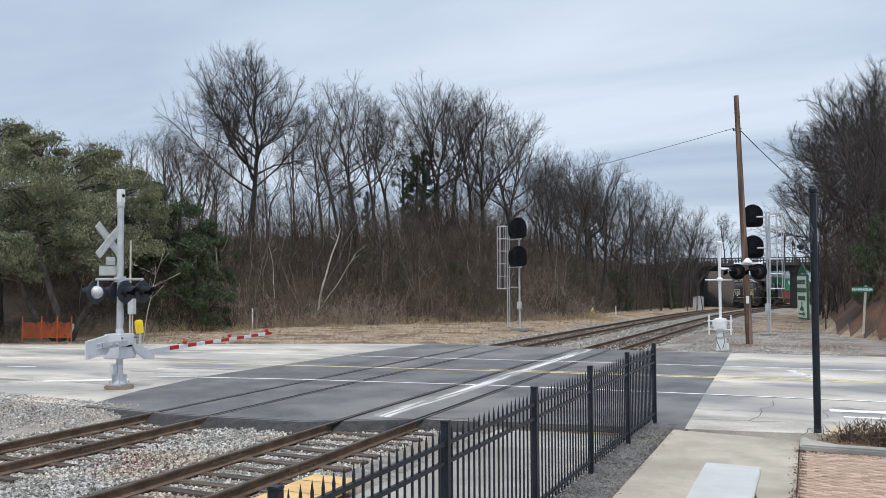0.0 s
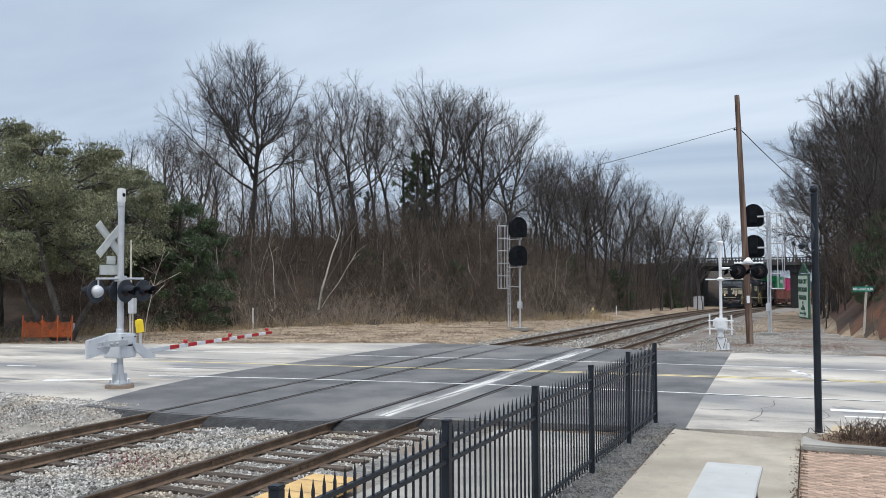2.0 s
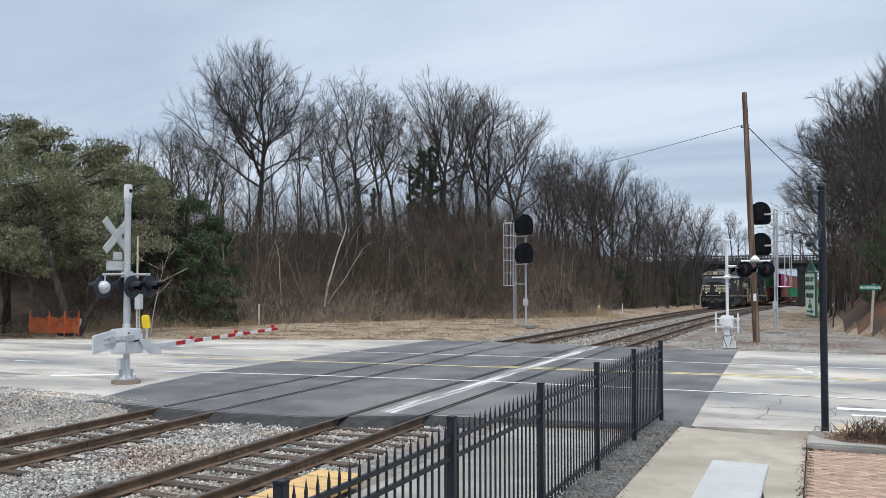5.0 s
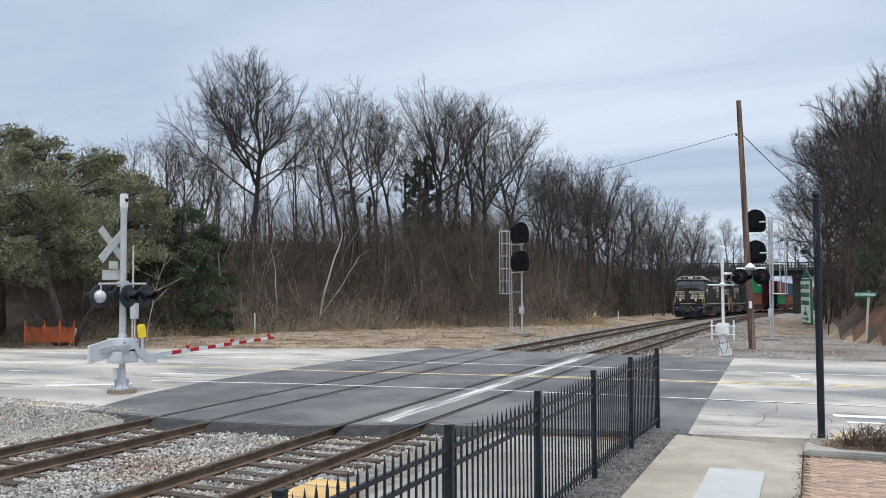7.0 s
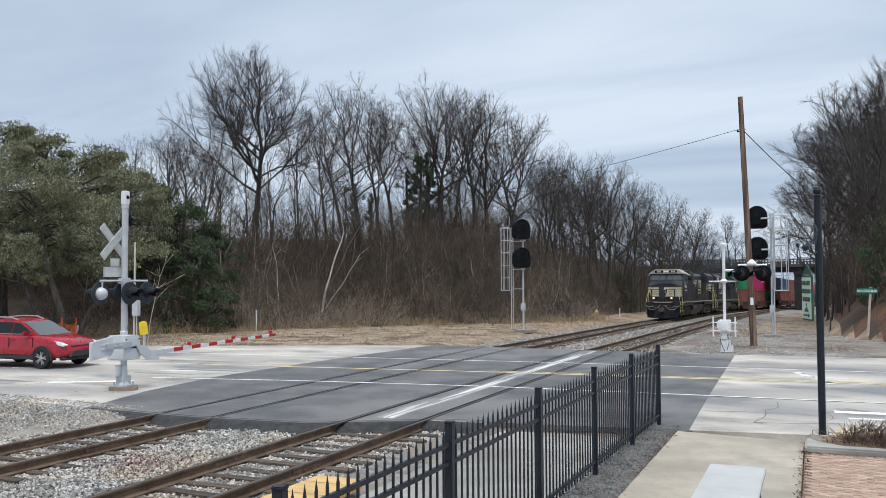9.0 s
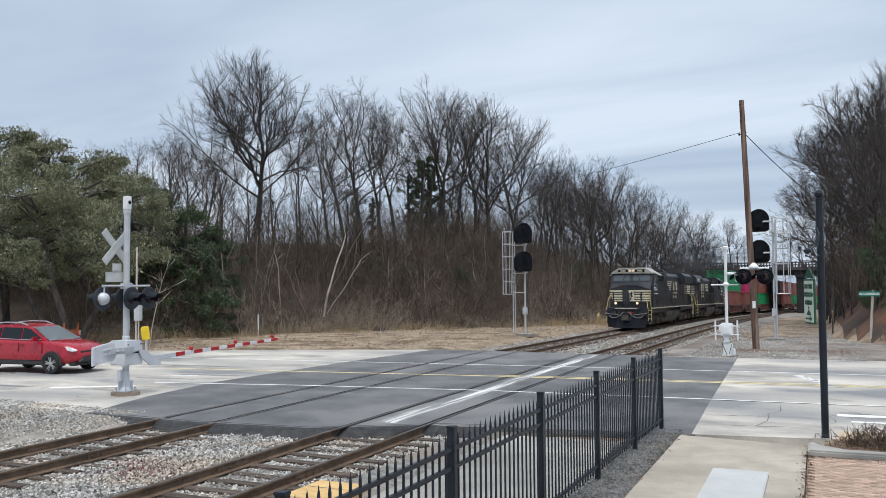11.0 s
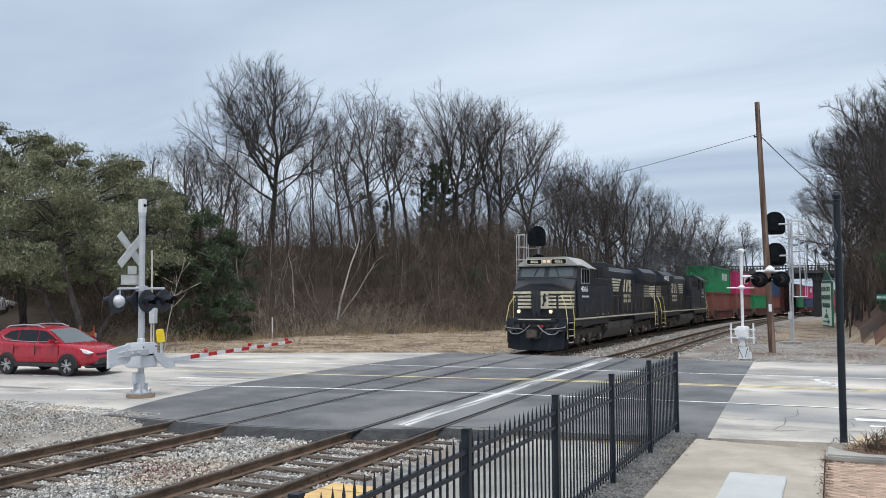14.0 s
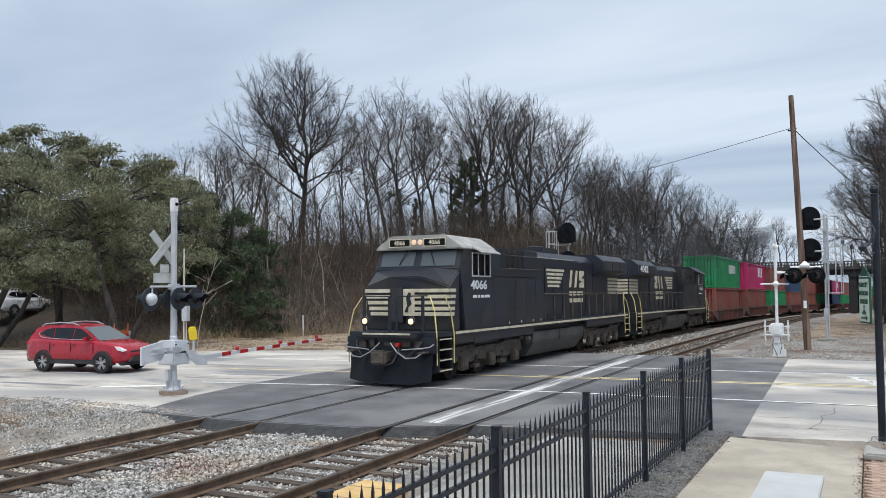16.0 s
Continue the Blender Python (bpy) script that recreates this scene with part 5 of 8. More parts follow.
def build_small_things():
    # meter pole and yellow marker behind the gate
    mx, my = at_bearing(231, 40.5)
    e = empty("meter_post", pose(mx, my, ground_z(mx, my)), label="grey meter box on a thin rusty post", category="meter box")
    bm = B()
    cyl(bm, (0, 0, 0), (0, 0, 4.9), 0.045, 0.04, 8)
    cyl(bm, (0.14, 0, 0), (0.14, 0, 2.1), 0.03, n=6)
    part("conduit", bm, M["pale_bark"], e)
    bm = B()
    box(bm, -0.05, -0.12, 1.55, 0.28, 0.1, 2.25, 0.02)
    part("meter_box", bm, M["galv"], e)
    kx, ky = at_bearing(249, 39.5)
    kz = ground_z(kx, ky)
    bm = B()
    prism(bm, [(-0.13, 0.0), (0.13, 0.0), (0.13, 0.55), (0.08, 0.62), (-0.08, 0.62), (-0.13, 0.55)], "y", -0.08, 0.08, 0.02)
    tagged(part("cable_marker", bm, M["marker"], m=pose(kx, ky, kz + 0.74, 4, -8, 40) @ Matrix.Diagonal((1.3, 1.3, 0.95, 1))), "bright yellow plastic cable marker leaning on its post", "marker")
    bm = B()
    box(bm, -0.04, -0.04, -0.2, 0.04, 0.04, 0.76)
    tagged(part("marker_stake", bm, M["galv"], m=pose(kx, ky, kz)), "short grey stake under the marker", "stake")
    # hydrant, white posts
    hx, hy = at_bearing(1048, 80)
    h = empty("fire_hydrant", pose(hx, hy, ground_z(hx, hy)), label="faded yellow fire hydrant in dry grass", category="fire hydrant")
    bm = B()
    lathe(bm, [(0.17, 0), (0.17, 0.06), (0.13, 0.08), (0.13, 0.6), (0.17, 0.62), (0.17, 0.68), (0.13, 0.78), (0.06, 0.86), (0.03, 0.92)], 12)
    part("barrel", bm, M["hydrant"], h)
    for s in (-1, 1):
        bm = B()
        cyl(bm, (s * 0.1, 0, 0.5), (s * 0.24, 0, 0.5), 0.06, n=8)
        part("outlet", bm, M["hydrant"], h)
    for x, y, hh in ((-33.7, 45.4, 1.4), (-17.9, 84.0, 0.95), (-34.5, 31.5, 0.9)):
        bm = B()
        box(bm, -0.038, -0.038, -0.2, 0.038, 0.038, hh, 0.01)
        tagged(part("marker_post", bm, M["white"], m=pose(x, y, ground_z(x, y))), "short white wooden marker post in grass", "post", "white marker posts")
    # orange safety netting
    f = empty("safety_fence", label="sagging orange plastic safety netting between stakes", category="safety fence")
    pts = [(-36.6, 30.2), (-35.7, 30.6), (-34.9, 30.85), (-34.2, 31.1)]
    for x, y in pts:
        bm = B()
        cyl(bm, (x, y, -0.2), (x + 0.03, y, 1.15), 0.03, n=6)
        part("stake", bm, M["orange"], f)
    for (ax, ay), (bx, by) in zip(pts, pts[1:]):
        bm = B()
        for i in range(9):
            z = 0.05 + 0.11 * i
            q = [Vector((ax + (bx - ax) * t, ay + (by - ay) * t, z + (0.16 * math.sin(t * 9 + ax * 3) - (0.26 if ax < -36 else 0.5) * math.sin(math.pi * t) + 0.05 * math.sin(i * 7 + t * 20)) * i / 9)) for t in (0, 0.2, 0.4, 0.6, 0.8, 1)]
            for a, b in zip(q, q[1:]):
                v = [bm.verts.new(a), bm.verts.new(b), bm.verts.new(b + Vector((0, 0, 0.032))), bm.verts.new(a + Vector((0, 0, 0.032)))]
                bm.faces.new(v)
        for i in range(16):
            t = i / 16
            x, y = ax + (bx - ax) * t, ay + (by - ay) * t
            cyl(bm, (x, y, 0.05), (x + 0.05, y, 0.95 - 0.15 * math.sin(math.pi * t)), 0.012, n=4)
        part("netting", bm, M["orange"], f)
    # relay cabinet by the bridge
    bm = B()
    box(bm, -0.7, -0.5, -0.2, 0.7, 0.5, 1.7, 0.03)
    prism(bm, [(-0.75, 1.7), (0.75, 1.7), (0, 1.85)], "y", -0.55, 0.55)
    tagged(part("relay_cabinet", bm, M["galv"], m=pose(track_x(128, -17.2), 128, grade(128) - 0.1)), "grey metal relay cabinet beside the track", "cabinet")


def build_bridge():
    Y0, Y1 = 150.0, 172.0
    zt = 5.35
    br = empty("road_bridge", label="dark steel road bridge over the tracks with a pierced parapet", category="bridge")
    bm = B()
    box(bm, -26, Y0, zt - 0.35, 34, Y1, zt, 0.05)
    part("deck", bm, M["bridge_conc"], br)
    for i in range(5):
        bm = B()
        y = Y0 + 0.6 + (Y1 - Y0 - 1.2) * i / 4
        box(bm, -26, y - 0.18, zt - 1.0, 34, y + 0.18, zt - 0.35)
        box(bm, -26, y - 0.3, zt - 1.05, 34, y + 0.3, zt - 0.98)
        part("girder", bm, M["bridge"], br)
    for x in (-2.35,):
        bm = B()
        for i in range(4):
            y = Y0 + 1 + (Y1 - Y0 - 2) * i / 3
            box(bm, x - 0.62, y - 0.6, grade(Y0) - 1.5, x + 0.62, y + 0.6, zt - 1.5, 0.06)
        box(bm, x - 0.7, Y0 + 0.2, zt - 1.6, x + 0.7, Y1 - 0.2, zt - 1.05, 0.06)
        part("pier", bm, M["bridge"], br)
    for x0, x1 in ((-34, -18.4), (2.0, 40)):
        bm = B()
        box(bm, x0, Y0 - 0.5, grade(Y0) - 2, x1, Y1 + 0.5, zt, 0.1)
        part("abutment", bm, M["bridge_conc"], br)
    for y in (Y0 + 0.15, Y1 - 0.15):
        bm = B()
        box(bm, -26, y - 0.15, zt, 34, y + 0.15, zt + 0.2)
        box(bm, -26, y - 0.15, zt + 0.85, 34, y + 0.15, zt + 1.05)
        par = part("parapet", bm, M["bridge_conc"], br)
        for w, step in ((0.25, 4.0), (0.09, 0.5)):
            baluster = mesh_of(box(B(), -w, -0.1, 0.2, w, 0.1, 0.85), "baluster", M["bridge_conc"])
            for i in range(int(60 / step)):
                if w < 0.2 and i % 8 == 0:
                    continue
                o = new("baluster", baluster)
                o.parent, o.matrix_basis = par, pose(-26 + step * i, y, zt)
    lamp = empty("bridge_lamp", pose(-3.7, Y0 + 0.8, zt), label="black lantern street lamp on the bridge", category="street lamp", group="lamps on the bridge")
    bm = B()
    lathe(bm, [(0.2, 0), (0.2, 0.3), (0.09, 0.5), (0.07, 3.6), (0.12, 3.65)], 8)
    part("post", bm, M["fence"], lamp)
    bm = B()
    lathe(bm, [(0.12, 3.65), (0.28, 4.2), (0.30, 4.25), (0.1, 4.5), (0.03, 4.7)], 8)
    part("lantern", bm, M["fence"], lamp)
    copy_thing(lamp, pose(-2.75, Y1 - 1.0, zt))
    copy_thing(lamp, pose(6.5, Y1 - 1.0, zt))


build_gate_near()
build_gate_far()
signal(pose(-17.26, 51.63, grade(51.6) - 0.05), -0.12, (6.55, 4.72), 6.8, -0.75, -1, "galvanised signal mast with two black heads and a caged ladder", 44)
signal(pose(-2.2, 51.35, grade(51.4) - 0.05), -0.75, (6.85, 5.05), 7.0, 0.12, 1, "galvanised signal mast with two dark heads seen from behind", 180)
build_pole()
build_sign_pole()
build_bench()
build_small_things()
build_bridge()


# ---- trees and brush ----
def round_crown(wood, fine, H, wide, seed):
    """Draw the limbs out or in, so that the crown fills an uneven dome of half width wide * H."""
    centre = np.array((0.0, 0.0, 0.56 * H))
    n = 48
    i = np.arange(n)
    z = 1 - 1.55 * (i + 0.5) / n
    a = 2.39996 * i
    dirs = np.stack((np.cos(a) * np.sqrt(1 - z * z), np.sin(a) * np.sqrt(1 - z * z), z), 1)
    rnd = np.random.RandomState(seed)
    # the dome: a half ellipsoid above, a flatter one below
    up = np.where(z > 0, 0.44 * H, 0.34 * H)
    goal = 1 / np.sqrt((dirs[:, 0] ** 2 + dirs[:, 1] ** 2) / (wide * H) ** 2 + z * z / up ** 2) * rnd.uniform(0.88, 1.06, n)
    rel = fine - centre
    r = np.linalg.norm(rel, axis=1) + 1e-6
    unit = rel / r[:, None]
    reach = np.array([np.percentile(r[unit @ d > 0.86], 97) if (unit @ d > 0.86).sum() > 30 else g for d, g in zip(dirs, goal)])
    ratio = np.clip(goal / reach, 0.6, 1.7)
    out = []
    for pts in (wood, fine):
        rel = pts - centre
        r = np.linalg.norm(rel, axis=1) + 1e-6
        w = np.exp(14 * (rel / r[:, None]) @ dirs.T)
        w /= w.sum(1)[:, None]
        f = 1 + (w @ ratio - 1) * np.clip(r / (w @ reach), 0, 1)
        low = np.clip((np.hypot(pts[:, 0], pts[:, 1]) - 0.03 * H) / (0.08 * H), 0, 1)
        f = np.where(rel[:, 2] < 0, 1 + (f - 1) * low, f)
        over = r * f / (w @ goal)
        f = np.where((over > 1) & (rel[:, 2] > -0.1 * H), f * (1 + 0.3 * (over - 1)) / over, f)
        out.append(centre + rel * f[:, None])
    return out


def tree_mesh(seed, H, limbs=6, angle=38, fork=0.36, droop=0.0, counts=(5, 5, 5), trunk=0.28, reach=1.0, wide=0.28):
    """Two meshes, trunk with limbs and the fine twigs of the crown, for a bare tree H metres high."""
    rnd = random.Random(seed)
    wood, fine = ([], []), ([], [])

    def tube(store, pts, r0, r1, n):
        verts, faces = store
        o = len(verts)
        for i, p in enumerate(pts):
            d = pts[min(i + 1, len(pts) - 1)] - pts[max(i - 1, 0)]
            q = d.to_track_quat("Z", "Y")
            r = r0 + (r1 - r0) * i / (len(pts) - 1)
            for k in range(n):
                verts.append(p + q @ Vector((math.cos(2 * math.pi * k / n) * r, math.sin(2 * math.pi * k / n) * r, 0)))
        for i in range(len(pts) - 1):
            for k in range(n):
                faces.append((o + i * n + k, o + i * n + (k + 1) % n, o + (i + 1) * n + (k + 1) % n, o + (i + 1) * n + k))

    def line(p, d, length, steps, wander, lift):
        pts = [p]
        for _ in range(steps):
            d = (d + Vector((rnd.gauss(0, wander), rnd.gauss(0, wander), rnd.gauss(0, wander) + lift))).normalized()
            p = p + d * (length / steps)
            pts.append(p)
        return pts, d

    def off_axis(d, ang):
        side = Vector((rnd.gauss(0, 1), rnd.gauss(0, 1), rnd.gauss(0, 1)))
        side = (side - d * side.dot(d)).normalized()
        return (d * math.cos(ang) + side * math.sin(ang)).normalized()

    def grow(p, d, length, r, level):
        steps = (0, 5, 4, 3, 1)[level]
        pts, end = line(p, d, length, steps, 0.13 + 0.03 * level, 0.07 - droop * 0.04 * level)
        tube(wood if level < 3 else fine, pts, r, r * (0.42 if level < 4 else 0.4), 5 if level < 3 else 3)
        if level == 4:
            return
        k = counts[level - 1]
        for i in range(k):
            f = 0.28 + 0.72 * (i + rnd.random()) / k
            at = min(int(f * steps), steps - 1)
            q = pts[at].lerp(pts[at + 1], f * steps - at)
            ax = (pts[at + 1] - pts[at]).normalized()
            nd = off_axis(ax, radians(rnd.uniform(25, 58)))
            nd = (nd + Vector((0, 0, 0.12))).normalized()
            grow(q, nd, length * rnd.uniform(0.42, 0.68) * (1.15 - 0.35 * f), max(r * (0.58 - 0.25 * f) * (0.75 if level > 1 else 1), 0.008 if level > 1 else 0.02), level + 1)
        grow(pts[-1], end, length * 0.45, r * 0.42, level + 1)

    trunk_pts, top = line(Vector((0, 0, -0.4)), Vector((rnd.gauss(0, 0.06), rnd.gauss(0, 0.06), 1)).normalized(), H * fork * 1.7, 7, 0.035, 0.02)
    tube(wood, trunk_pts, trunk, trunk * 0.42, 8)
    for i in range(limbs):
        f = fork / (fork * 1.7) + (1 - 1 / 1.7) * i / max(limbs - 1, 1)
        at = min(int(f * 7), 6)
        q = trunk_pts[at].lerp(trunk_pts[at + 1], min(f * 7 - at, 1))
        a = 2.4 * i + rnd.uniform(-0.4, 0.4)
        t = radians(angle * rnd.uniform(0.8, 1.25) * (1.25 - 0.6 * i / limbs))
        d = Vector((math.cos(a) * math.sin(t), math.sin(a) * math.sin(t), math.cos(t)))
        grow(q, d, H * 0.36 * reach * rnd.uniform(0.8, 1.1) * (1.15 - 0.3 * i / limbs), trunk * 0.36, 1)
    grow(trunk_pts[-1], top, H * 0.32, trunk * 0.42, 1)
    k = H / max(v.z for v in fine[0])
    shaped = round_crown(np.array([v * k for v in wood[0]]), np.array([v * k for v in fine[0]]), H, wide, seed)
    out = []
    for store, pts, name, m in ((wood, shaped[0], "trunk", M["bark"]), (fine, shaped[1], "crown", M["twig"])):
        me = bpy.data.meshes.new(name)
        me.from_pydata(pts.tolist(), [], store[1])
        me.materials.append(m)
        out.append(me)
    return out


def tree_thing(meshes, label, name="bare_tree", category="tree", group="bare trees"):
    t = empty(name, label=label, category=category, group=group)
    for me in meshes:
        o = new(me.name.split(".")[0], me)
        o.parent = t
    return t


def leaf_cloud(seed, blobs, count, size, trunks, leaf):
    """Trunk mesh and a crown of many small leaf clumps spread through uneven blobs."""
    rnd = random.Random(seed)
    verts, faces = [], []
    for _ in range(count):
        cx, cy, cz, rx, ry, rz = rnd.choice(blobs)
        d = Vector((rnd.gauss(0, 1), rnd.gauss(0, 1), rnd.gauss(0, 1))).normalized()
        f = rnd.random() ** 0.42
        wob = 0.75 + 0.5 * noise.noise((d.x * 1.7 + seed, d.y * 1.7, d.z * 1.7))
        p = Vector((cx + d.x * rx * f * wob, cy + d.y * ry * f * wob, cz + d.z * rz * f * wob))
        e = Euler((rnd.uniform(0, 6.3), rnd.uniform(0, 6.3), rnd.uniform(0, 6.3))).to_matrix()
        s = size * rnd.uniform(0.5, 1.3)
        o = len(verts)
        for u, v in ((-1, 0), (0, -0.42), (1.1, 0.05), (0, 0.42)):
            verts.append(p + e @ Vector((u * s, v * s, 0.2 * s * u * u)))
        faces.append((o, o + 1, o + 2, o + 3))
    crown = bpy.data.meshes.new("crown")
    crown.from_pydata(verts, [], faces)
    crown.materials.append(leaf)
    bm = B()
    for pts, r in trunks:
        for i, (a, b) in enumerate(zip(pts, pts[1:])):
            cyl(bm, a, b, r * (1 - i / len(pts) * 0.6), r * (1 - (i + 1) / len(pts) * 0.6), 7, False)
    for _ in range(60):
        cx, cy, cz, rx, ry, rz = rnd.choice(blobs)
        d = Vector((rnd.gauss(0, 1), rnd.gauss(0, 1), rnd.gauss(0, 0.8))).normalized()
        a = Vector((cx * 0.4, cy * 0.4, cz - rz * 0.6))
        b = Vector((cx + d.x * rx * 0.9, cy + d.y * ry * 0.9, cz + d.z * rz * 0.9))
        m = a.lerp(b, 0.5) + Vector((rnd.gauss(0, 0.3), rnd.gauss(0, 0.3), 0.3))
        cyl(bm, a, m, 0.06, 0.04, 5, False)
        cyl(bm, m, b, 0.04, 0.012, 4, False)
    return [mesh_of(bm, "trunk", M["bark"]), crown]


def shrub_mesh(seed, H, R, count, material, r=0.011):
    rnd = random.Random(seed)
    verts, faces = [], []

    def seg(a, b, r0, r1):
        q = (b - a).to_track_quat("Z", "Y")
        o = len(verts)
        for p, rr in ((a, r0), (b, r1)):
            for i in range(3):
                verts.append(p + q @ Vector((math.cos(2.094 * i) * rr, math.sin(2.094 * i) * rr, 0)))
        for i in range(3):
            faces.append((o + i, o + (i + 1) % 3, o + 3 + (i + 1) % 3, o + 3 + i))

    for _ in range(count):
        a = rnd.uniform(0, 6.283)
        rad = R * math.sqrt(rnd.random())
        p = Vector((math.cos(a) * rad, math.sin(a) * rad, -0.2))
        d = Vector((rnd.gauss(0, 0.35), rnd.gauss(0, 0.35), 1)).normalized()
        L = H * rnd.uniform(0.35, 1.0)
        for i in range(3):
            q = p + d * L / 3
            seg(p, q, r * (1 - 0.25 * i), r * (0.75 - 0.25 * i))
            if i > 0:
                for _ in range(2):
                    e = (d + Vector((rnd.gauss(0, 0.7), rnd.gauss(0, 0.7), rnd.gauss(0.1, 0.5)))).normalized()
                    seg(q, q + e * L * rnd.uniform(0.15, 0.4), r * 0.6, r * 0.25)
            p = q
            d = (d + Vector((rnd.gauss(0, 0.3), rnd.gauss(0, 0.3), rnd.gauss(-0.05, 0.15)))).normalized()
    me = bpy.data.meshes.new("shrub")
    me.from_pydata(verts, [], faces)
    me.materials.append(material)
    return me


def build_trees():
    kinds = [tree_thing(tree_mesh(s, 20, *a), "leafless grey-brown tree on the wooded bank") for s, a in
             ((1, (9, 46, 0.30, 0.0, (6, 5, 8), 0.34, 1.0, 0.38)), (2, (6, 34, 0.34, 0.0, (6, 5, 7), 0.26, 0.95, 0.29)), (5, (7, 44, 0.34, 0.1, (6, 5, 7), 0.26, 1.0, 0.34)),
              (7, (5, 28, 0.40, 0.0, (6, 5, 7), 0.20, 0.9, 0.26)), (9, (6, 40, 0.28, 0.2, (5, 5, 7), 0.24, 1.05, 0.33)), (12, (12, 50, 0.30, 0.0, (8, 7, 9), 0.34, 0.92, 0.40)),
              (14, (6, 36, 0.30, 0.1, (4, 4, 5), 0.24, 1.0, 0.27)), (15, (5, 28, 0.36, 0.0, (4, 4, 5), 0.22, 1.0, 0.22)))]
    rnd = random.Random(21)
    # the trees that shape the skyline: bearing, distance, height, kind
    rows = [
        (440, 74, 19.2, 5), (300, 80, 13.2, 2), (352, 84, 13.0, 4), (525, 76, 14.2, 3), (575, 82, 15.4, 2), (638, 76, 18.0, 2), (690, 84, 16.6, 1), (735, 80, 18.2, 2), (606, 80, 16.2, 2), (665, 80, 16.8, 1),
        (795, 84, 17.4, 2), (862, 84, 18.2, 0), (915, 86, 17.0, 2), (955, 88, 15.8, 1), (985, 92, 15, 2), (1040, 100, 18.6, 0), (765, 82, 17.4, 0), (830, 84, 17.6, 1), (888, 86, 17.4, 2), (1012, 96, 16.8, 2), (1062, 102, 18.2, 4),
        (1090, 104, 18.4, 2), (1120, 118, 18.5, 4), (1165, 128, 18.5, 0), (1205, 138, 18.5, 2), (1236, 150, 15.5, 0), (1188, 122, 15.5, 2), (1222, 142, 16, 4), (1282, 230, 17, 1),
        (1476, 76, 15.2, 5), (1520, 84, 18.8, 5), (1562, 80, 18.4, 5), (1500, 66, 11.5, 0), (1552, 64, 12.0, 0), (1610, 74, 15, 5), (1455, 104, 14.5, 4), (1446, 92, 14.0, 0),
    ]
    fill = random.Random(5)
    # lower growth between them, and a far row behind
    for i in range(64):
        px = 265 + 15.5 * i + fill.randint(-12, 12)
        rows.append((px, 66 + max(0, px - 700) * 0.085 + fill.uniform(0, 12), fill.uniform(6.0, 10.0), fill.choice((6, 7))))
    for i in range(22):
        px = 240 + 47 * i + fill.randint(-15, 15)
        rows.append((px, 92 + max(0, px - 700) * 0.09 + fill.uniform(0, 14), fill.uniform(11.0, 15.0), fill.choice((6, 7, 3))))
    for i in range(9):
        rows.append((-180 + 46 * i + fill.randint(-12, 12), fill.uniform(88, 105), fill.uniform(12, 16), fill.choice((6, 7))))
    for i in range(40):
        px = 940 + 7.6 * i + fill.randint(-6, 6)
        rows.append((px, 100 + (px - 950) * 0.17 + fill.uniform(0, 16), fill.uniform(9, 14), fill.choice((6, 7, 2))))
    # the dense stand on the east bank
    for i in range(46):
        px = 1452 + 5 * i + fill.randint(-5, 5)
        dist = fill.uniform(58, 100)
        rows.append((px, dist, (8.5 + 4 * smooth(1455, 1520, px)) * fill.uniform(0.55, 1.0) * dist / 84, fill.choice((2, 4, 6, 6, 7))))
    for i in range(16):
        rows.append((1290 + 17 * i + fill.randint(-6, 6), fill.uniform(235, 330), fill.uniform(10, 15), fill.choice((6, 7))))
    used = set()
    for px, dist, h, k in rows:
        x, y = at_bearing(px, dist)
        m = pose(x, y, ground_z(x, y) - 0.1, rnd.uniform(-3, 3), rnd.uniform(-3, 3), rnd.uniform(0, 360))
        s = h / 20
        t = kinds[k] if k not in used else copy_thing(kinds[k], m)
        used.add(k)
        t.matrix_basis = m @ Matrix.Diagonal((s * 1.05, s * 1.05, s, 1))
        if (px, h) == (440, 19.2):
            t["label"] = "tallest leafless tree with a broad rounded crown"
    # pale dead trunks leaning on the bank
    for px, dist, h, lean in ((562, 64, 6.4, 15), (566, 64.4, 4.4, 33), (486, 63, 5.4, -9), (252, 46, 4.3, 14)):
        x, y = at_bearing(px, dist)
        bm = B()
        p, r = Vector((0, 0, -0.3)), 0.11 if h > 6 else 0.05 if dist > 60 else 0.028
        prng = random.Random(int(px))
        for i in range(7):
            q = p + Vector((math.tan(radians(lean)) * h / 7 * 0.92 + prng.gauss(0, 0.05), prng.gauss(0, 0.1) + math.tan(radians(lean)) * h / 7 * 0.4, h / 7))
            cyl(bm, p, q, r, r * 0.86, 7, False)
            if i > 2 and (dist < 60 or i > 4):
                for _ in range(4 if dist < 60 else 1):
                    e = q + Vector((prng.gauss(0.2, 0.4), prng.gauss(0, 0.4), prng.uniform(0.3, 0.9)))
                    cyl(bm, q, e, r * 0.4, 0.01, 4, False)
            p, r = q, r * 0.86
        tagged(part("dead_tree", bm, M["pale_bark"], m=pose(x, y, ground_z(x, y))), "pale dead leaning trunk on the brushy bank", "tree", "dead trunks")
    stem = random.Random(66)
    for _ in range(46):
        y = stem.uniform(38, 74)
        x = left_foot(y) - stem.uniform(0.3, 9)
        bm = B()
        h, lean = stem.uniform(2.5, 6.0), stem.gauss(0, 16)
        pts = [Vector((math.tan(radians(lean)) * h * f + stem.gauss(0, 0.1), stem.gauss(0, 0.12), h * f - 0.2)) for f in (0, 0.25, 0.5, 0.75, 1.0)]
        pipe(bm, pts, stem.uniform(0.012, 0.034), 5)
        for q in pts[2:]:
            pipe(bm, [q, q + Vector((stem.gauss(0, 0.6), stem.gauss(0, 0.4), stem.uniform(0.3, 1.0)))], 0.012, 4)
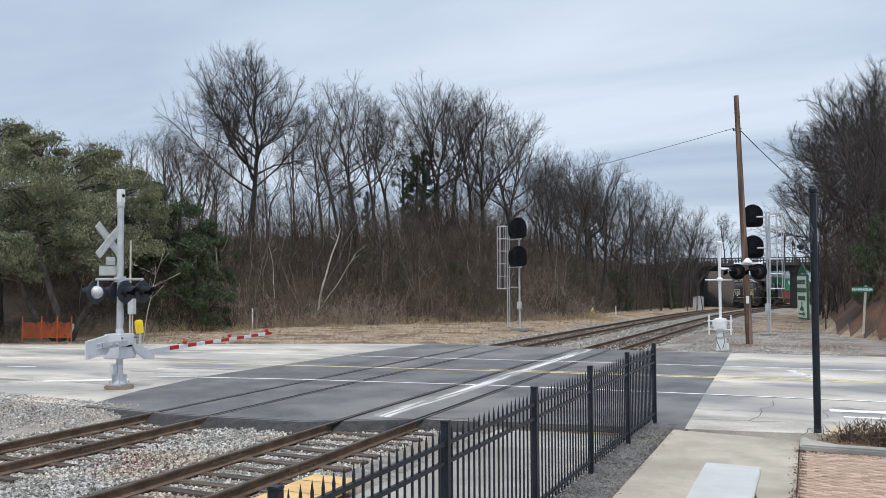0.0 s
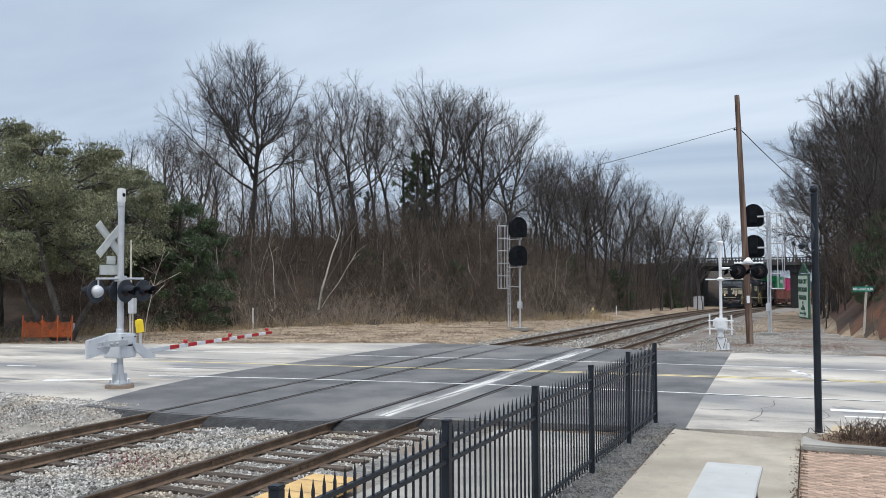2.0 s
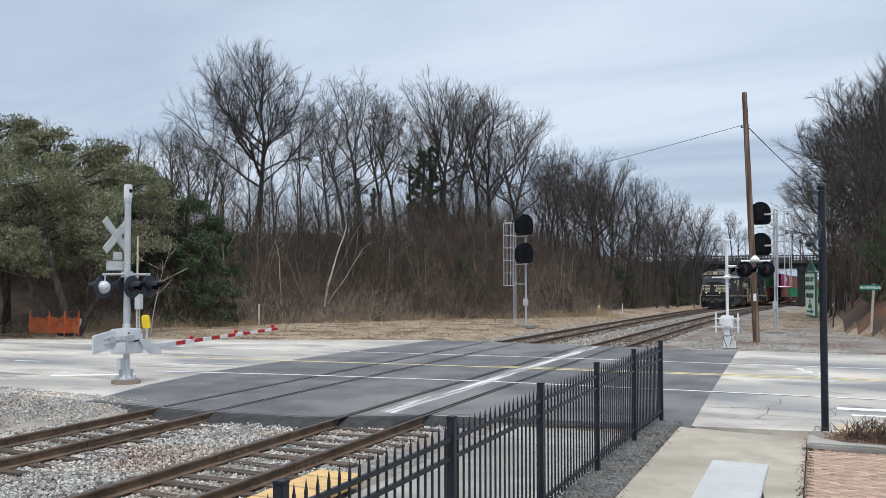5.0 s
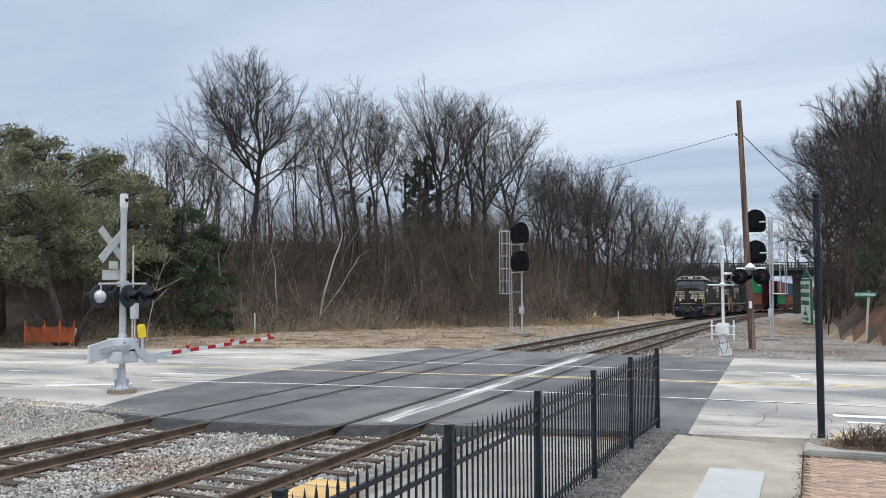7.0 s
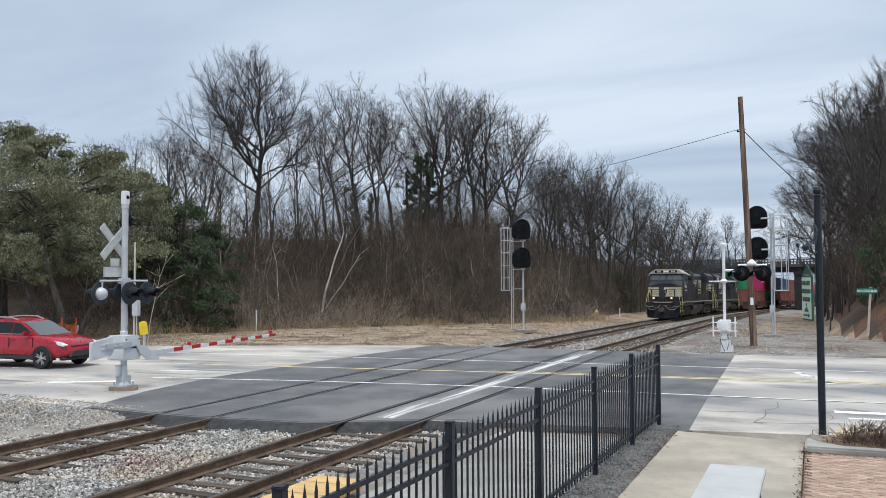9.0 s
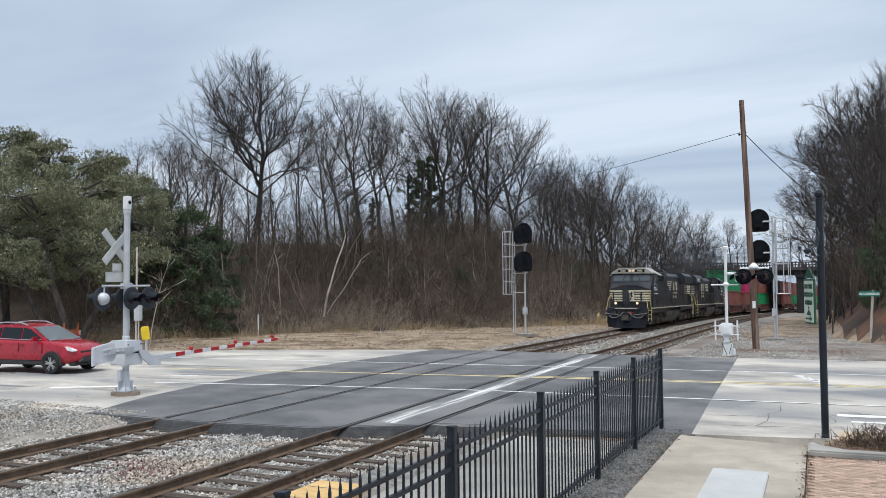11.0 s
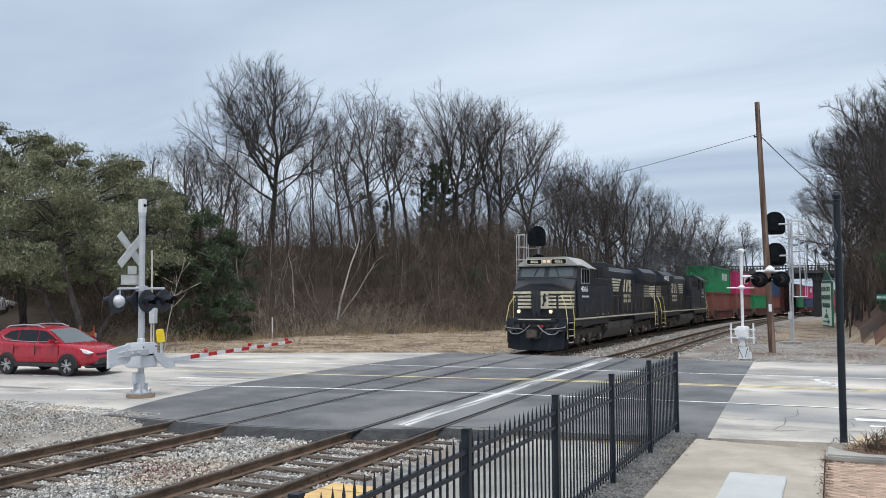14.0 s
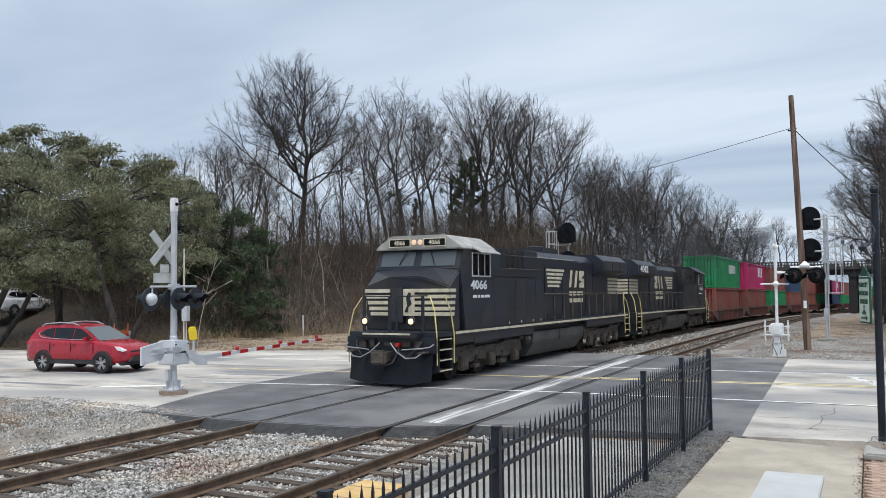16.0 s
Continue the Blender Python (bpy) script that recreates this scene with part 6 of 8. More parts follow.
        tagged(part("pale_sapling", bm, M["sapling"], m=pose(x, y, ground_z(x, y))), "thin pale leaning sapling in the brush", "sapling", "pale saplings")
    # evergreen trees behind the road
    puff = random.Random(91)
    blobs = []
    for _ in range(70):
        a, f = puff.uniform(0, 6.283), puff.random() ** 0.4
        z = puff.uniform(2.8, 10.4)
        w = 4.9 * math.sqrt(max(0.06, 1 - ((z - 6.0) / 4.7) ** 2))
        r = puff.uniform(0.45, 1.35)
        blobs.append((math.cos(a) * f * w, math.sin(a) * f * w, z, r * 1.35, r * 1.35, r * 0.6))
    big = tree_thing(leaf_cloud(31, blobs, 44000, 0.078,
                                [([(0.6, 0, -0.3), (0.2, 0, 1.6), (-0.6, 0.2, 3.6), (-1.2, 0.3, 6)], 0.22), ([(0.8, 0, -0.3), (1.5, 0, 1.3), (2.3, 0, 2.6), (3.0, 0, 5)], 0.15), ([(0.3, 0.2, -0.3), (-1.2, 0, 1.8), (-2.4, 0, 4.5)], 0.17)], M["leaf_dull"]),
                     "broad dark-leaved evergreen tree with bent trunks behind the road", "evergreen_tree", "tree", "evergreen trees")
    x, y = at_bearing(95, 47)
    big.matrix_basis = pose(x, y, ground_z(x, y) - 0.1, 0, 0, 20)
    for px, d, s, rz in ((0, 51, 1.02, 140), (-120, 50, 1.0, 250), (170, 58, 0.92, 70), (-40, 64, 1.1, 10)):
        x, y = at_bearing(px, d)
        c = copy_thing(big, pose(x, y, ground_z(x, y) - 0.1, 0, 0, rz))
        c.scale = (s, s, s)
    # dense dark evergreens with a ragged outline
    blobs = []
    for _ in range(34):
        a, z = puff.uniform(0, 6.283), puff.uniform(0.5, 6.2)
        w = 2.5 * math.sqrt(max(0.05, 1 - ((z - 2.6) / 3.9) ** 2)) * puff.random() ** 0.5
        r = puff.uniform(0.35, 0.95)
        blobs.append((math.cos(a) * w, math.sin(a) * w, z, r * 1.2, r * 1.2, r * 0.8))
    dense = tree_thing(leaf_cloud(37, blobs, 15000, 0.085, [([(0, 0, -0.3), (0.1, 0, 3), (0, 0, 6)], 0.14)], M["leaf"]),
                       "dense dark green evergreen on the bank", "evergreen_tree", "tree", "evergreen trees")
    x, y = at_bearing(345, 56)
    dense.matrix_basis = pose(x, y, ground_z(x, y) - 0.4)
    for px, d, s, rz in ((370, 61, 0.9, 90), (318, 60, 1.15, 200), (250, 62, 1.2, 40), (215, 58, 0.9, 130), (1540, 54, 0.55, 40), (1568, 57, 0.6, 180), (1590, 62, 0.8, 140), (1095, 104, 0.8, 60), (1010, 96, 0.65, 310), (1180, 132, 0.9, 110), (655, 69, 0.5, 30), (805, 72, 0.45, 150), (705, 70, 0.42, 80)):
        x, y = at_bearing(px, d)
        c = copy_thing(dense, pose(x, y, ground_z(x, y) - 0.4, 0, 0, rz))
        c.scale = (s, s, s)
    # trunks wrapped in ivy
    blobs = []
    for i in range(30):
        z = 1.0 + 8.6 * i / 30
        q = 1.0 if i % 4 else 2.0
        blobs.append((puff.gauss(0, 0.30 * q), puff.gauss(0, 0.30 * q), z, puff.uniform(0.25, 0.6), puff.uniform(0.25, 0.6), puff.uniform(0.3, 0.75)))
    ivy = tree_thing(leaf_cloud(43, blobs, 7000, 0.085, [([(0, 0, -0.3), (0.1, 0, 4), (0.2, 0.1, 9.6)], 0.2)], M["leaf"]),
                     "trunk thickly wrapped in dark ivy", "ivy_trunk", "tree", "ivy-covered trunks")
    x, y = at_bearing(736, 79)
    ivy.matrix_basis = pose(x, y, ground_z(x, y) - 0.3)
    for px, d, s, rz in ((752, 81, 1.05, 130), (716, 82, 0.85, 220), (621, 79, 0.72, 60), (650, 82, 0.62, 300), (775, 84, 0.7, 20)):
        x, y = at_bearing(px, d)
        c = copy_thing(ivy, pose(x, y, ground_z(x, y) - 0.3, 0, 0, rz))
        c.scale = (s, s, s)


def build_brush():
    kinds = [shrub_mesh(40 + i, h, r, n, M["brush_light"] if i in (1, 3) else M["brush"], 0.012) for i, (h, r, n) in enumerate(((3.4, 1.8, 40), (2.5, 2.0, 40), (4.6, 1.6, 38), (1.7, 1.6, 38)))]
    dry = [shrub_mesh(60 + i, 0.9, 1.3, 34, M["dry"], 0.012) for i in range(2)]
    thin = [shrub_mesh(80 + i, h, 2.2, 27, M["brush"], 0.014) for i, h in enumerate((3.6, 4.8))]
    rnd = random.Random(77)

    def spot(x, y, s):
        return pose(x, y, ground_z(x, y) - 0.05, rnd.uniform(-6, 6), rnd.uniform(-6, 6), rnd.uniform(0, 360)) @ Matrix.Diagonal((s * 1.1, s * 1.1, s, 1))

    def put(me, x, y, s, name, label, group):
        o = tagged(new(name, me), label, "shrub", group)
        o.matrix_basis = spot(x, y, s)

    for _ in range(210):
        y = 36 + 40 * rnd.random() ** 1.1
        d = 0.3 + 13 * rnd.random() ** 1.3
        k = rnd.choice((0, 1, 3)) if d < 3 else rnd.choice((0, 1, 2, 2, 0))
        put(kinds[k], left_foot(y) - d, y, rnd.uniform(0.7, 1.2) * (1.0 if y > 40 else 0.6), "brush", "tangle of bare brown brush on the bank", "brush on the bank")
    verts, faces = [], []
    for _ in range(290):
        y = 58 + 100 * rnd.random() ** 1.2
        m = spot(left_foot(y) - 0.3 - 16 * rnd.random() ** 1.2, y, rnd.uniform(0.7, 1.15))
        me = rnd.choice(thin)
        o = len(verts)
        verts += [m @ v.co for v in me.vertices]
        faces += [tuple(o + i for i in p.vertices) for p in me.polygons]
    # ragged growth along the crest of the bank
    for _ in range(190):
        y = 36 + 48 * rnd.random()
        m = spot(left_foot(y) - rnd.uniform(3.0, 17), y, rnd.uniform(0.6, 1.25))
        me = rnd.choice(thin)
        o = len(verts)
        verts += [m @ v.co for v in me.vertices]
        faces += [tuple(o + i for i in p.vertices) for p in me.polygons]
    for _ in range(130):
        y = 34 + 60 * rnd.random()
        m = spot(left_foot(y) - rnd.uniform(10, 19), y, rnd.uniform(0.9, 1.5))
        me = rnd.choice(thin)
        o = len(verts)
        verts += [m @ v.co for v in me.vertices]
        faces += [tuple(o + i for i in p.vertices) for p in me.polygons]
    # the clay bank, grown over above its bare foot
    for _ in range(230):
        y = 45 + 85 * rnd.random() ** 1.3
        m = spot(right_foot(y) + (2.0 if y > 52 else 0.6) + 8 * rnd.random() ** 1.4, y, rnd.uniform(0.4, 1.1))
        me = rnd.choice(thin)
        o = len(verts)
        verts += [m @ v.co for v in me.vertices]
        faces += [tuple(o + i for i in p.vertices) for p in me.polygons]
    me = bpy.data.meshes.new("brush_thicket")
    me.from_pydata(verts, [], faces)
    me.materials.append(M["brush"])
    tagged(new("brush_thicket", me), "distant thicket of bare brown brush along the bank", "brush", kind="stuff")
    for _ in range(80):
        y = 46 + 90 * rnd.random() ** 1.3
        x = right_foot(y) + (2.6 if y < 80 else 0.8) + 9 * rnd.random()
        put(kinds[rnd.choice((0, 1, 2, 3))], x, y, rnd.uniform(0.6, 1.0), "brush", "tangle of bare brown brush on the clay bank", "brush on the clay bank")
    for _ in range(130):
        y = 28 + 50 * rnd.random()
        x = left_foot(y) + rnd.uniform(-1.6, 2.0)
        put(dry[rnd.choice((0, 1))], x, y, rnd.uniform(0.5, 1.1), "dry_grass_clump", "clump of straw-coloured dead grass at the foot of the bank", "dead grass")
    for _ in range(70):
        y = 29 + 47 * rnd.random()
        x = left_foot(y) - rnd.uniform(-0.4, 2.2)
        put(kinds[rnd.choice((1, 3, 3))], x, y, rnd.uniform(0.35, 0.65), "brush", "low tangle of pale dried stems at the foot of the bank", "brush on the bank")
    # small bush in the planting bed
    bush = shrub_mesh(91, 0.62, 0.5, 520, M["bush"], 0.011)
    for x, y, s in ((0.95, 16.55, 1.0), (1.55, 16.5, 1.15), (2.2, 16.5, 1.1), (2.9, 16.55, 1.1)):
        put(bush, x, y, s, "low_bush", "low brown winter bush in the planting bed", "low bushes")


def build_litter():
    """Straw, dead leaves and spilled gravel on the strip beyond the road."""
    rnd = random.Random(19)
    verts, faces, edge = [], [], []
    n = 0
    while n < 16000:
        y = 28 + 42 * rnd.random() ** 1.5
        x = rnd.uniform(left_foot(y) - 1.5, -15.5)
        if y < 34.6 + min(0, (x + 16) * 0.39) + 0.15 or x > track_x(y, -16.2):
            continue
        n += 1
        p = Vector((x, y, ground_z(x, y) + rnd.uniform(0.0, 0.03)))
        s = rnd.uniform(0.02, 0.07) * (1 if rnd.random() < 0.95 else 1.8)
        e = Euler((rnd.gauss(0, 0.5), rnd.gauss(0, 0.5), rnd.uniform(0, 6.3))).to_matrix()
        o = len(verts)
        for u, v in ((-1, -0.3), (1, -0.2), (0.9, 0.3), (-0.9, 0.25)):
            verts.append(p + e @ Vector((u * s, v * s, 0.15 * s)))
        faces.append((o, o + 1, o + 2, o + 3))
    for _ in range(1500):
        f = rnd.random()
        if f < 0.5:
            x, y, z = -0.21 + rnd.gauss(0, 0.05), 8.5 + 7.6 * rnd.random(), 0.022
        elif f < 0.75:
            x, y, z = -0.25 + 1.9 * rnd.random() ** 2, 15.24 - abs(rnd.gauss(0, 0.07)), 0.014
        else:
            x, y, z = -2.46 + rnd.gauss(0, 0.06), 9 + 7.2 * rnd.random(), 0.004 + 0.02 * rnd.random()
        p = Vector((x, y, z + 0.006))
        s = rnd.uniform(0.008, 0.026)
        e = Euler((rnd.gauss(0, 0.4), rnd.gauss(0, 0.4), rnd.uniform(0, 6.3))).to_matrix()
        edge.append([p + e @ Vector((u * s, v * s, 0.2 * s)) for u, v in ((-1, -0.3), (0.2, -0.55), (1, 0), (0.1, 0.5))])
    me = bpy.data.meshes.new("dead_leaves")
    me.from_pydata([v for q in edge for v in q], [], [tuple(range(4 * i, 4 * i + 4)) for i in range(len(edge))])
    me.materials.append(M["bush"])
    tagged(new("dead_leaves", me), "small brown leaves gathered along the paving edges", "litter", kind="stuff")
    me = bpy.data.meshes.new("straw_litter")
    me.from_pydata(verts, [], faces)
    me.materials.append(M["litter"])
    tagged(new("straw_litter", me), "scattered straw and dead leaves on the dry strip", "litter", kind="stuff")


def build_leaf_heap():
    """Fallen red-brown leaves caught in the ballast between the tracks."""
    rnd = random.Random(23)
    quads = []
    for _ in range(420):
        p = Vector((-10.45 + rnd.gauss(0, 0.42), 10.9 + rnd.gauss(0, 0.38), -0.135 + rnd.uniform(-0.02, 0.02)))
        e = Euler((rnd.gauss(0, 0.6), rnd.gauss(0, 0.6), rnd.uniform(0, 6.3))).to_matrix()
        s = rnd.uniform(0.012, 0.035)
        quads.append([p + e @ Vector((u * s, v * s, 0)) for u, v in ((-1, -0.3), (0.2, -0.6), (1, 0), (0.1, 0.6))])
    me = bpy.data.meshes.new("red_leaves")
    me.from_pydata([v for q in quads for v in q], [], [tuple(range(4 * i, 4 * i + 4)) for i in range(len(quads))])
    me.materials.append(M["red_leaf"])
    tagged(new("red_leaves", me), "scattered dull red leaves on the ballast", "litter", kind="stuff")


build_leaf_heap()
build_trees()
build_brush()
build_litter()


# ---- the train ----
def bars(bm, x, ys, z, h, out=0.006):
    """Unreadable lettering as plain bars on a side at x."""
    for a, b in ys:
        box(bm, min(x, x + out), a, z - h / 2, max(x, x + out), b, z + h / 2)


def build_truck(parent, yc, wheels):
    bm = B()
    for s in (-1, 1):
        x0, x1 = s * 1.02, s * 1.24
        lo, hi = min(x0, x1), max(x0, x1)
        prism(bm, [(-2.85, 0.62), (-2.7, 1.02), (-1.3, 1.06), (-0.9, 0.95), (0.9, 0.95), (1.3, 1.06), (2.7, 1.02), (2.85, 0.62), (2.2, 0.55), (1.4, 0.50), (0.7, 0.55), (-0.7, 0.55), (-1.4, 0.50), (-2.2, 0.55)], "x", lo, hi, 0.02)
        for q in (-2.05, 0, 2.05):
            box(bm, s * 1.28 - 0.1, q - 0.24, 0.30, s * 1.28 + 0.1, q + 0.24, 0.72, 0.04)
            lathe(bm, [(0.14, s * 1.36), (0.14, s * 1.395), (0.10, s * 1.41), (0.05, s * 1.415)], 12, centre=(0, q, 0.52), axis="x")
        for q in (-1.05, 1.05):
            for dz in range(4):
                lathe(bm, [(0.06, -0.03), (0.11, 0.0), (0.06, 0.03)], 8, centre=(s * 1.22, q, 0.50 + dz * 0.065))
            box(bm, s * 1.2 - 0.1, q - 0.22, 0.30, s * 1.2 + 0.1, q + 0.22, 0.44, 0.02)
        cyl(bm, (s * 1.15, 2.55, 1.08), (s * 1.15, 2.95, 1.08), 0.13, n=10)
        cyl(bm, (s * 1.15, -2.55, 1.05), (s * 1.15, -2.95, 1.05), 0.12, n=10)
        pipe(bm, [(s * 1.3, -2.2, 0.9), (s * 1.3, 0, 0.96), (s * 1.3, 2.2, 0.9)], 0.03, 5)
    box(bm, -1.0, -0.4, 0.6, 1.0, 0.4, 1.15)
    truck = part("truck", bm, M["truck"], parent, "grimy brown-grey truck frame with coil springs", m=pose(0, yc, 0))
    for q in (-2.05, 0, 2.05):
        bm = B()
        for s in (-1, 1):
            lathe(bm, [(0.2, s * 0.66), (0.55, s * 0.67), (0.535, s * 0.70), (0.52, s * 0.82), (0.40, s * 0.815), (0.2, s * 0.8)], 24, axis="x")
            for k in range(5):
                box(bm, min(s * 0.815, s * 0.835), -0.05, 0.22, max(s * 0.815, s * 0.835), 0.05, 0.4, m=pose(0, 0, 0, 72 * k))
        cyl(bm, (-0.9, 0, 0), (0.9, 0, 0), 0.09, n=10)
        wheels.append((part("wheelset", bm, M["wheel"], truck, m=pose(0, q, 0.53)), q))


def build_loco(number, wheels):
    k = M["loco"]
    g = empty("locomotive", label="black diesel freight locomotive with cream nose stripes and yellow handrails", category="locomotive", group="locomotives")
    # underframe and walkway
    bm = B()
    box(bm, -1.5, 0.75, 1.42, 1.5, 21.55, 1.56, 0.01)
    box(bm, -1.1, 0.9, 1.0, 1.1, 21.4, 1.42)
    for s in (-1, 1):
        for a, b in ((1.9, 8.3), (14.6, 20.6)):
            box(bm, s * 1.42 - 0.06, a, 1.16, s * 1.42 + 0.06, b, 1.42, 0.01)
        box(bm, s * 1.35 - 0.14, 3.2, 1.1, s * 1.35 + 0.14, 4.4, 1.3, 0.02)
    part("underframe", bm, k, g)
    for s in (-1, 1):
        bm = B()
        box(bm, s * 1.505 - 0.006, 1.9, 1.465, s * 1.505 + 0.006, 21.3, 1.54)
        part("sill_stripe", bm, M["cream"], g, "cream stripe along the walkway edge")
    # plow and pilot
    bm = B()
    pts = [(-1.38, 0.60), (-0.7, 0.36), (0.7, 0.36), (1.38, 0.60)]
    lo = [bm.verts.new((x, y - 0.12 + (0.1 if abs(x) > 1 else 0), 0.10 if abs(x) < 1 else 0.16)) for x, y in pts]
    hi = [bm.verts.new((x, y + 0.12, 1.0)) for x, y in pts]
    for i in range(3):
        bm.faces.new((lo[i], lo[i + 1], hi[i + 1], hi[i]))
    bmesh.ops.solidify(bm, geom=bm.faces[:], thickness=-0.04)
    part("snow_plow", bm, k, g, "scuffed black steel plow")
    bm = B()
    box(bm, -1.5, 0.62, 0.95, 1.5, 0.80, 1.42, 0.02)
    box(bm, -1.05, 0.40, 1.40, 1.05, 0.75, 1.56, 0.02)
    part("pilot", bm, k, g)
    bm = B()
    box(bm, -0.8, 0.385, 1.49, 0.8, 0.40, 1.54)
    part("anticlimber_stripe", bm, M["cream"], g)
    bm = B()
    box(bm, -0.14, -0.02, 0.72, 0.14, 0.7, 1.0, 0.03)
    box(bm, -0.24, -0.1, 0.66, 0.24, 0.12, 1.06, 0.05)
    part("coupler", bm, M["truck"], g)
    for s in (-1, 1):
        for pts, r in (([(s * 0.3, 0.58, 1.25), (s * 0.45, 0.35, 1.0), (s * 0.75, 0.32, 0.85), (s * 1.0, 0.4, 1.1), (s * 1.1, 0.55, 1.3)], 0.025),
                       ([(s * 0.35, 0.5, 1.0), (s * 0.3, 0.25, 0.7), (s * 0.1, 0.1, 0.6)], 0.025)):
            part("hose", pipe(B(), pts, r), M["trim"], g)
        for pts in ([(s * 1.25, 0.36, 1.02), (s * 1.05, 0.26, 0.86), (s * 0.75, 0.22, 0.84), (s * 0.45, 0.26, 1.0), (s * 0.18, 0.34, 1.26)],
                    [(s * 0.55, 0.34, 1.05), (s * 0.62, 0.26, 1.08), (s * 1.2, 0.26, 1.12), (s * 1.45, 0.36, 1.16), (s * 1.45, 0.6, 1.22)]):
            part("air_hose", pipe(B(), pts, 0.021, 6), M["pale_hose"], g, "pale grey looping air hose")
    bm = B()
    for x, z, w, h in ((-0.9, 1.2, 0.12, 0.2), (-0.55, 1.24, 0.08, 0.24), (0.6, 1.22, 0.14, 0.16), (0.95, 1.2, 0.08, 0.22), (0.05, 1.22, 0.2, 0.12)):
        box(bm, x - w, 0.52, z - h / 2, x + w, 0.63, z + h / 2, 0.02)
    for x in (-1.2, 1.2):
        box(bm, x - 0.1, 0.30, 0.98, x + 0.1, 0.62, 1.02)
    part("pilot_fitting", bm, M["truck"], g)
    bm = B()
    lathe(bm, [(0.06, 0.40), (0.07, 0.42), (0.07, 0.6)], 10, centre=(0.35, 0, 1.2), axis="y")
    part("red_fitting", bm, M["red"], g)
    # step wells at the four corners
    for s in (-1, 1):
        for y0, d in ((0.85, 1), (21.45, -1)):
            bm = B()
            for i, z in enumerate((0.45, 0.75, 1.05, 1.35)):
                box(bm, min(s * 1.1, s * (1.52 - 0.02 * i)), min(y0, y0 + d * 0.75), z - 0.015, max(s * 1.1, s * (1.52 - 0.02 * i)), max(y0, y0 + d * 0.75), z + 0.015)
            well = part("step", bm, M["truck"], g)
            bm = B()
            for yy in (y0 - d * 0.02, y0 + d * 0.78):
                box(bm, min(s * 1.08, s * 1.5), min(yy, yy + 0.03), 0.40, max(s * 1.08, s * 1.5), max(yy, yy + 0.03), 1.42)
            box(bm, min(s * 1.06, s * 1.1), min(y0, y0 + d * 0.8), 0.4, max(s * 1.06, s * 1.1), max(y0, y0 + d * 0.8), 1.42)
            part("step_well", bm, k, well)
            bm = B()
            for z in (0.45, 0.75, 1.05, 1.35):
                box(bm, min(s * 1.525, s * 1.535), min(y0, y0 + d * 0.75), z - 0.018, max(s * 1.525, s * 1.535), max(y0, y0 + d * 0.75), z + 0.018)
            part("step_edge", bm, M["cream"], well)
    # short nose with a sloping top
    bm = B()
    prism(bm, [(-1.48, 1.40), (1.48, 1.40), (1.48, 2.72), (0.55, 3.02), (-0.55, 3.02), (-1.48, 2.72)], "y", 1.95, 2.68)
    front = [v for v in bm.verts if v.co.y < 2]
    for v in front:
        if abs(v.co.x) > 1:
            v.co.x *= 0.985
            v.co.y += 0.09
    for v in bm.verts:
        if v.co.y > 2.5 and v.co.z > 2.5:
            v.co.z += 0.30 if abs(v.co.x) < 1 else 0.50
    bmesh.ops.bevel(bm, geom=bm.edges[:], offset=0.03, segments=2, affect="EDGES", clamp_overlap=True)
    nose = part("nose", bm, k, g, "black sloped wide nose")
    nose.matrix_basis = pose(0, -0.45, 0.17)
    bm = B()
    box(bm, -0.5, 1.91, 1.62, -0.05, 1.945, 2.72, 0.02)
    part("nose_door", bm, M["trim"], nose)
    for i, z in enumerate((2.60, 2.42, 2.24, 2.06, 1.90)):
        for a, b in ((-1.45 + 0.05 * i, -0.52), (0.34 - 0.05 * i, 1.455)):
            bm = B()
            box(bm, a, 1.93, z - 0.054, b, 2.05, z + 0.054)
            for v in bm.verts:
                v.co.y -= 0.025
                if abs(v.co.x) > 1.1:
                    v.co.y += 0.07
            part("nose_stripe", bm, M["cream"], nose, "cream stripe across the nose")
    bm = B()
    box(bm, -0.04, 1.905, 1.84, 0.34, 1.925, 2.655)
    part("emblem_panel", bm, M["cream"], nose)
    bm = B()
    prism(bm, [(0.0, 1.95), (0.1, 2.15), (0.06, 2.4), (0.16, 2.56), (0.24, 2.5), (0.2, 2.36), (0.26, 2.2), (0.14, 2.1), (0.12, 1.95)], "y", 1.893, 1.903)
    part("emblem", bm, M["loco"], nose, "dark emblem on the nose")
    for s in (-1, 1):
        bm = B()
        for i, z in enumerate((2.60, 2.42, 2.24, 2.06, 1.90)):
            box(bm, min(s * 1.47, s * 1.488), 2.06, z - 0.052, max(s * 1.47, s * 1.488), 2.42 - 0.03 * i, z + 0.052)
        side = part("side_stripe", bm, M["cream"], nose, "cream stripes on the nose side")
    for s in (-1, 1):
        bm = B()
        lathe(bm, [(0.14, 1.86), (0.15, 1.84), (0.13, 1.82), (0.12, 1.85)], 14, centre=(s * 0.78, -1.35, 1.88), axis="y")
        hs = part("ditch_light_housing", bm, k, g)
        bm = B()
        lathe(bm, [(0.085, 1.84), (0.08, 1.815), (0.03, 1.805)], 14, centre=(s * 0.78, -1.36, 1.88), axis="y")
        part("ditch_light", bm, M["headlight"], hs, "glowing warm ditch light")
    # cab
    bm = B()
    prism(bm, [(3.4, 1.56), (3.05, 3.42), (3.30, 4.06), (5.6, 4.06), (5.6, 1.56)], "x", -1.50, 1.50, 0.03)
    cab = part("cab", bm, k, g, "black cab with big windscreens", m=pose(0, -0.85, 0))
    bm = B()
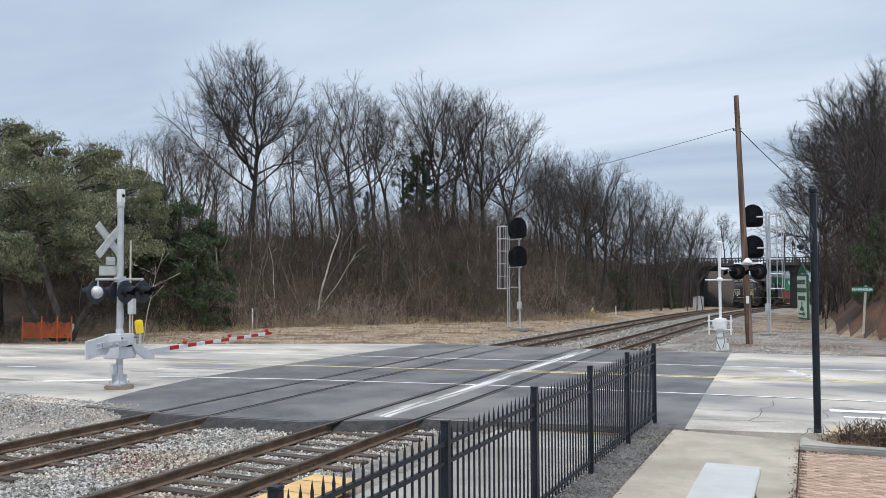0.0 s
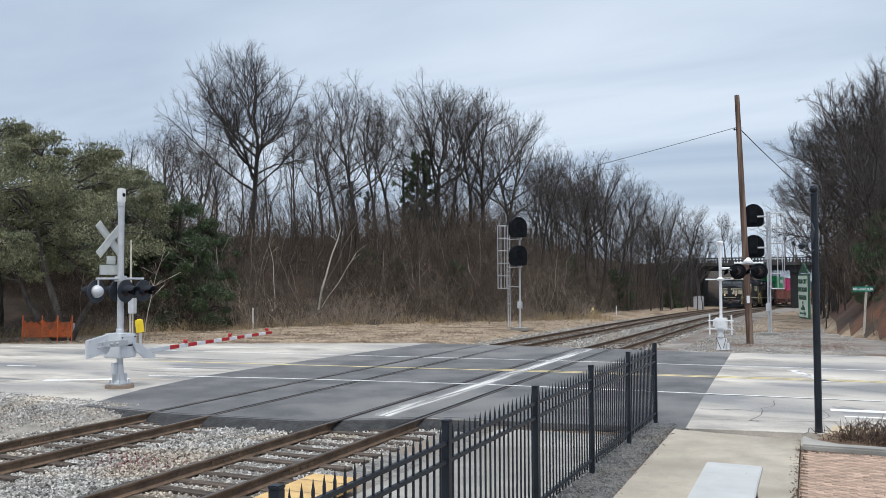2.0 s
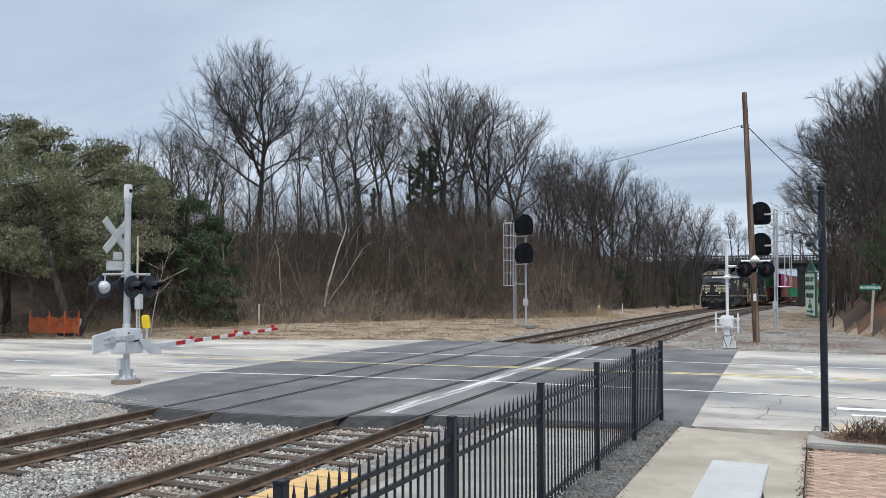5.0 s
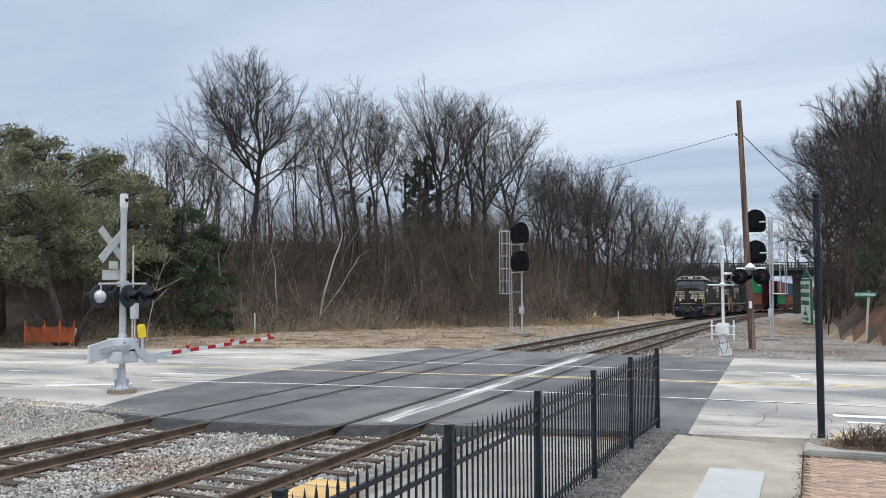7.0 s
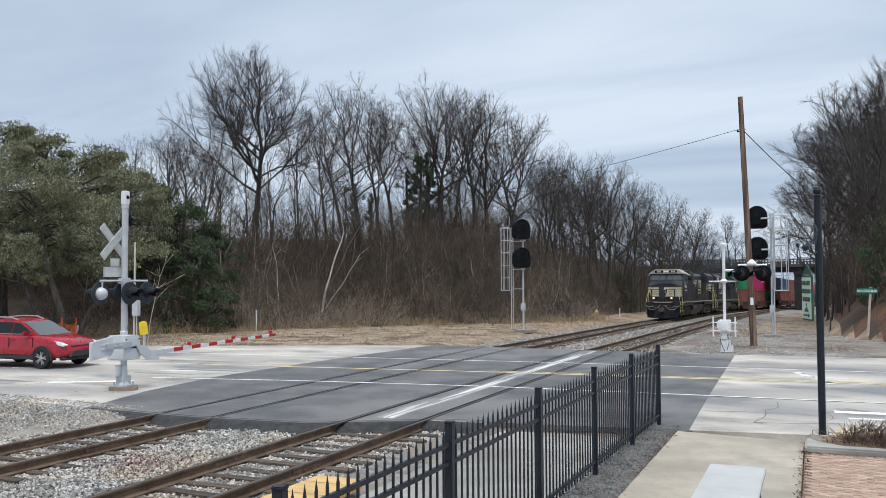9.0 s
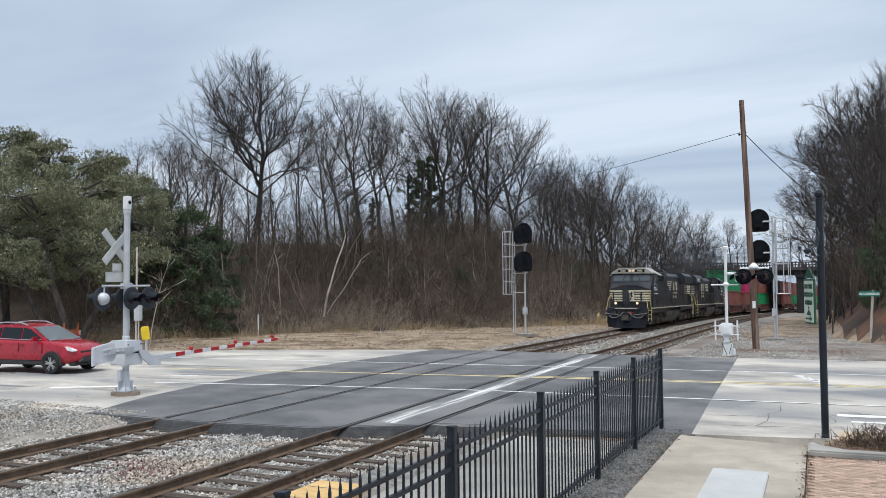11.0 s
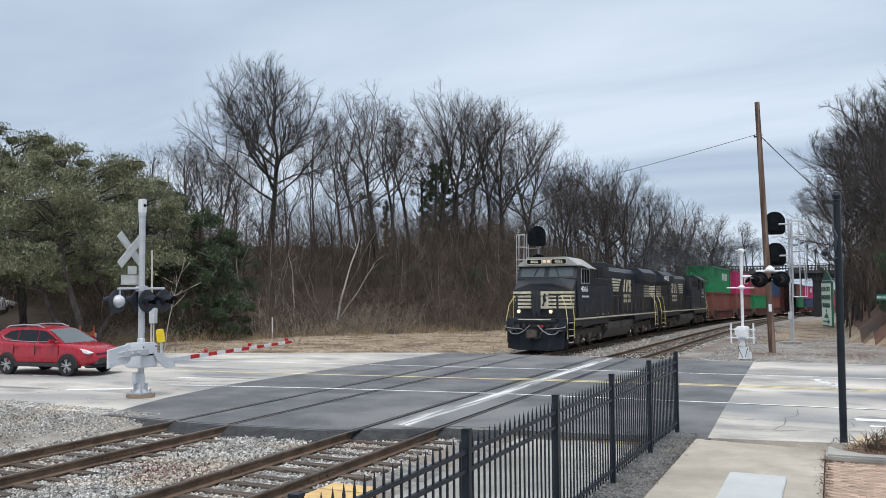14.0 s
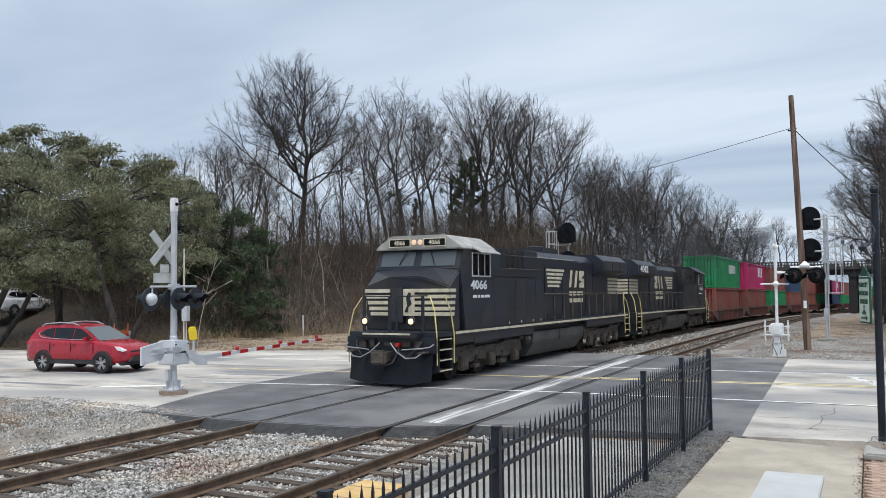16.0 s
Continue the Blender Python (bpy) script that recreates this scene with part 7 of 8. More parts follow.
    prism(bm, [(-1.54, 4.05), (1.54, 4.05), (1.50, 4.14), (0.95, 4.50), (-0.95, 4.50), (-1.50, 4.14)], "y", 3.12, 5.7, 0.03)
    part("roof", bm, M["cab_roof"], cab, "dusty pale cab roof")
    for s in (-1, 1):
        m = Matrix.Translation((s * 0.72, 3.172, 3.76)) @ pose(0, 0, 0, -21.3, 0, 0)
        bm = B()
        box(bm, -0.60, -0.012, -0.255, 0.60, 0.012, 0.255, 0.01, m=m)
        part("windscreen", bm, M["cab_glass"], cab, "windscreen with grey reflection put into its colour")
        bm = B()
        pipe(bm, [(s * 0.4, 3.2, 4.05), (s * 0.55, 3.12, 3.75), (s * 0.62, 3.06, 3.58)], 0.014)
        part("wiper", bm, M["black"], cab)
        m = Matrix.Translation((s * 0.62, 3.11, 4.27))
        bm = B()
        box(bm, -0.37, -0.03, -0.11, 0.37, 0.03, 0.11, 0.02, m=m)
        nb = part("number_board", bm, M["black"], cab, "black number board with pale digits")
        bm = B()
        for z in (-0.12, 0.12):
            box(bm, -0.385, -0.036, z - 0.014, 0.385, -0.02, z + 0.014, m=m)
        for x in (-0.38, 0.38):
            box(bm, x - 0.014, -0.036, -0.12, x + 0.014, -0.02, 0.12, m=m)
        part("board_frame", bm, M["cream"], nb)
        words("digits", number, 0.20, M["cream"], Matrix.Translation((s * 0.62, 3.075, 4.265)) @ pose(0, 0, 0, 90), nb)
        bm = B()
        lathe(bm, [(0.085, 3.10), (0.085, 3.08), (0.06, 3.07)], 12, centre=(s * 0.11, 0, 4.28), axis="y")
        part("headlight", bm, M["dim_light"], cab, "small warm headlight lens")
        # side windows
        for a, b in ((3.95, 4.32), (4.38, 4.80), (4.86, 5.22)):
            bm = B()
            box(bm, min(s * 1.495, s * 1.506), a, 3.26, max(s * 1.495, s * 1.506), b, 3.92, 0.004)
            part("side_window", bm, M["glass"], cab)
        bm = B()
        for y in (3.92, 4.35, 4.83, 5.25):
            box(bm, min(s * 1.495, s * 1.515), y - 0.03, 3.2, max(s * 1.495, s * 1.515), y + 0.03, 3.97)
        for z in (3.22, 3.95):
            box(bm, min(s * 1.495, s * 1.512), 3.9, z - 0.02, max(s * 1.495, s * 1.512), 5.27, z + 0.02)
        part("window_frame", bm, M["galv"], cab)
        bm = B()
        prism(bm, [(s * 1.5, 4.10), (s * 1.86, 3.93), (s * 1.86, 3.96), (s * 1.5, 4.14)], "y", 3.9, 5.35)
        part("sunshade", bm, M["cab_roof"], cab, "pale sunshade over the side window")
        words("road_number", number, 0.40, M["white"], Matrix.Translation((s * 1.508, 4.4, 2.93)) @ pose(0, 0, 0, 90, 0, 90 * s) @ Matrix.Diagonal((1.5, 1, 1, 1)), cab)
        bm = B()
        bars(bm, s * 1.503, ((3.95, 4.25), (4.32, 4.45), (4.52, 4.75), (4.8, 5.2)), 2.58, 0.09, s * 0.005)
        part("lettering", bm, M["white"], cab)
        bm = B()
        box(bm, min(s * 1.50, s * 1.51), 4.6, 1.75, max(s * 1.50, s * 1.51), 5.1, 2.1)
        part("vent", bm, M["trim"], cab)
    # equipment cabinet behind the cab, full width below, set in above
    bm = B()
    box(bm, -1.48, 4.74, 1.56, 1.48, 9.3, 3.20, 0.03)
    box(bm, -1.30, 4.8, 3.20, 1.30, 9.2, 4.22, 0.04)
    cabn = part("cabinet", bm, k, g, "full-width black equipment cabinet")
    for s in (-1, 1):
        for a, b in ((5.8, 6.7), (6.8, 7.7)):
            bm = B()
            for i in range(6):
                z = 3.62 + 0.09 * i
                box(bm, min(s * 1.30, s * 1.34), a, z, max(s * 1.30, s * 1.34), b, z + 0.04)
            for y in (a, (a + b) / 2, b):
                box(bm, min(s * 1.30, s * 1.35), y - 0.015, 3.55, max(s * 1.30, s * 1.35), y + 0.015, 4.2)
            part("grille", bm, M["trim"], cabn)
        bm = B()
        pipe(bm, [(s * 1.42, 5.7, 3.98), (s * 1.42, 9.2, 3.98)], 0.018)
        pipe(bm, [(s * 1.44, 5.7, 3.52), (s * 1.44, 9.2, 3.52)], 0.018)
        part("grab_rail", bm, M["truck"], cabn)
        bm = B()
        box(bm, min(s * 1.481, s * 1.487), 5.7, 2.12, max(s * 1.481, s * 1.487), 9.2, 2.14)
        for q in (6.6, 7.6, 8.5):
            box(bm, min(s * 1.481, s * 1.487), q - 0.006, 1.6, max(s * 1.481, s * 1.487), q + 0.006, 3.15)
        part("door_seam", bm, M["trim"], cabn)
        bm = B()
        for q in (6.0, 7.1, 8.2, 9.0):
            box(bm, min(s * 1.484, s * 1.494), q - 0.03, 1.62, max(s * 1.484, s * 1.494), q + 0.03, 1.7)
        part("latch", bm, M["cream"], cabn)
    # engine hood
    bm = B()
    prism(bm, [(-1.02, 1.56), (1.02, 1.56), (1.02, 4.02), (0.78, 4.30), (-0.78, 4.30), (-1.02, 4.02)], "y", 9.3, 17.0, 0.03)
    hood = part("engine_hood", bm, k, g, "long black engine hood")
    bm = B()
    box(bm, -0.55, 11.6, 4.30, 0.55, 13.6, 4.55, 0.05)
    lathe(bm, [(0.3, 4.3), (0.32, 4.6), (0.26, 4.62)], 12, centre=(0, 12.4, 0))
    part("exhaust_stack", bm, k, hood)
    for s in (-1, 1):
        for i in range(7):
            bm = B()
            y = 9.6 + 1.04 * i
            box(bm, min(s * 1.02, s * 1.04), y, 1.75, max(s * 1.02, s * 1.04), y + 0.92, 3.7, 0.01)
            d = part("hood_door", bm, k, hood)
            bm = B()
            box(bm, min(s * 1.04, s * 1.06), y + 0.8, 2.5, max(s * 1.04, s * 1.06), y + 0.84, 2.75)
            part("handle", bm, M["truck"], d)
        # pale stripe panel and plain emblem block, lettering as bars
        bm = B()
        x0, x1 = min(s * 1.041, s * 1.052), max(s * 1.041, s * 1.052)
        for i in range(5):
            z = 3.58 - 0.16 * i
            box(bm, x0, 10.8 + 0.04 * i, z - 0.05, x1, 12.95 - 0.16 * i, z + 0.05)
        part("hood_stripe", bm, M["cream"], hood, "cream stripe block on the hood")
        bm = B()
        for q in (13.55, 14.25):
            prism(bm, [(q, 2.88), (q + 0.26, 2.88), (q + 0.5, 3.62), (q + 0.24, 3.62)], "x", x0, x1)
        prism(bm, [(14.95, 2.88), (15.6, 2.88), (15.6, 3.25), (15.25, 3.3), (15.6, 3.45), (15.6, 3.62), (14.95, 3.62), (14.95, 3.2), (15.3, 3.15), (14.95, 3.05)], "x", x0, x1)
        part("emblem_block", bm, M["cream"], hood, "pale slanted emblem block")
        bm = B()
        bars(bm, s * 1.041, ((13.6, 13.9), (14.0, 14.45), (14.55, 14.95), (15.05, 15.4)), 2.62, 0.18, s * 0.008)
        bars(bm, s * 1.041, ((13.6, 13.95), (14.05, 14.55), (14.65, 15.4)), 2.32, 0.18, s * 0.008)
        part("lettering", bm, M["cream"], hood)
        bm = B()
        box(bm, min(s * 0.80, s * 1.02), 9.6, 4.03, max(s * 0.80, s * 1.035), 14.2, 4.08)
        part("hood_rail", bm, M["cab_roof"], hood)
    # radiator section with wide wings
    bm = B()
    prism(bm, [(-1.02, 1.56), (1.02, 1.56), (1.02, 3.45), (1.52, 3.62), (1.52, 4.12), (1.15, 4.42), (-1.15, 4.42), (-1.52, 4.12), (-1.52, 3.62), (-1.02, 3.45)], "y", 17.0, 21.2, 0.03)
    rad = part("radiator_section", bm, k, g, "flared black radiator section")
    for s in (-1, 1):
        for i in range(3):
            bm = B()
            y = 17.3 + 1.25 * i
            box(bm, min(s * 1.52, s * 1.535), y, 3.68, max(s * 1.52, s * 1.535), y + 1.1, 4.1, 0.01)
            gr = part("grille", bm, M["trim"], rad)
        bm = B()
        for i in range(5):
            z = 3.30 - 0.17 * i
            box(bm, min(s * 1.02, s * 1.032), 19.4, z - 0.055, max(s * 1.02, s * 1.032), 21.15, z + 0.055)
        part("rear_stripe", bm, M["cream"], rad, "cream stripes at the rear of the hood")
        if number == "4062":
            words("rear_number", number, 0.50, M["white"], Matrix.Translation((s * 1.542, 19.9, 3.9)) @ pose(0, 0, 0, 90, 0, 90 * s) @ Matrix.Diagonal((1.7, 1, 1, 1)), rad)
    bm = B()
    for i in range(5):
        z = 3.30 - 0.17 * i
        box(bm, -0.95, 21.2, z - 0.055, 0.95, 21.215, z + 0.055)
    part("end_stripe", bm, M["cream"], rad)
    bm = B()
    box(bm, -1.5, 21.4, 0.95, 1.5, 21.6, 1.42, 0.02)
    box(bm, -0.14, 21.5, 0.72, 0.14, 22.32, 1.0, 0.03)
    part("rear_pilot", bm, k, g)
    # handrails along the walkway
    for s in (-1, 1):
        bm = B()
        pipe(bm, [(s * 1.46, 9.4, 2.62), (s * 1.46, 20.6, 2.62)], 0.022, 6)
        rail = part("handrail", bm, M["truck"], g)
        for i in range(11):
            bm = B()
            y = 9.5 + 1.1 * i
            cyl(bm, (s * 1.46, y, 1.5), (s * 1.46, y, 2.62), 0.022, n=6)
            part("stanchion", bm, M["truck"], rail)
        for y0, d in ((0.85, 1), (21.5, -1)):
            bm = B()
            pipe(bm, [(s * 1.5, y0 - d * 0.12, 0.62), (s * 1.5, y0 - d * 0.14, 1.5), (s * 1.38, y0 - d * 0.05, 2.2), (s * 1.15, y0 + d * 0.1, 2.62)], 0.02, 6)
            part("front_grab", bm, M["yellow"], rail, "yellow step handrail")
            bm = B()
            pipe(bm, [(s * 1.53, y0 + d * 0.88, 0.62), (s * 1.53, y0 + d * 0.88, 1.5), (s * 1.46, y0 + d * 0.80, 2.2), (s * 1.40, y0 + d * 0.55, 2.62)], 0.02, 6)
            part("rear_grab", bm, M["yellow"], rail, "yellow step handrail")
    bm = B()
    pipe(bm, [(-1.15, 0.8, 2.62), (-0.1, 0.8, 2.6)], 0.022)
    pipe(bm, [(0.1, 0.8, 2.6), (1.15, 0.8, 2.62)], 0.022)
    for x in (-1.0, -0.12, 0.12, 1.0):
        box(bm, x - 0.05, 0.78, 1.56, x + 0.05, 0.81, 2.62)
    part("front_railing", bm, k, g)
    # fuel tank
    bm = B()
    prism(bm, [(-1.42, 1.22), (-1.42, 0.85), (-1.05, 0.30), (1.05, 0.30), (1.42, 0.85), (1.42, 1.22)], "y", 8.35, 14.3, 0.04)
    tank = part("fuel_tank", bm, M["tank"], g, "dusty dark grey fuel tank")
    bm = B()
    for s in (-1, 1):
        box(bm, s * 1.43 - 0.02, 11.2, 0.8, s * 1.43 + 0.02, 11.3, 1.2)
        lathe(bm, [(0.05, -0.05), (0.14, 0.0), (0.2, 0.12), (0.16, 0.25), (0.05, 0.3)], 10, centre=(s * 1.3, 7.95, 0.85))
    part("tank_fitting", bm, M["truck"], tank)
    g.scale = (1, 1.03, 1)
    build_truck(g, 4.85, wheels)
    build_truck(g, 17.6, wheels)
    return g


def container_mesh(material, L, W=2.44, H=2.62):
    """A corrugated steel box with corner posts, standing on z = 0, centred."""
    bm = B()
    n = 34
    pts = []
    for s, order in ((1, range(n)), (-1, range(n - 1, -1, -1))):
        for i in order:
            y0 = -L / 2 + 0.15 + (L - 0.3) * i / n
            w = (L - 0.3) / n
            q = [(s * (W / 2 - 0.035), y0), (s * (W / 2 - 0.035), y0 + w * 0.35), (s * (W / 2), y0 + w * 0.5), (s * (W / 2), y0 + w * 0.85)]
            pts += q if s > 0 else q[::-1]
    prism(bm, pts, "z", 0.14, H - 0.1)
    for x in (-1, 1):
        for y in (-1, 1):
            box(bm, x * W / 2 - 0.08, y * L / 2 - 0.08, 0, x * W / 2 + 0.08 - 0.14 * (x > 0) * 0, y * L / 2 + 0.08, H)
        box(bm, x * W / 2 - 0.06, -L / 2, 0.02, x * W / 2 + 0.05, L / 2, 0.17)
        box(bm, x * W / 2 - 0.06, -L / 2, H - 0.12, x * W / 2 + 0.05, L / 2, H)
    for y in (-1, 1):
        for i in range(9):
            x = -1.05 + 0.26 * i
            box(bm, x - 0.07, y * (L / 2 - 0.02) - 0.03, 0.15, x + 0.07, y * (L / 2 - 0.02) + 0.03, H - 0.1)
        box(bm, -W / 2, y * L / 2 - 0.05, 0.02, W / 2, y * L / 2 + 0.05, 0.17)
        box(bm, -W / 2, y * L / 2 - 0.05, H - 0.12, W / 2, y * L / 2 + 0.05, H)
    box(bm, -W / 2 + 0.03, -L / 2 + 0.05, H - 0.06, W / 2 - 0.03, L / 2 - 0.05, H - 0.02)
    return mesh_of(bm, "container", material)


WELL = 16.9


def build_well_car():
    g = empty("well_car", label="brown ribbed well car under stacked containers", category="freight car", group="well cars")
    bm = B()
    for s in (-1, 1):
        box(bm, s * 1.42 - 0.05, 2.0, 0.42, s * 1.42 + 0.05, WELL - 2.0, 1.22)
        box(bm, s * 1.46 - 0.08, 1.9, 1.14, s * 1.46 + 0.08, WELL - 1.9, 1.30, 0.02)
        box(bm, s * 1.42 - 0.09, 2.0, 0.34, s * 1.42 + 0.07, WELL - 2.0, 0.46, 0.02)
    box(bm, -1.4, 2.0, 0.34, 1.4, WELL - 2.0, 0.40)
    well = part("well", bm, M["well"], g)
    bm = B()
    for s in (-1, 1):
        for i in range(19):
            y = 2.4 + (WELL - 4.8) * i / 18
            box(bm, s * 1.48 - 0.05, y - 0.04, 0.44, s * 1.48 + 0.05, y + 0.04, 1.16)
    tagged(part("rib", bm, M["well"], well), kind="stuff")
    for y0, y1 in ((0.05, 2.1), (WELL - 2.1, WELL - 0.05)):
        bm = B()
        box(bm, -1.3, y0, 0.95, 1.3, y1, 1.2, 0.03)
        for s in (-1, 1):
            prism(bm, [(y0 if y0 < 1 else y1, 0.95), (y0 if y0 < 1 else y1, 1.2), (y1 if y0 < 1 else y0, 1.3), (y1 if y0 < 1 else y0, 0.4)], "x", s * 1.4 - 0.05, s * 1.4 + 0.05)
            pipe(bm, [(s * 1.35, (y0 + y1) / 2, 1.2), (s * 1.35, (y0 + y1) / 2, 2.1), (s * 1.0, (y0 + y1) / 2, 2.1)], 0.02, 5)
        part("end_platform", bm, M["well"], g)
    bm = B()
    for s in (-1, 1):
        prism(bm, [(-1.25, 0.5), (-0.9, 0.72), (0.9, 0.72), (1.25, 0.5), (0.9, 0.35), (0.4, 0.28), (-0.4, 0.28), (-0.9, 0.35)], "x", s * 1.02 - 0.08, s * 1.02 + 0.08, 0.02)
        for q in (-0.88, 0.88):
            lathe(bm, [(0.2, s * 0.66), (0.46, s * 0.67), (0.44, s * 0.82), (0.2, s * 0.8)], 18, centre=(0, q, 0.45), axis="x")
    box(bm, -1, -0.3, 0.4, 1, 0.3, 0.95)
    part("truck", bm, M["truck"], g, m=pose(0, 0.0, 0))
    return g


BOXES = {k: container_mesh(M[k], 12.19) for k in ("green_box", "red_box", "pink_box", "blue_box")}
BOX_LABEL = {"green_box": "bright green corrugated shipping container on a well car", "red_box": "rust-red corrugated shipping container on a well car",
             "pink_box": "magenta corrugated shipping container on a well car", "blue_box": "dark blue corrugated shipping container on a well car"}
LOAD = [("green_box", "red_box"), ("pink_box", "red_box"), ("red_box", "green_box"), ("blue_box", "red_box"), ("red_box", "red_box"), ("red_box", "green_box"), ("pink_box", "blue_box"),
        ("red_box", "green_box"), ("green_box", "red_box"), ("red_box", "pink_box"), ("green_box", "red_box"), ("red_box", "green_box"), ("green_box", "blue_box"), ("red_box", "red_box")]


def build_train():
    wheels = []
    lead = build_loco("4066", wheels)
    split = len(wheels)
    second = build_loco("4062", wheels)
    second["label"] = "second black diesel locomotive running tail first behind the leader"
    # shade on this cab's roof and sunshades is painted with the body black
    for ob in second.children_recursive:
        if ob.name.split(".")[0] in ("roof", "sunshade"):
            ob.data.materials[0] = M["loco"]
            ob["label"] = "cab roof coloured black in place of shade" if ob.name.startswith("roof") else ""
    cars = []
    first = build_well_car()
    for i, (up, low) in enumerate(LOAD):
        car = first if i == 0 else copy_thing(first, Matrix())
        riders = []
        for k, z in ((low, 0.42), (up, 3.05)):
            c = new("shipping_container", BOXES[k])
            tagged(c, BOX_LABEL[k], "shipping container", "containers on the train")
            if k in ("green_box", "pink_box") and z > 1:
                bm = B()
                spans = ((0.6, 1.0), (1.22, 1.55), (1.8, 2.2), (2.42, 2.8), (3.0, 3.35), (3.6, 4.0)) if k == "green_box" else ((1.2, 1.95), (2.4, 3.05), (3.5, 4.1))
                for s in (-1, 1):
                    for a, b in spans:
                        box(bm, min(s * 1.222, s * 1.235), s * 0 + a, 1.3, max(s * 1.222, s * 1.235), b, 1.3 + (0.75 if k == "green_box" else 1.0))
                part("lettering", bm, M["white"], c, "white block lettering")
            riders.append((c, z))
        cars.append((car, riders))
    return lead, second, cars, wheels, split


TRAIN = build_train()


# ---- the red car ----
def build_car(paint, label, name="car"):
    """A compact sport utility car, 4.6 m long, nose towards +x, on z = 0."""
    c = empty(name, label=label, category="car")
    # lofted body: sections along x give half width and heights
    bm = B()
    side = [(-2.29, 0.56, 0.96, 0.72), (-2.22, 0.44, 1.10, 0.83), (-2.0, 0.37, 1.17, 0.89), (-1.4, 0.32, 1.17, 0.915), (-0.5, 0.30, 1.14, 0.92), (0.4, 0.30, 1.12, 0.92),
            (0.95, 0.30, 1.12, 0.915), (1.25, 0.31, 1.09, 0.905), (1.6, 0.33, 1.05, 0.89), (1.92, 0.36, 0.98, 0.84), (2.12, 0.40, 0.90, 0.76), (2.25, 0.45, 0.78, 0.64), (2.31, 0.50, 0.64, 0.52)]
    rings = []
    for x, lo, hi, w in side:
        mid = lo + (hi - lo) * 0.42
        half = [(w * 0.93, lo), (w * 0.985, lo + 0.1 * (hi - lo)), (w, mid), (w * 0.965, mid + 0.16 * (hi - lo)), (w * 0.975, hi - 0.16 * (hi - lo)), (w * 0.93, hi - 0.04), (w * 0.80, hi)]
        ring = [(-y, z) for y, z in half] + [(0, hi + 0.03)] + half[::-1]
        rings.append([bm.verts.new((x, y, z)) for y, z in ring])
    for p, q in zip(rings, rings[1:]):
        for i in range(len(p) - 1):
            bm.faces.new((p[i], p[i + 1], q[i + 1], q[i]))
        bm.faces.new((p[-1], p[0], q[0], q[-1]))
    bm.faces.new(rings[0])
    bm.faces.new(rings[-1][::-1])
    bmesh.ops.recalc_face_normals(bm, faces=bm.faces)
    part("body", bm, paint, c, smooth=True)
    # cabin
    bm = B()
    prof = [(-2.20, 1.06), (-2.06, 1.34), (-1.98, 1.52), (-1.70, 1.61), (-1.2, 1.655), (-0.7, 1.67), (-0.2, 1.65), (0.20, 1.59), (1.18, 1.07)]
    rows = []
    for x, z in prof:
        w = 0.80 - 0.18 * (z - 1.0) / 0.66
        rows.append([bm.verts.new(v) for v in ((x, -0.86, 0.96), (x, -w, z), (x, w, z), (x, 0.86, 0.96))])
    for p, q in zip(rows, rows[1:]):
        for i in range(3):
            bm.faces.new((p[i], p[i + 1], q[i + 1], q[i]))
    bm.faces.new(rows[0])
    bm.faces.new(rows[-1][::-1])
    bmesh.ops.recalc_face_normals(bm, faces=bm.faces)
    bmesh.ops.bevel(bm, geom=[e for e in bm.edges if all(v.co.z > 1.3 for v in e.verts)], offset=0.05, segments=2, affect="EDGES", clamp_overlap=True)
    cabin = part("cabin", bm, paint, c, smooth=False)

    def side_y(z):
        return 0.86 - 0.24 * (z - 0.96) / 0.70 + 0.006

    for s in (-1, 1):
        for pts in ([(-0.08, 1.17), (-0.08, 1.55), (0.22, 1.51), (0.80, 1.19)], [(-0.98, 1.20), (-0.98, 1.56), (-0.13, 1.55), (-0.13, 1.17)], [(-1.66, 1.33), (-1.42, 1.50), (-1.03, 1.555), (-1.03, 1.20)]):
            bm = B()
            a = [bm.verts.new((x, s * side_y(z), z)) for x, z in pts]
            b = [bm.verts.new((x, s * (side_y(z) + 0.008), z)) for x, z in pts]
            bm.faces.new(b)
            for i in range(4):
                bm.faces.new((a[i], a[(i + 1) % 4], b[(i + 1) % 4], b[i]))
            bmesh.ops.recalc_face_normals(bm, faces=bm.faces)
            part("side_window", bm, M["glass"], cabin)
        bm = B()
        pipe(bm, [(x, s * (side_y(z) + 0.008), z) for x, z in ((0.82, 1.165), (-0.1, 1.15), (-1.0, 1.175), (-1.45, 1.20), (-1.62, 1.25), (-1.74, 1.36), (-1.68, 1.41))], 0.013, 5)
        part("chrome_strip", bm, M["alloy"], cabin, "bright strip under the windows")
        bm = B()
        pipe(bm, [(-1.75, s * 0.57, 1.60), (-1.55, s * 0.58, 1.69), (-0.9, s * 0.59, 1.735), (-0.3, s * 0.58, 1.72), (0.0, s * 0.57, 1.63)], 0.026, 6)
        part("roof_rail", bm, M["alloy"], c, "silver roof rail")
        bm = B()
        box(bm, 0.60, s * 0.97 - 0.12, 1.12, 0.78, s * 0.97 + 0.12, 1.26, 0.04)
        part("mirror", bm, paint, c)
        bm = B()
        box(bm, -1.1, s * 0.915 - 0.02, 0.30, 1.05, s * 0.915 + 0.02, 0.46, 0.02)
        part("sill_trim", bm, M["trim"], c)
        for x in (-0.95, 0.05):
            bm = B()
            box(bm, x - 0.12, s * 0.915 - 0.02, 0.955, x + 0.12, s * 0.915 + 0.02, 0.995, 0.012)
            part("door_handle", bm, paint, c)
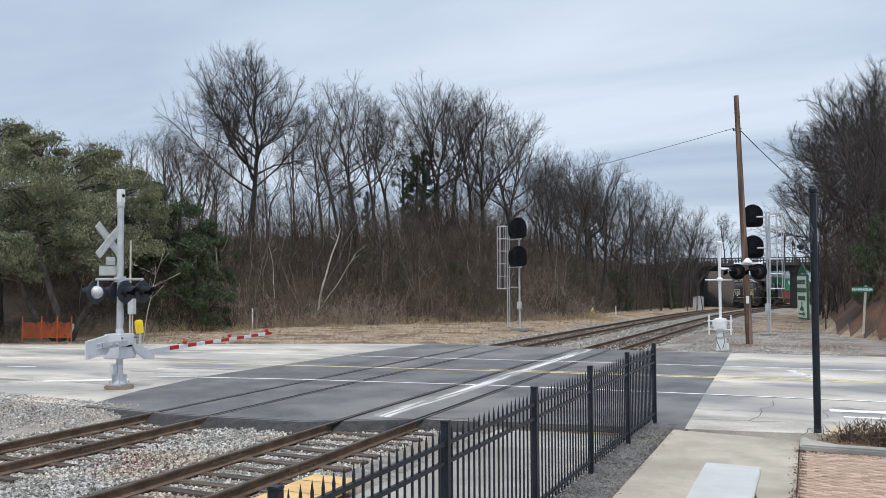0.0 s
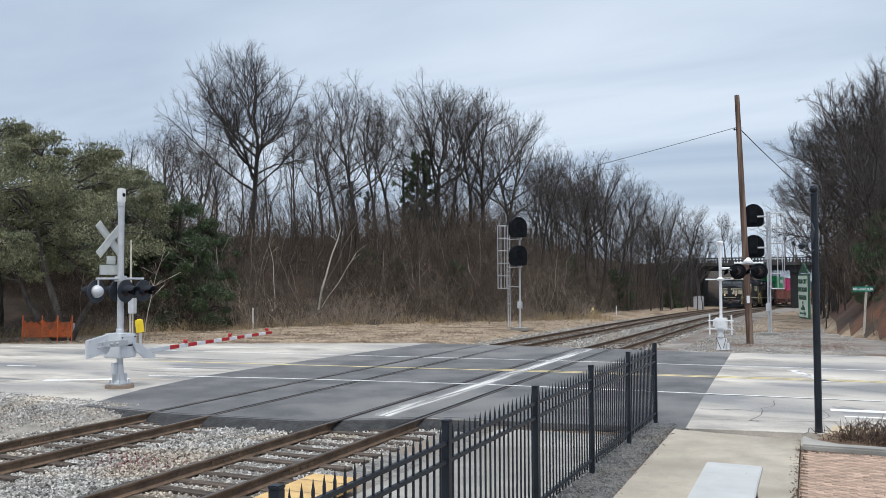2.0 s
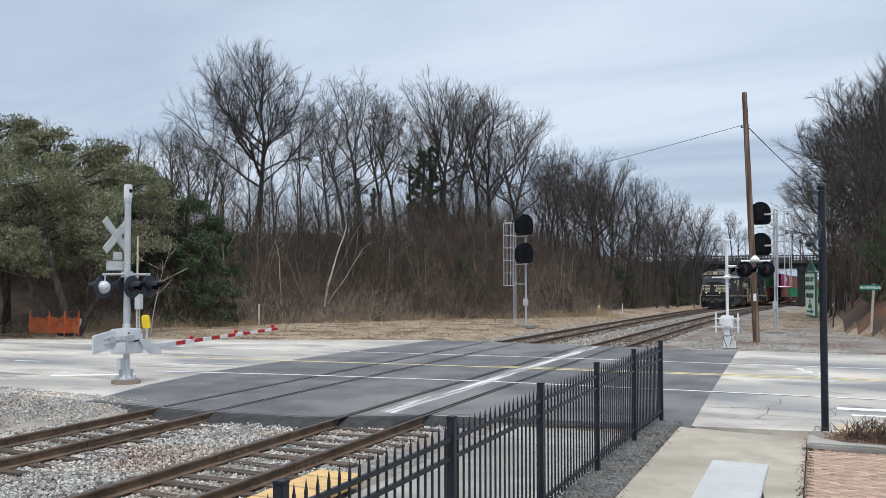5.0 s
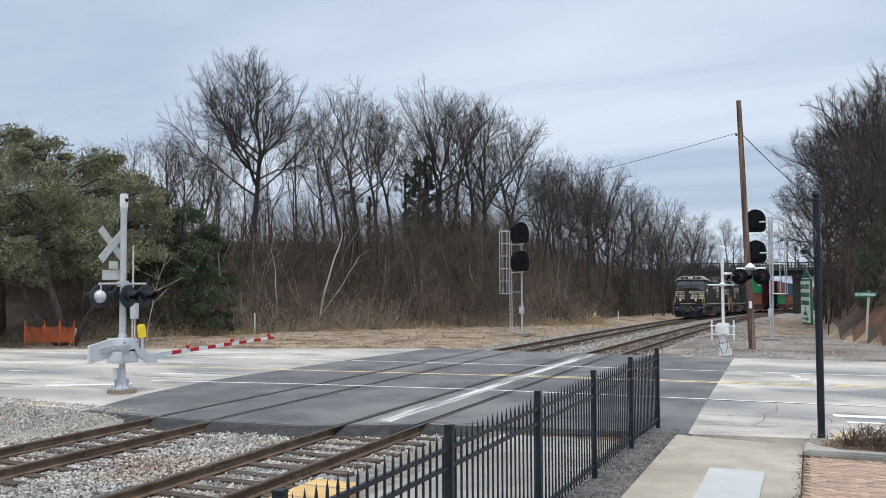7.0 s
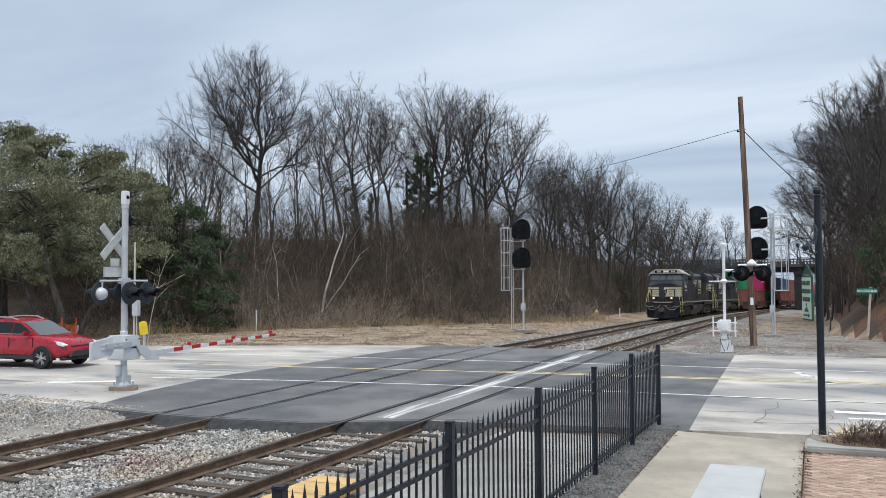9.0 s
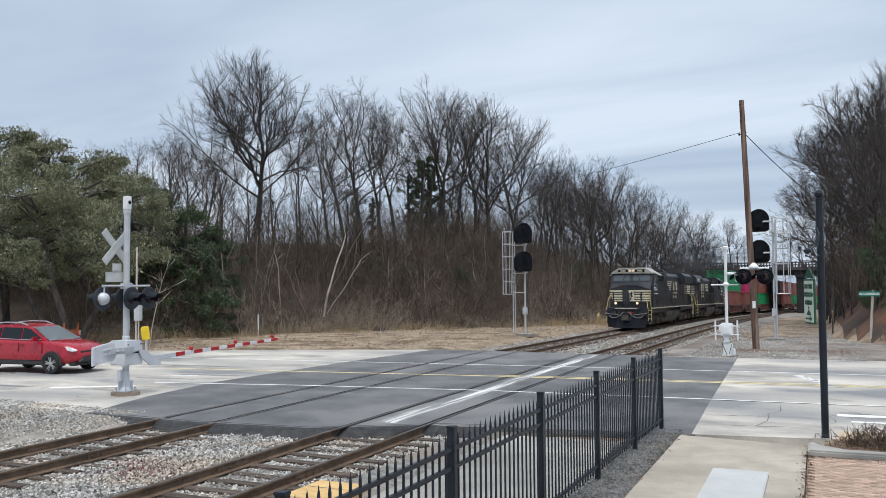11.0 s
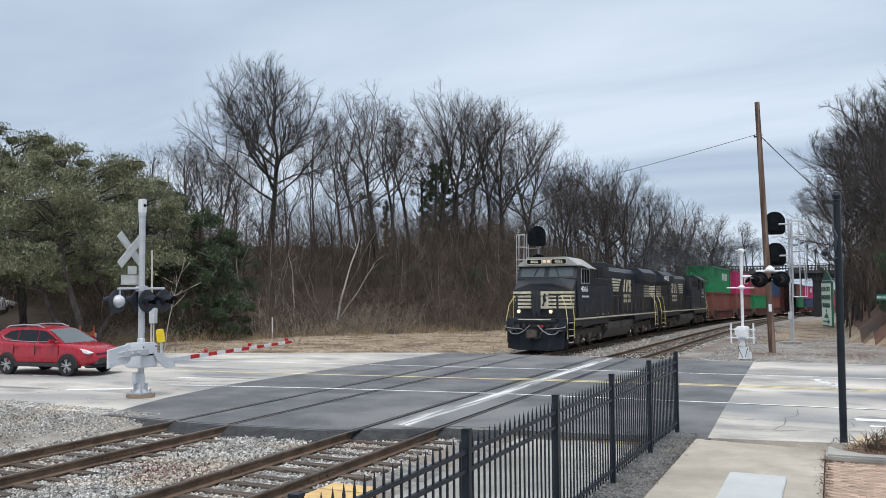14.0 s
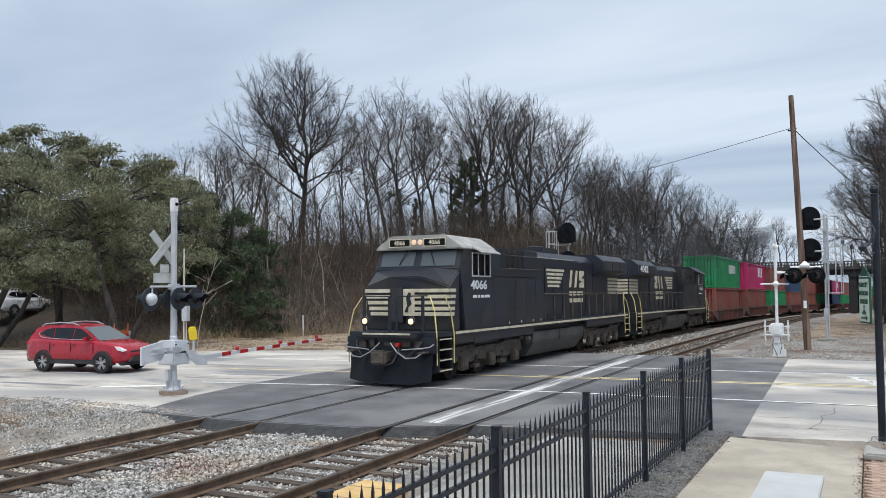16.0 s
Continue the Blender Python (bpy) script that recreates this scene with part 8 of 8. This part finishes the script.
        for x in (-1.06, -0.10, 0.92):
            bm = B()
            box(bm, x - 0.005, s * 0.895 - 0.02, 0.50, x + 0.005, s * 0.895 + 0.02, 1.04)
            part("door_seam", bm, M["trim"], c)
        bm = B()
        prism(bm, [(1.72, 0.955), (2.10, 0.87), (2.20, 0.80), (2.16, 0.755), (1.92, 0.80)], "y", min(s * 0.56, s * 0.825), max(s * 0.56, s * 0.825), 0.01)
        part("headlamp", bm, M["drl"], c, "clear headlamp")
        bm = B()
        box(bm, -2.28, s * 0.72 - 0.1, 0.92, -1.98, s * 0.74 + 0.14, 1.08, 0.04)
        part("tail_lamp", bm, M["red"], c)
    # windscreens
    for pts, nm in (([(0.25, 1.565), (1.10, 1.112)], "windscreen"), ([(-1.995, 1.49), (-2.05, 1.36)], "rear_window")):
        bm = B()
        (x0, z0), (x1, z1) = pts
        w0, w1 = 0.59, 0.75
        n = Vector((z0 - z1, 0, x1 - x0)).normalized() * (1 if nm == "windscreen" else -1) * 0.014
        vs = [bm.verts.new(Vector(v) + n) for v in ((x0, -w0, z0), (x0, w0, z0), (x1, w1, z1), (x1, -w1, z1))]
        bm.faces.new(vs)
        bmesh.ops.solidify(bm, geom=bm.faces[:], thickness=0.006)
        part(nm, bm, M["pale_glass"] if nm == "windscreen" else M["glass"], cabin)
    bm = B()
    prism(bm, [(-0.50, 0.60), (-0.66, 0.40), (0.66, 0.40), (0.50, 0.60)], "x", 2.2, 2.335, 0.02)
    box(bm, 2.16, -0.56, 0.72, 2.29, 0.56, 0.78, 0.015)
    box(bm, 1.9, -0.80, 0.28, 2.22, 0.80, 0.40, 0.05)
    part("grille", bm, M["trim"], c, "dark grille and lower bumper")
    bm = B()
    box(bm, -2.34, -0.72, 0.34, -2.18, 0.72, 0.56, 0.04)
    part("rear_bumper", bm, M["trim"], c)
    wheels = []
    for x in (-1.33, 1.33):
        for s in (-1, 1):
            bm = B()
            arc = [math.pi * (-0.06 + 1.12 * i / 14) for i in range(15)]
            ring = [(x + math.cos(a) * 0.42, 0.36 + math.sin(a) * 0.42) for a in arc] + [(x + math.cos(a) * 0.375, 0.36 + math.sin(a) * 0.375) for a in arc[::-1]]
            prism(bm, ring, "y", min(s * 0.70, s * 0.932), max(s * 0.70, s * 0.932))
            part("wheel_arch", bm, M["trim"], c)
            bm = B()
            lathe(bm, [(0.22, -0.05), (0.235, -0.11), (0.33, -0.115), (0.355, -0.08), (0.355, 0.08), (0.33, 0.115), (0.235, 0.11), (0.22, 0.05)], 26, axis="y")
            w = part("wheel", bm, M["rubber"], c, "black tyre on a silver five-spoke rim", m=pose(x, s * 0.845, 0.355))
            bm = B()
            lathe(bm, [(0.02, s * 0.05), (0.235, s * 0.05), (0.235, s * 0.06), (0.02, s * 0.06)], 20, axis="y")
            part("rim_well", bm, M["trim"], w)
            bm = B()
            lathe(bm, [(0.03, s * 0.09), (0.05, s * 0.095), (0.06, s * 0.10), (0.04, s * 0.115)], 10, axis="y")
            for k in range(5):
                for q in (-11, 11):
                    box(bm, -0.017, min(s * 0.07, s * 0.105), 0.03, 0.017, max(s * 0.07, s * 0.105), 0.235, m=pose(0, 0, 0, 0, 72 * k + q, 0))
            part("rim", bm, M["alloy"], w)
            wheels.append((w, x, s))
    return c, wheels


RED_CAR = build_car(M["car_red"], "red compact sport utility car waiting at the gate")


def build_parked():
    spots = ((at_bearing(-75, 60), 100), (at_bearing(-100, 66), 95), (at_bearing(10, 64), 160), (at_bearing(70, 66), 170))
    made = None
    for (x, y), rz in spots:
        m = pose(x, y, ground_z(x, y) + 0.05, 0, 0, rz)
        if made is None:
            made, _ = build_car(M["car_white"], "white parked car half hidden behind the trees")
            made.matrix_basis = m
            tagged(made, group="parked cars")
        else:
            copy_thing(made, m)


build_parked()


# ---- exhaust haze over the locomotives, in rigid wisps ----
def build_smoke():
    m = bpy.data.materials.new("thin_exhaust_haze")
    m.use_nodes = True
    b = m.node_tree.nodes["Principled BSDF"]
    b.inputs["Base Color"].default_value = (0.06, 0.06, 0.064, 1)
    b.inputs["Roughness"].default_value = 1.0
    b.inputs["Specular IOR Level"].default_value = 0.0
    n, l = m.node_tree.nodes, m.node_tree.links
    tc = n.new("ShaderNodeTexCoord")
    cloud = n.new("ShaderNodeTexNoise")
    cloud.inputs["Scale"].default_value, cloud.inputs["Detail"].default_value = 0.45, 4.0
    l.new(tc.outputs["Object"], cloud.inputs["Vector"])
    thin = n.new("ShaderNodeMapRange")
    thin.interpolation_type = "SMOOTHSTEP"
    for key, v in (("From Min", 0.30), ("From Max", 0.64), ("To Min", 0.0), ("To Max", 0.34)):
        thin.inputs[key].default_value = v
    l.new(cloud.outputs["Fac"], thin.inputs["Value"])
    l.new(thin.outputs[0], b.inputs["Alpha"])
    puffs = []
    for i, (back, up, spread, count) in enumerate(((29, 5.6, 1.5, 3), (36, 6.1, 1.9, 3), (45, 6.5, 2.3, 3), (55, 6.9, 2.7, 3), (66, 7.3, 3.0, 3))):
        rnd = random.Random(300 + i)
        bm = B()
        for _ in range(count):
            p = Vector((rnd.gauss(0, spread * 0.45), rnd.gauss(0, spread * 1.5), rnd.gauss(0, spread * 0.34)))
            s = rnd.uniform(1.6, 2.4) * (0.6 + 0.35 * spread)
            e = Euler((radians(90) + rnd.gauss(0, 0.5), rnd.gauss(0, 0.5), radians(30) + rnd.gauss(0, 0.6))).to_matrix()
            k = 24
            bm.faces.new([bm.verts.new(p + e @ Vector((math.cos(6.283 * j / k) * s * rnd.uniform(0.75, 1.2), math.sin(6.283 * j / k) * s * 0.55 * rnd.uniform(0.75, 1.2), 0))) for j in range(k)])
        puff = tagged(part("exhaust_smoke", bm, m), "thin dark diesel exhaust haze trailing over the engines", "smoke", "exhaust haze")
        puff.visible_shadow = False
        puffs.append((puff, back, up))
    return puffs


SMOKE = build_smoke()


# ---- what moves ----
def nose_at(t):
    """Metres along the far track of the train's front coupler."""
    return 140.05 - 6.9 * t - 0.0355 * t * t


def ride(s0, s1):
    """Pose of a vehicle whose leading end is at s0 and trailing end at s1 along the track."""
    a, b = on_track(s0, TRACK_FAR), on_track(s1, TRACK_FAR)
    d = b - a
    yaw = math.degrees(math.atan2(-d.x, d.y))
    pitch = math.degrees(math.atan2(d.z, math.hypot(d.x, d.y)))
    return pose(a.x, a.y, a.z, pitch, 0, yaw)


CAR_STOP, CAR_HEAD = Vector((-25.22, 21.30, -0.014)), 6.0
CAR_LEFT = [(0, 45), (3, 28), (5, 16.5), (6.3, 9.7), (7.0, 6.35), (7.4, 5.05), (7.7, 3.62), (8.0, 2.42), (8.3, 1.62), (8.6, 0.98), (9.0, 0.32), (9.3, 0.10), (9.7, 0.0), (16, 0.0)]


def car_left(t):
    for (a, u), (b, v) in zip(CAR_LEFT, CAR_LEFT[1:]):
        if t <= b:
            return u + (v - u) * (t - a) / (b - a)
    return 0.0


def motions():
    lead, second, cars, wheels, split = TRAIN
    ts = [0.5 * i for i in range(33)]
    L = 22.97
    walk(lead, [(t, ride(nose_at(t), nose_at(t) + L)) for t in ts])
    walk(second, [(t, ride(nose_at(t) + 2 * L, nose_at(t) + L)) for t in ts])
    s = 2 * L + 1.5
    for car, riders in cars:
        rows = [(t, ride(nose_at(t) + s, nose_at(t) + s + WELL)) for t in ts]
        walk(car, rows)
        for c, z in riders:
            walk(c, [(t, m @ pose(0, WELL / 2, z)) for t, m in rows])
        s += WELL
    fine = [0.1 * i for i in range(161)]
    for i, (w, q) in enumerate(wheels):
        way = 1 if i < split else -1
        walk(w, [(t, pose(0, q, 0.53, math.degrees((nose_at(0) - nose_at(t)) / 0.535) * way)) for t in fine])
    for i, (puff, back, up) in enumerate(SMOKE):
        rows = []
        for t in ts:
            p = on_track(nose_at(t) + back + 0.6 * math.sin(t * 0.9 + i), TRACK_FAR)
            rows.append((t, pose(p.x - 0.3 - 0.1 * i, p.y, p.z + up + 0.12 * math.sin(t * 1.3 + 2 * i), 0, 0, 12 * math.sin(0.5 * t + i))))
        walk(puff, rows)
    car, car_wheels = RED_CAR
    d = Vector((math.cos(radians(CAR_HEAD)), math.sin(radians(CAR_HEAD)), 0))
    walk(car, [(t, pose(*(CAR_STOP - d * u), 0, 0, CAR_HEAD)) for t, u in CAR_LEFT])
    steps = [i / 15 for i in range(241)]
    for w, x, sd in car_wheels:
        walk(w, [(t, pose(x, sd * 0.845, 0.355, 0, math.degrees((45 - car_left(t)) / 0.355), 0)) for t in steps])


motions()
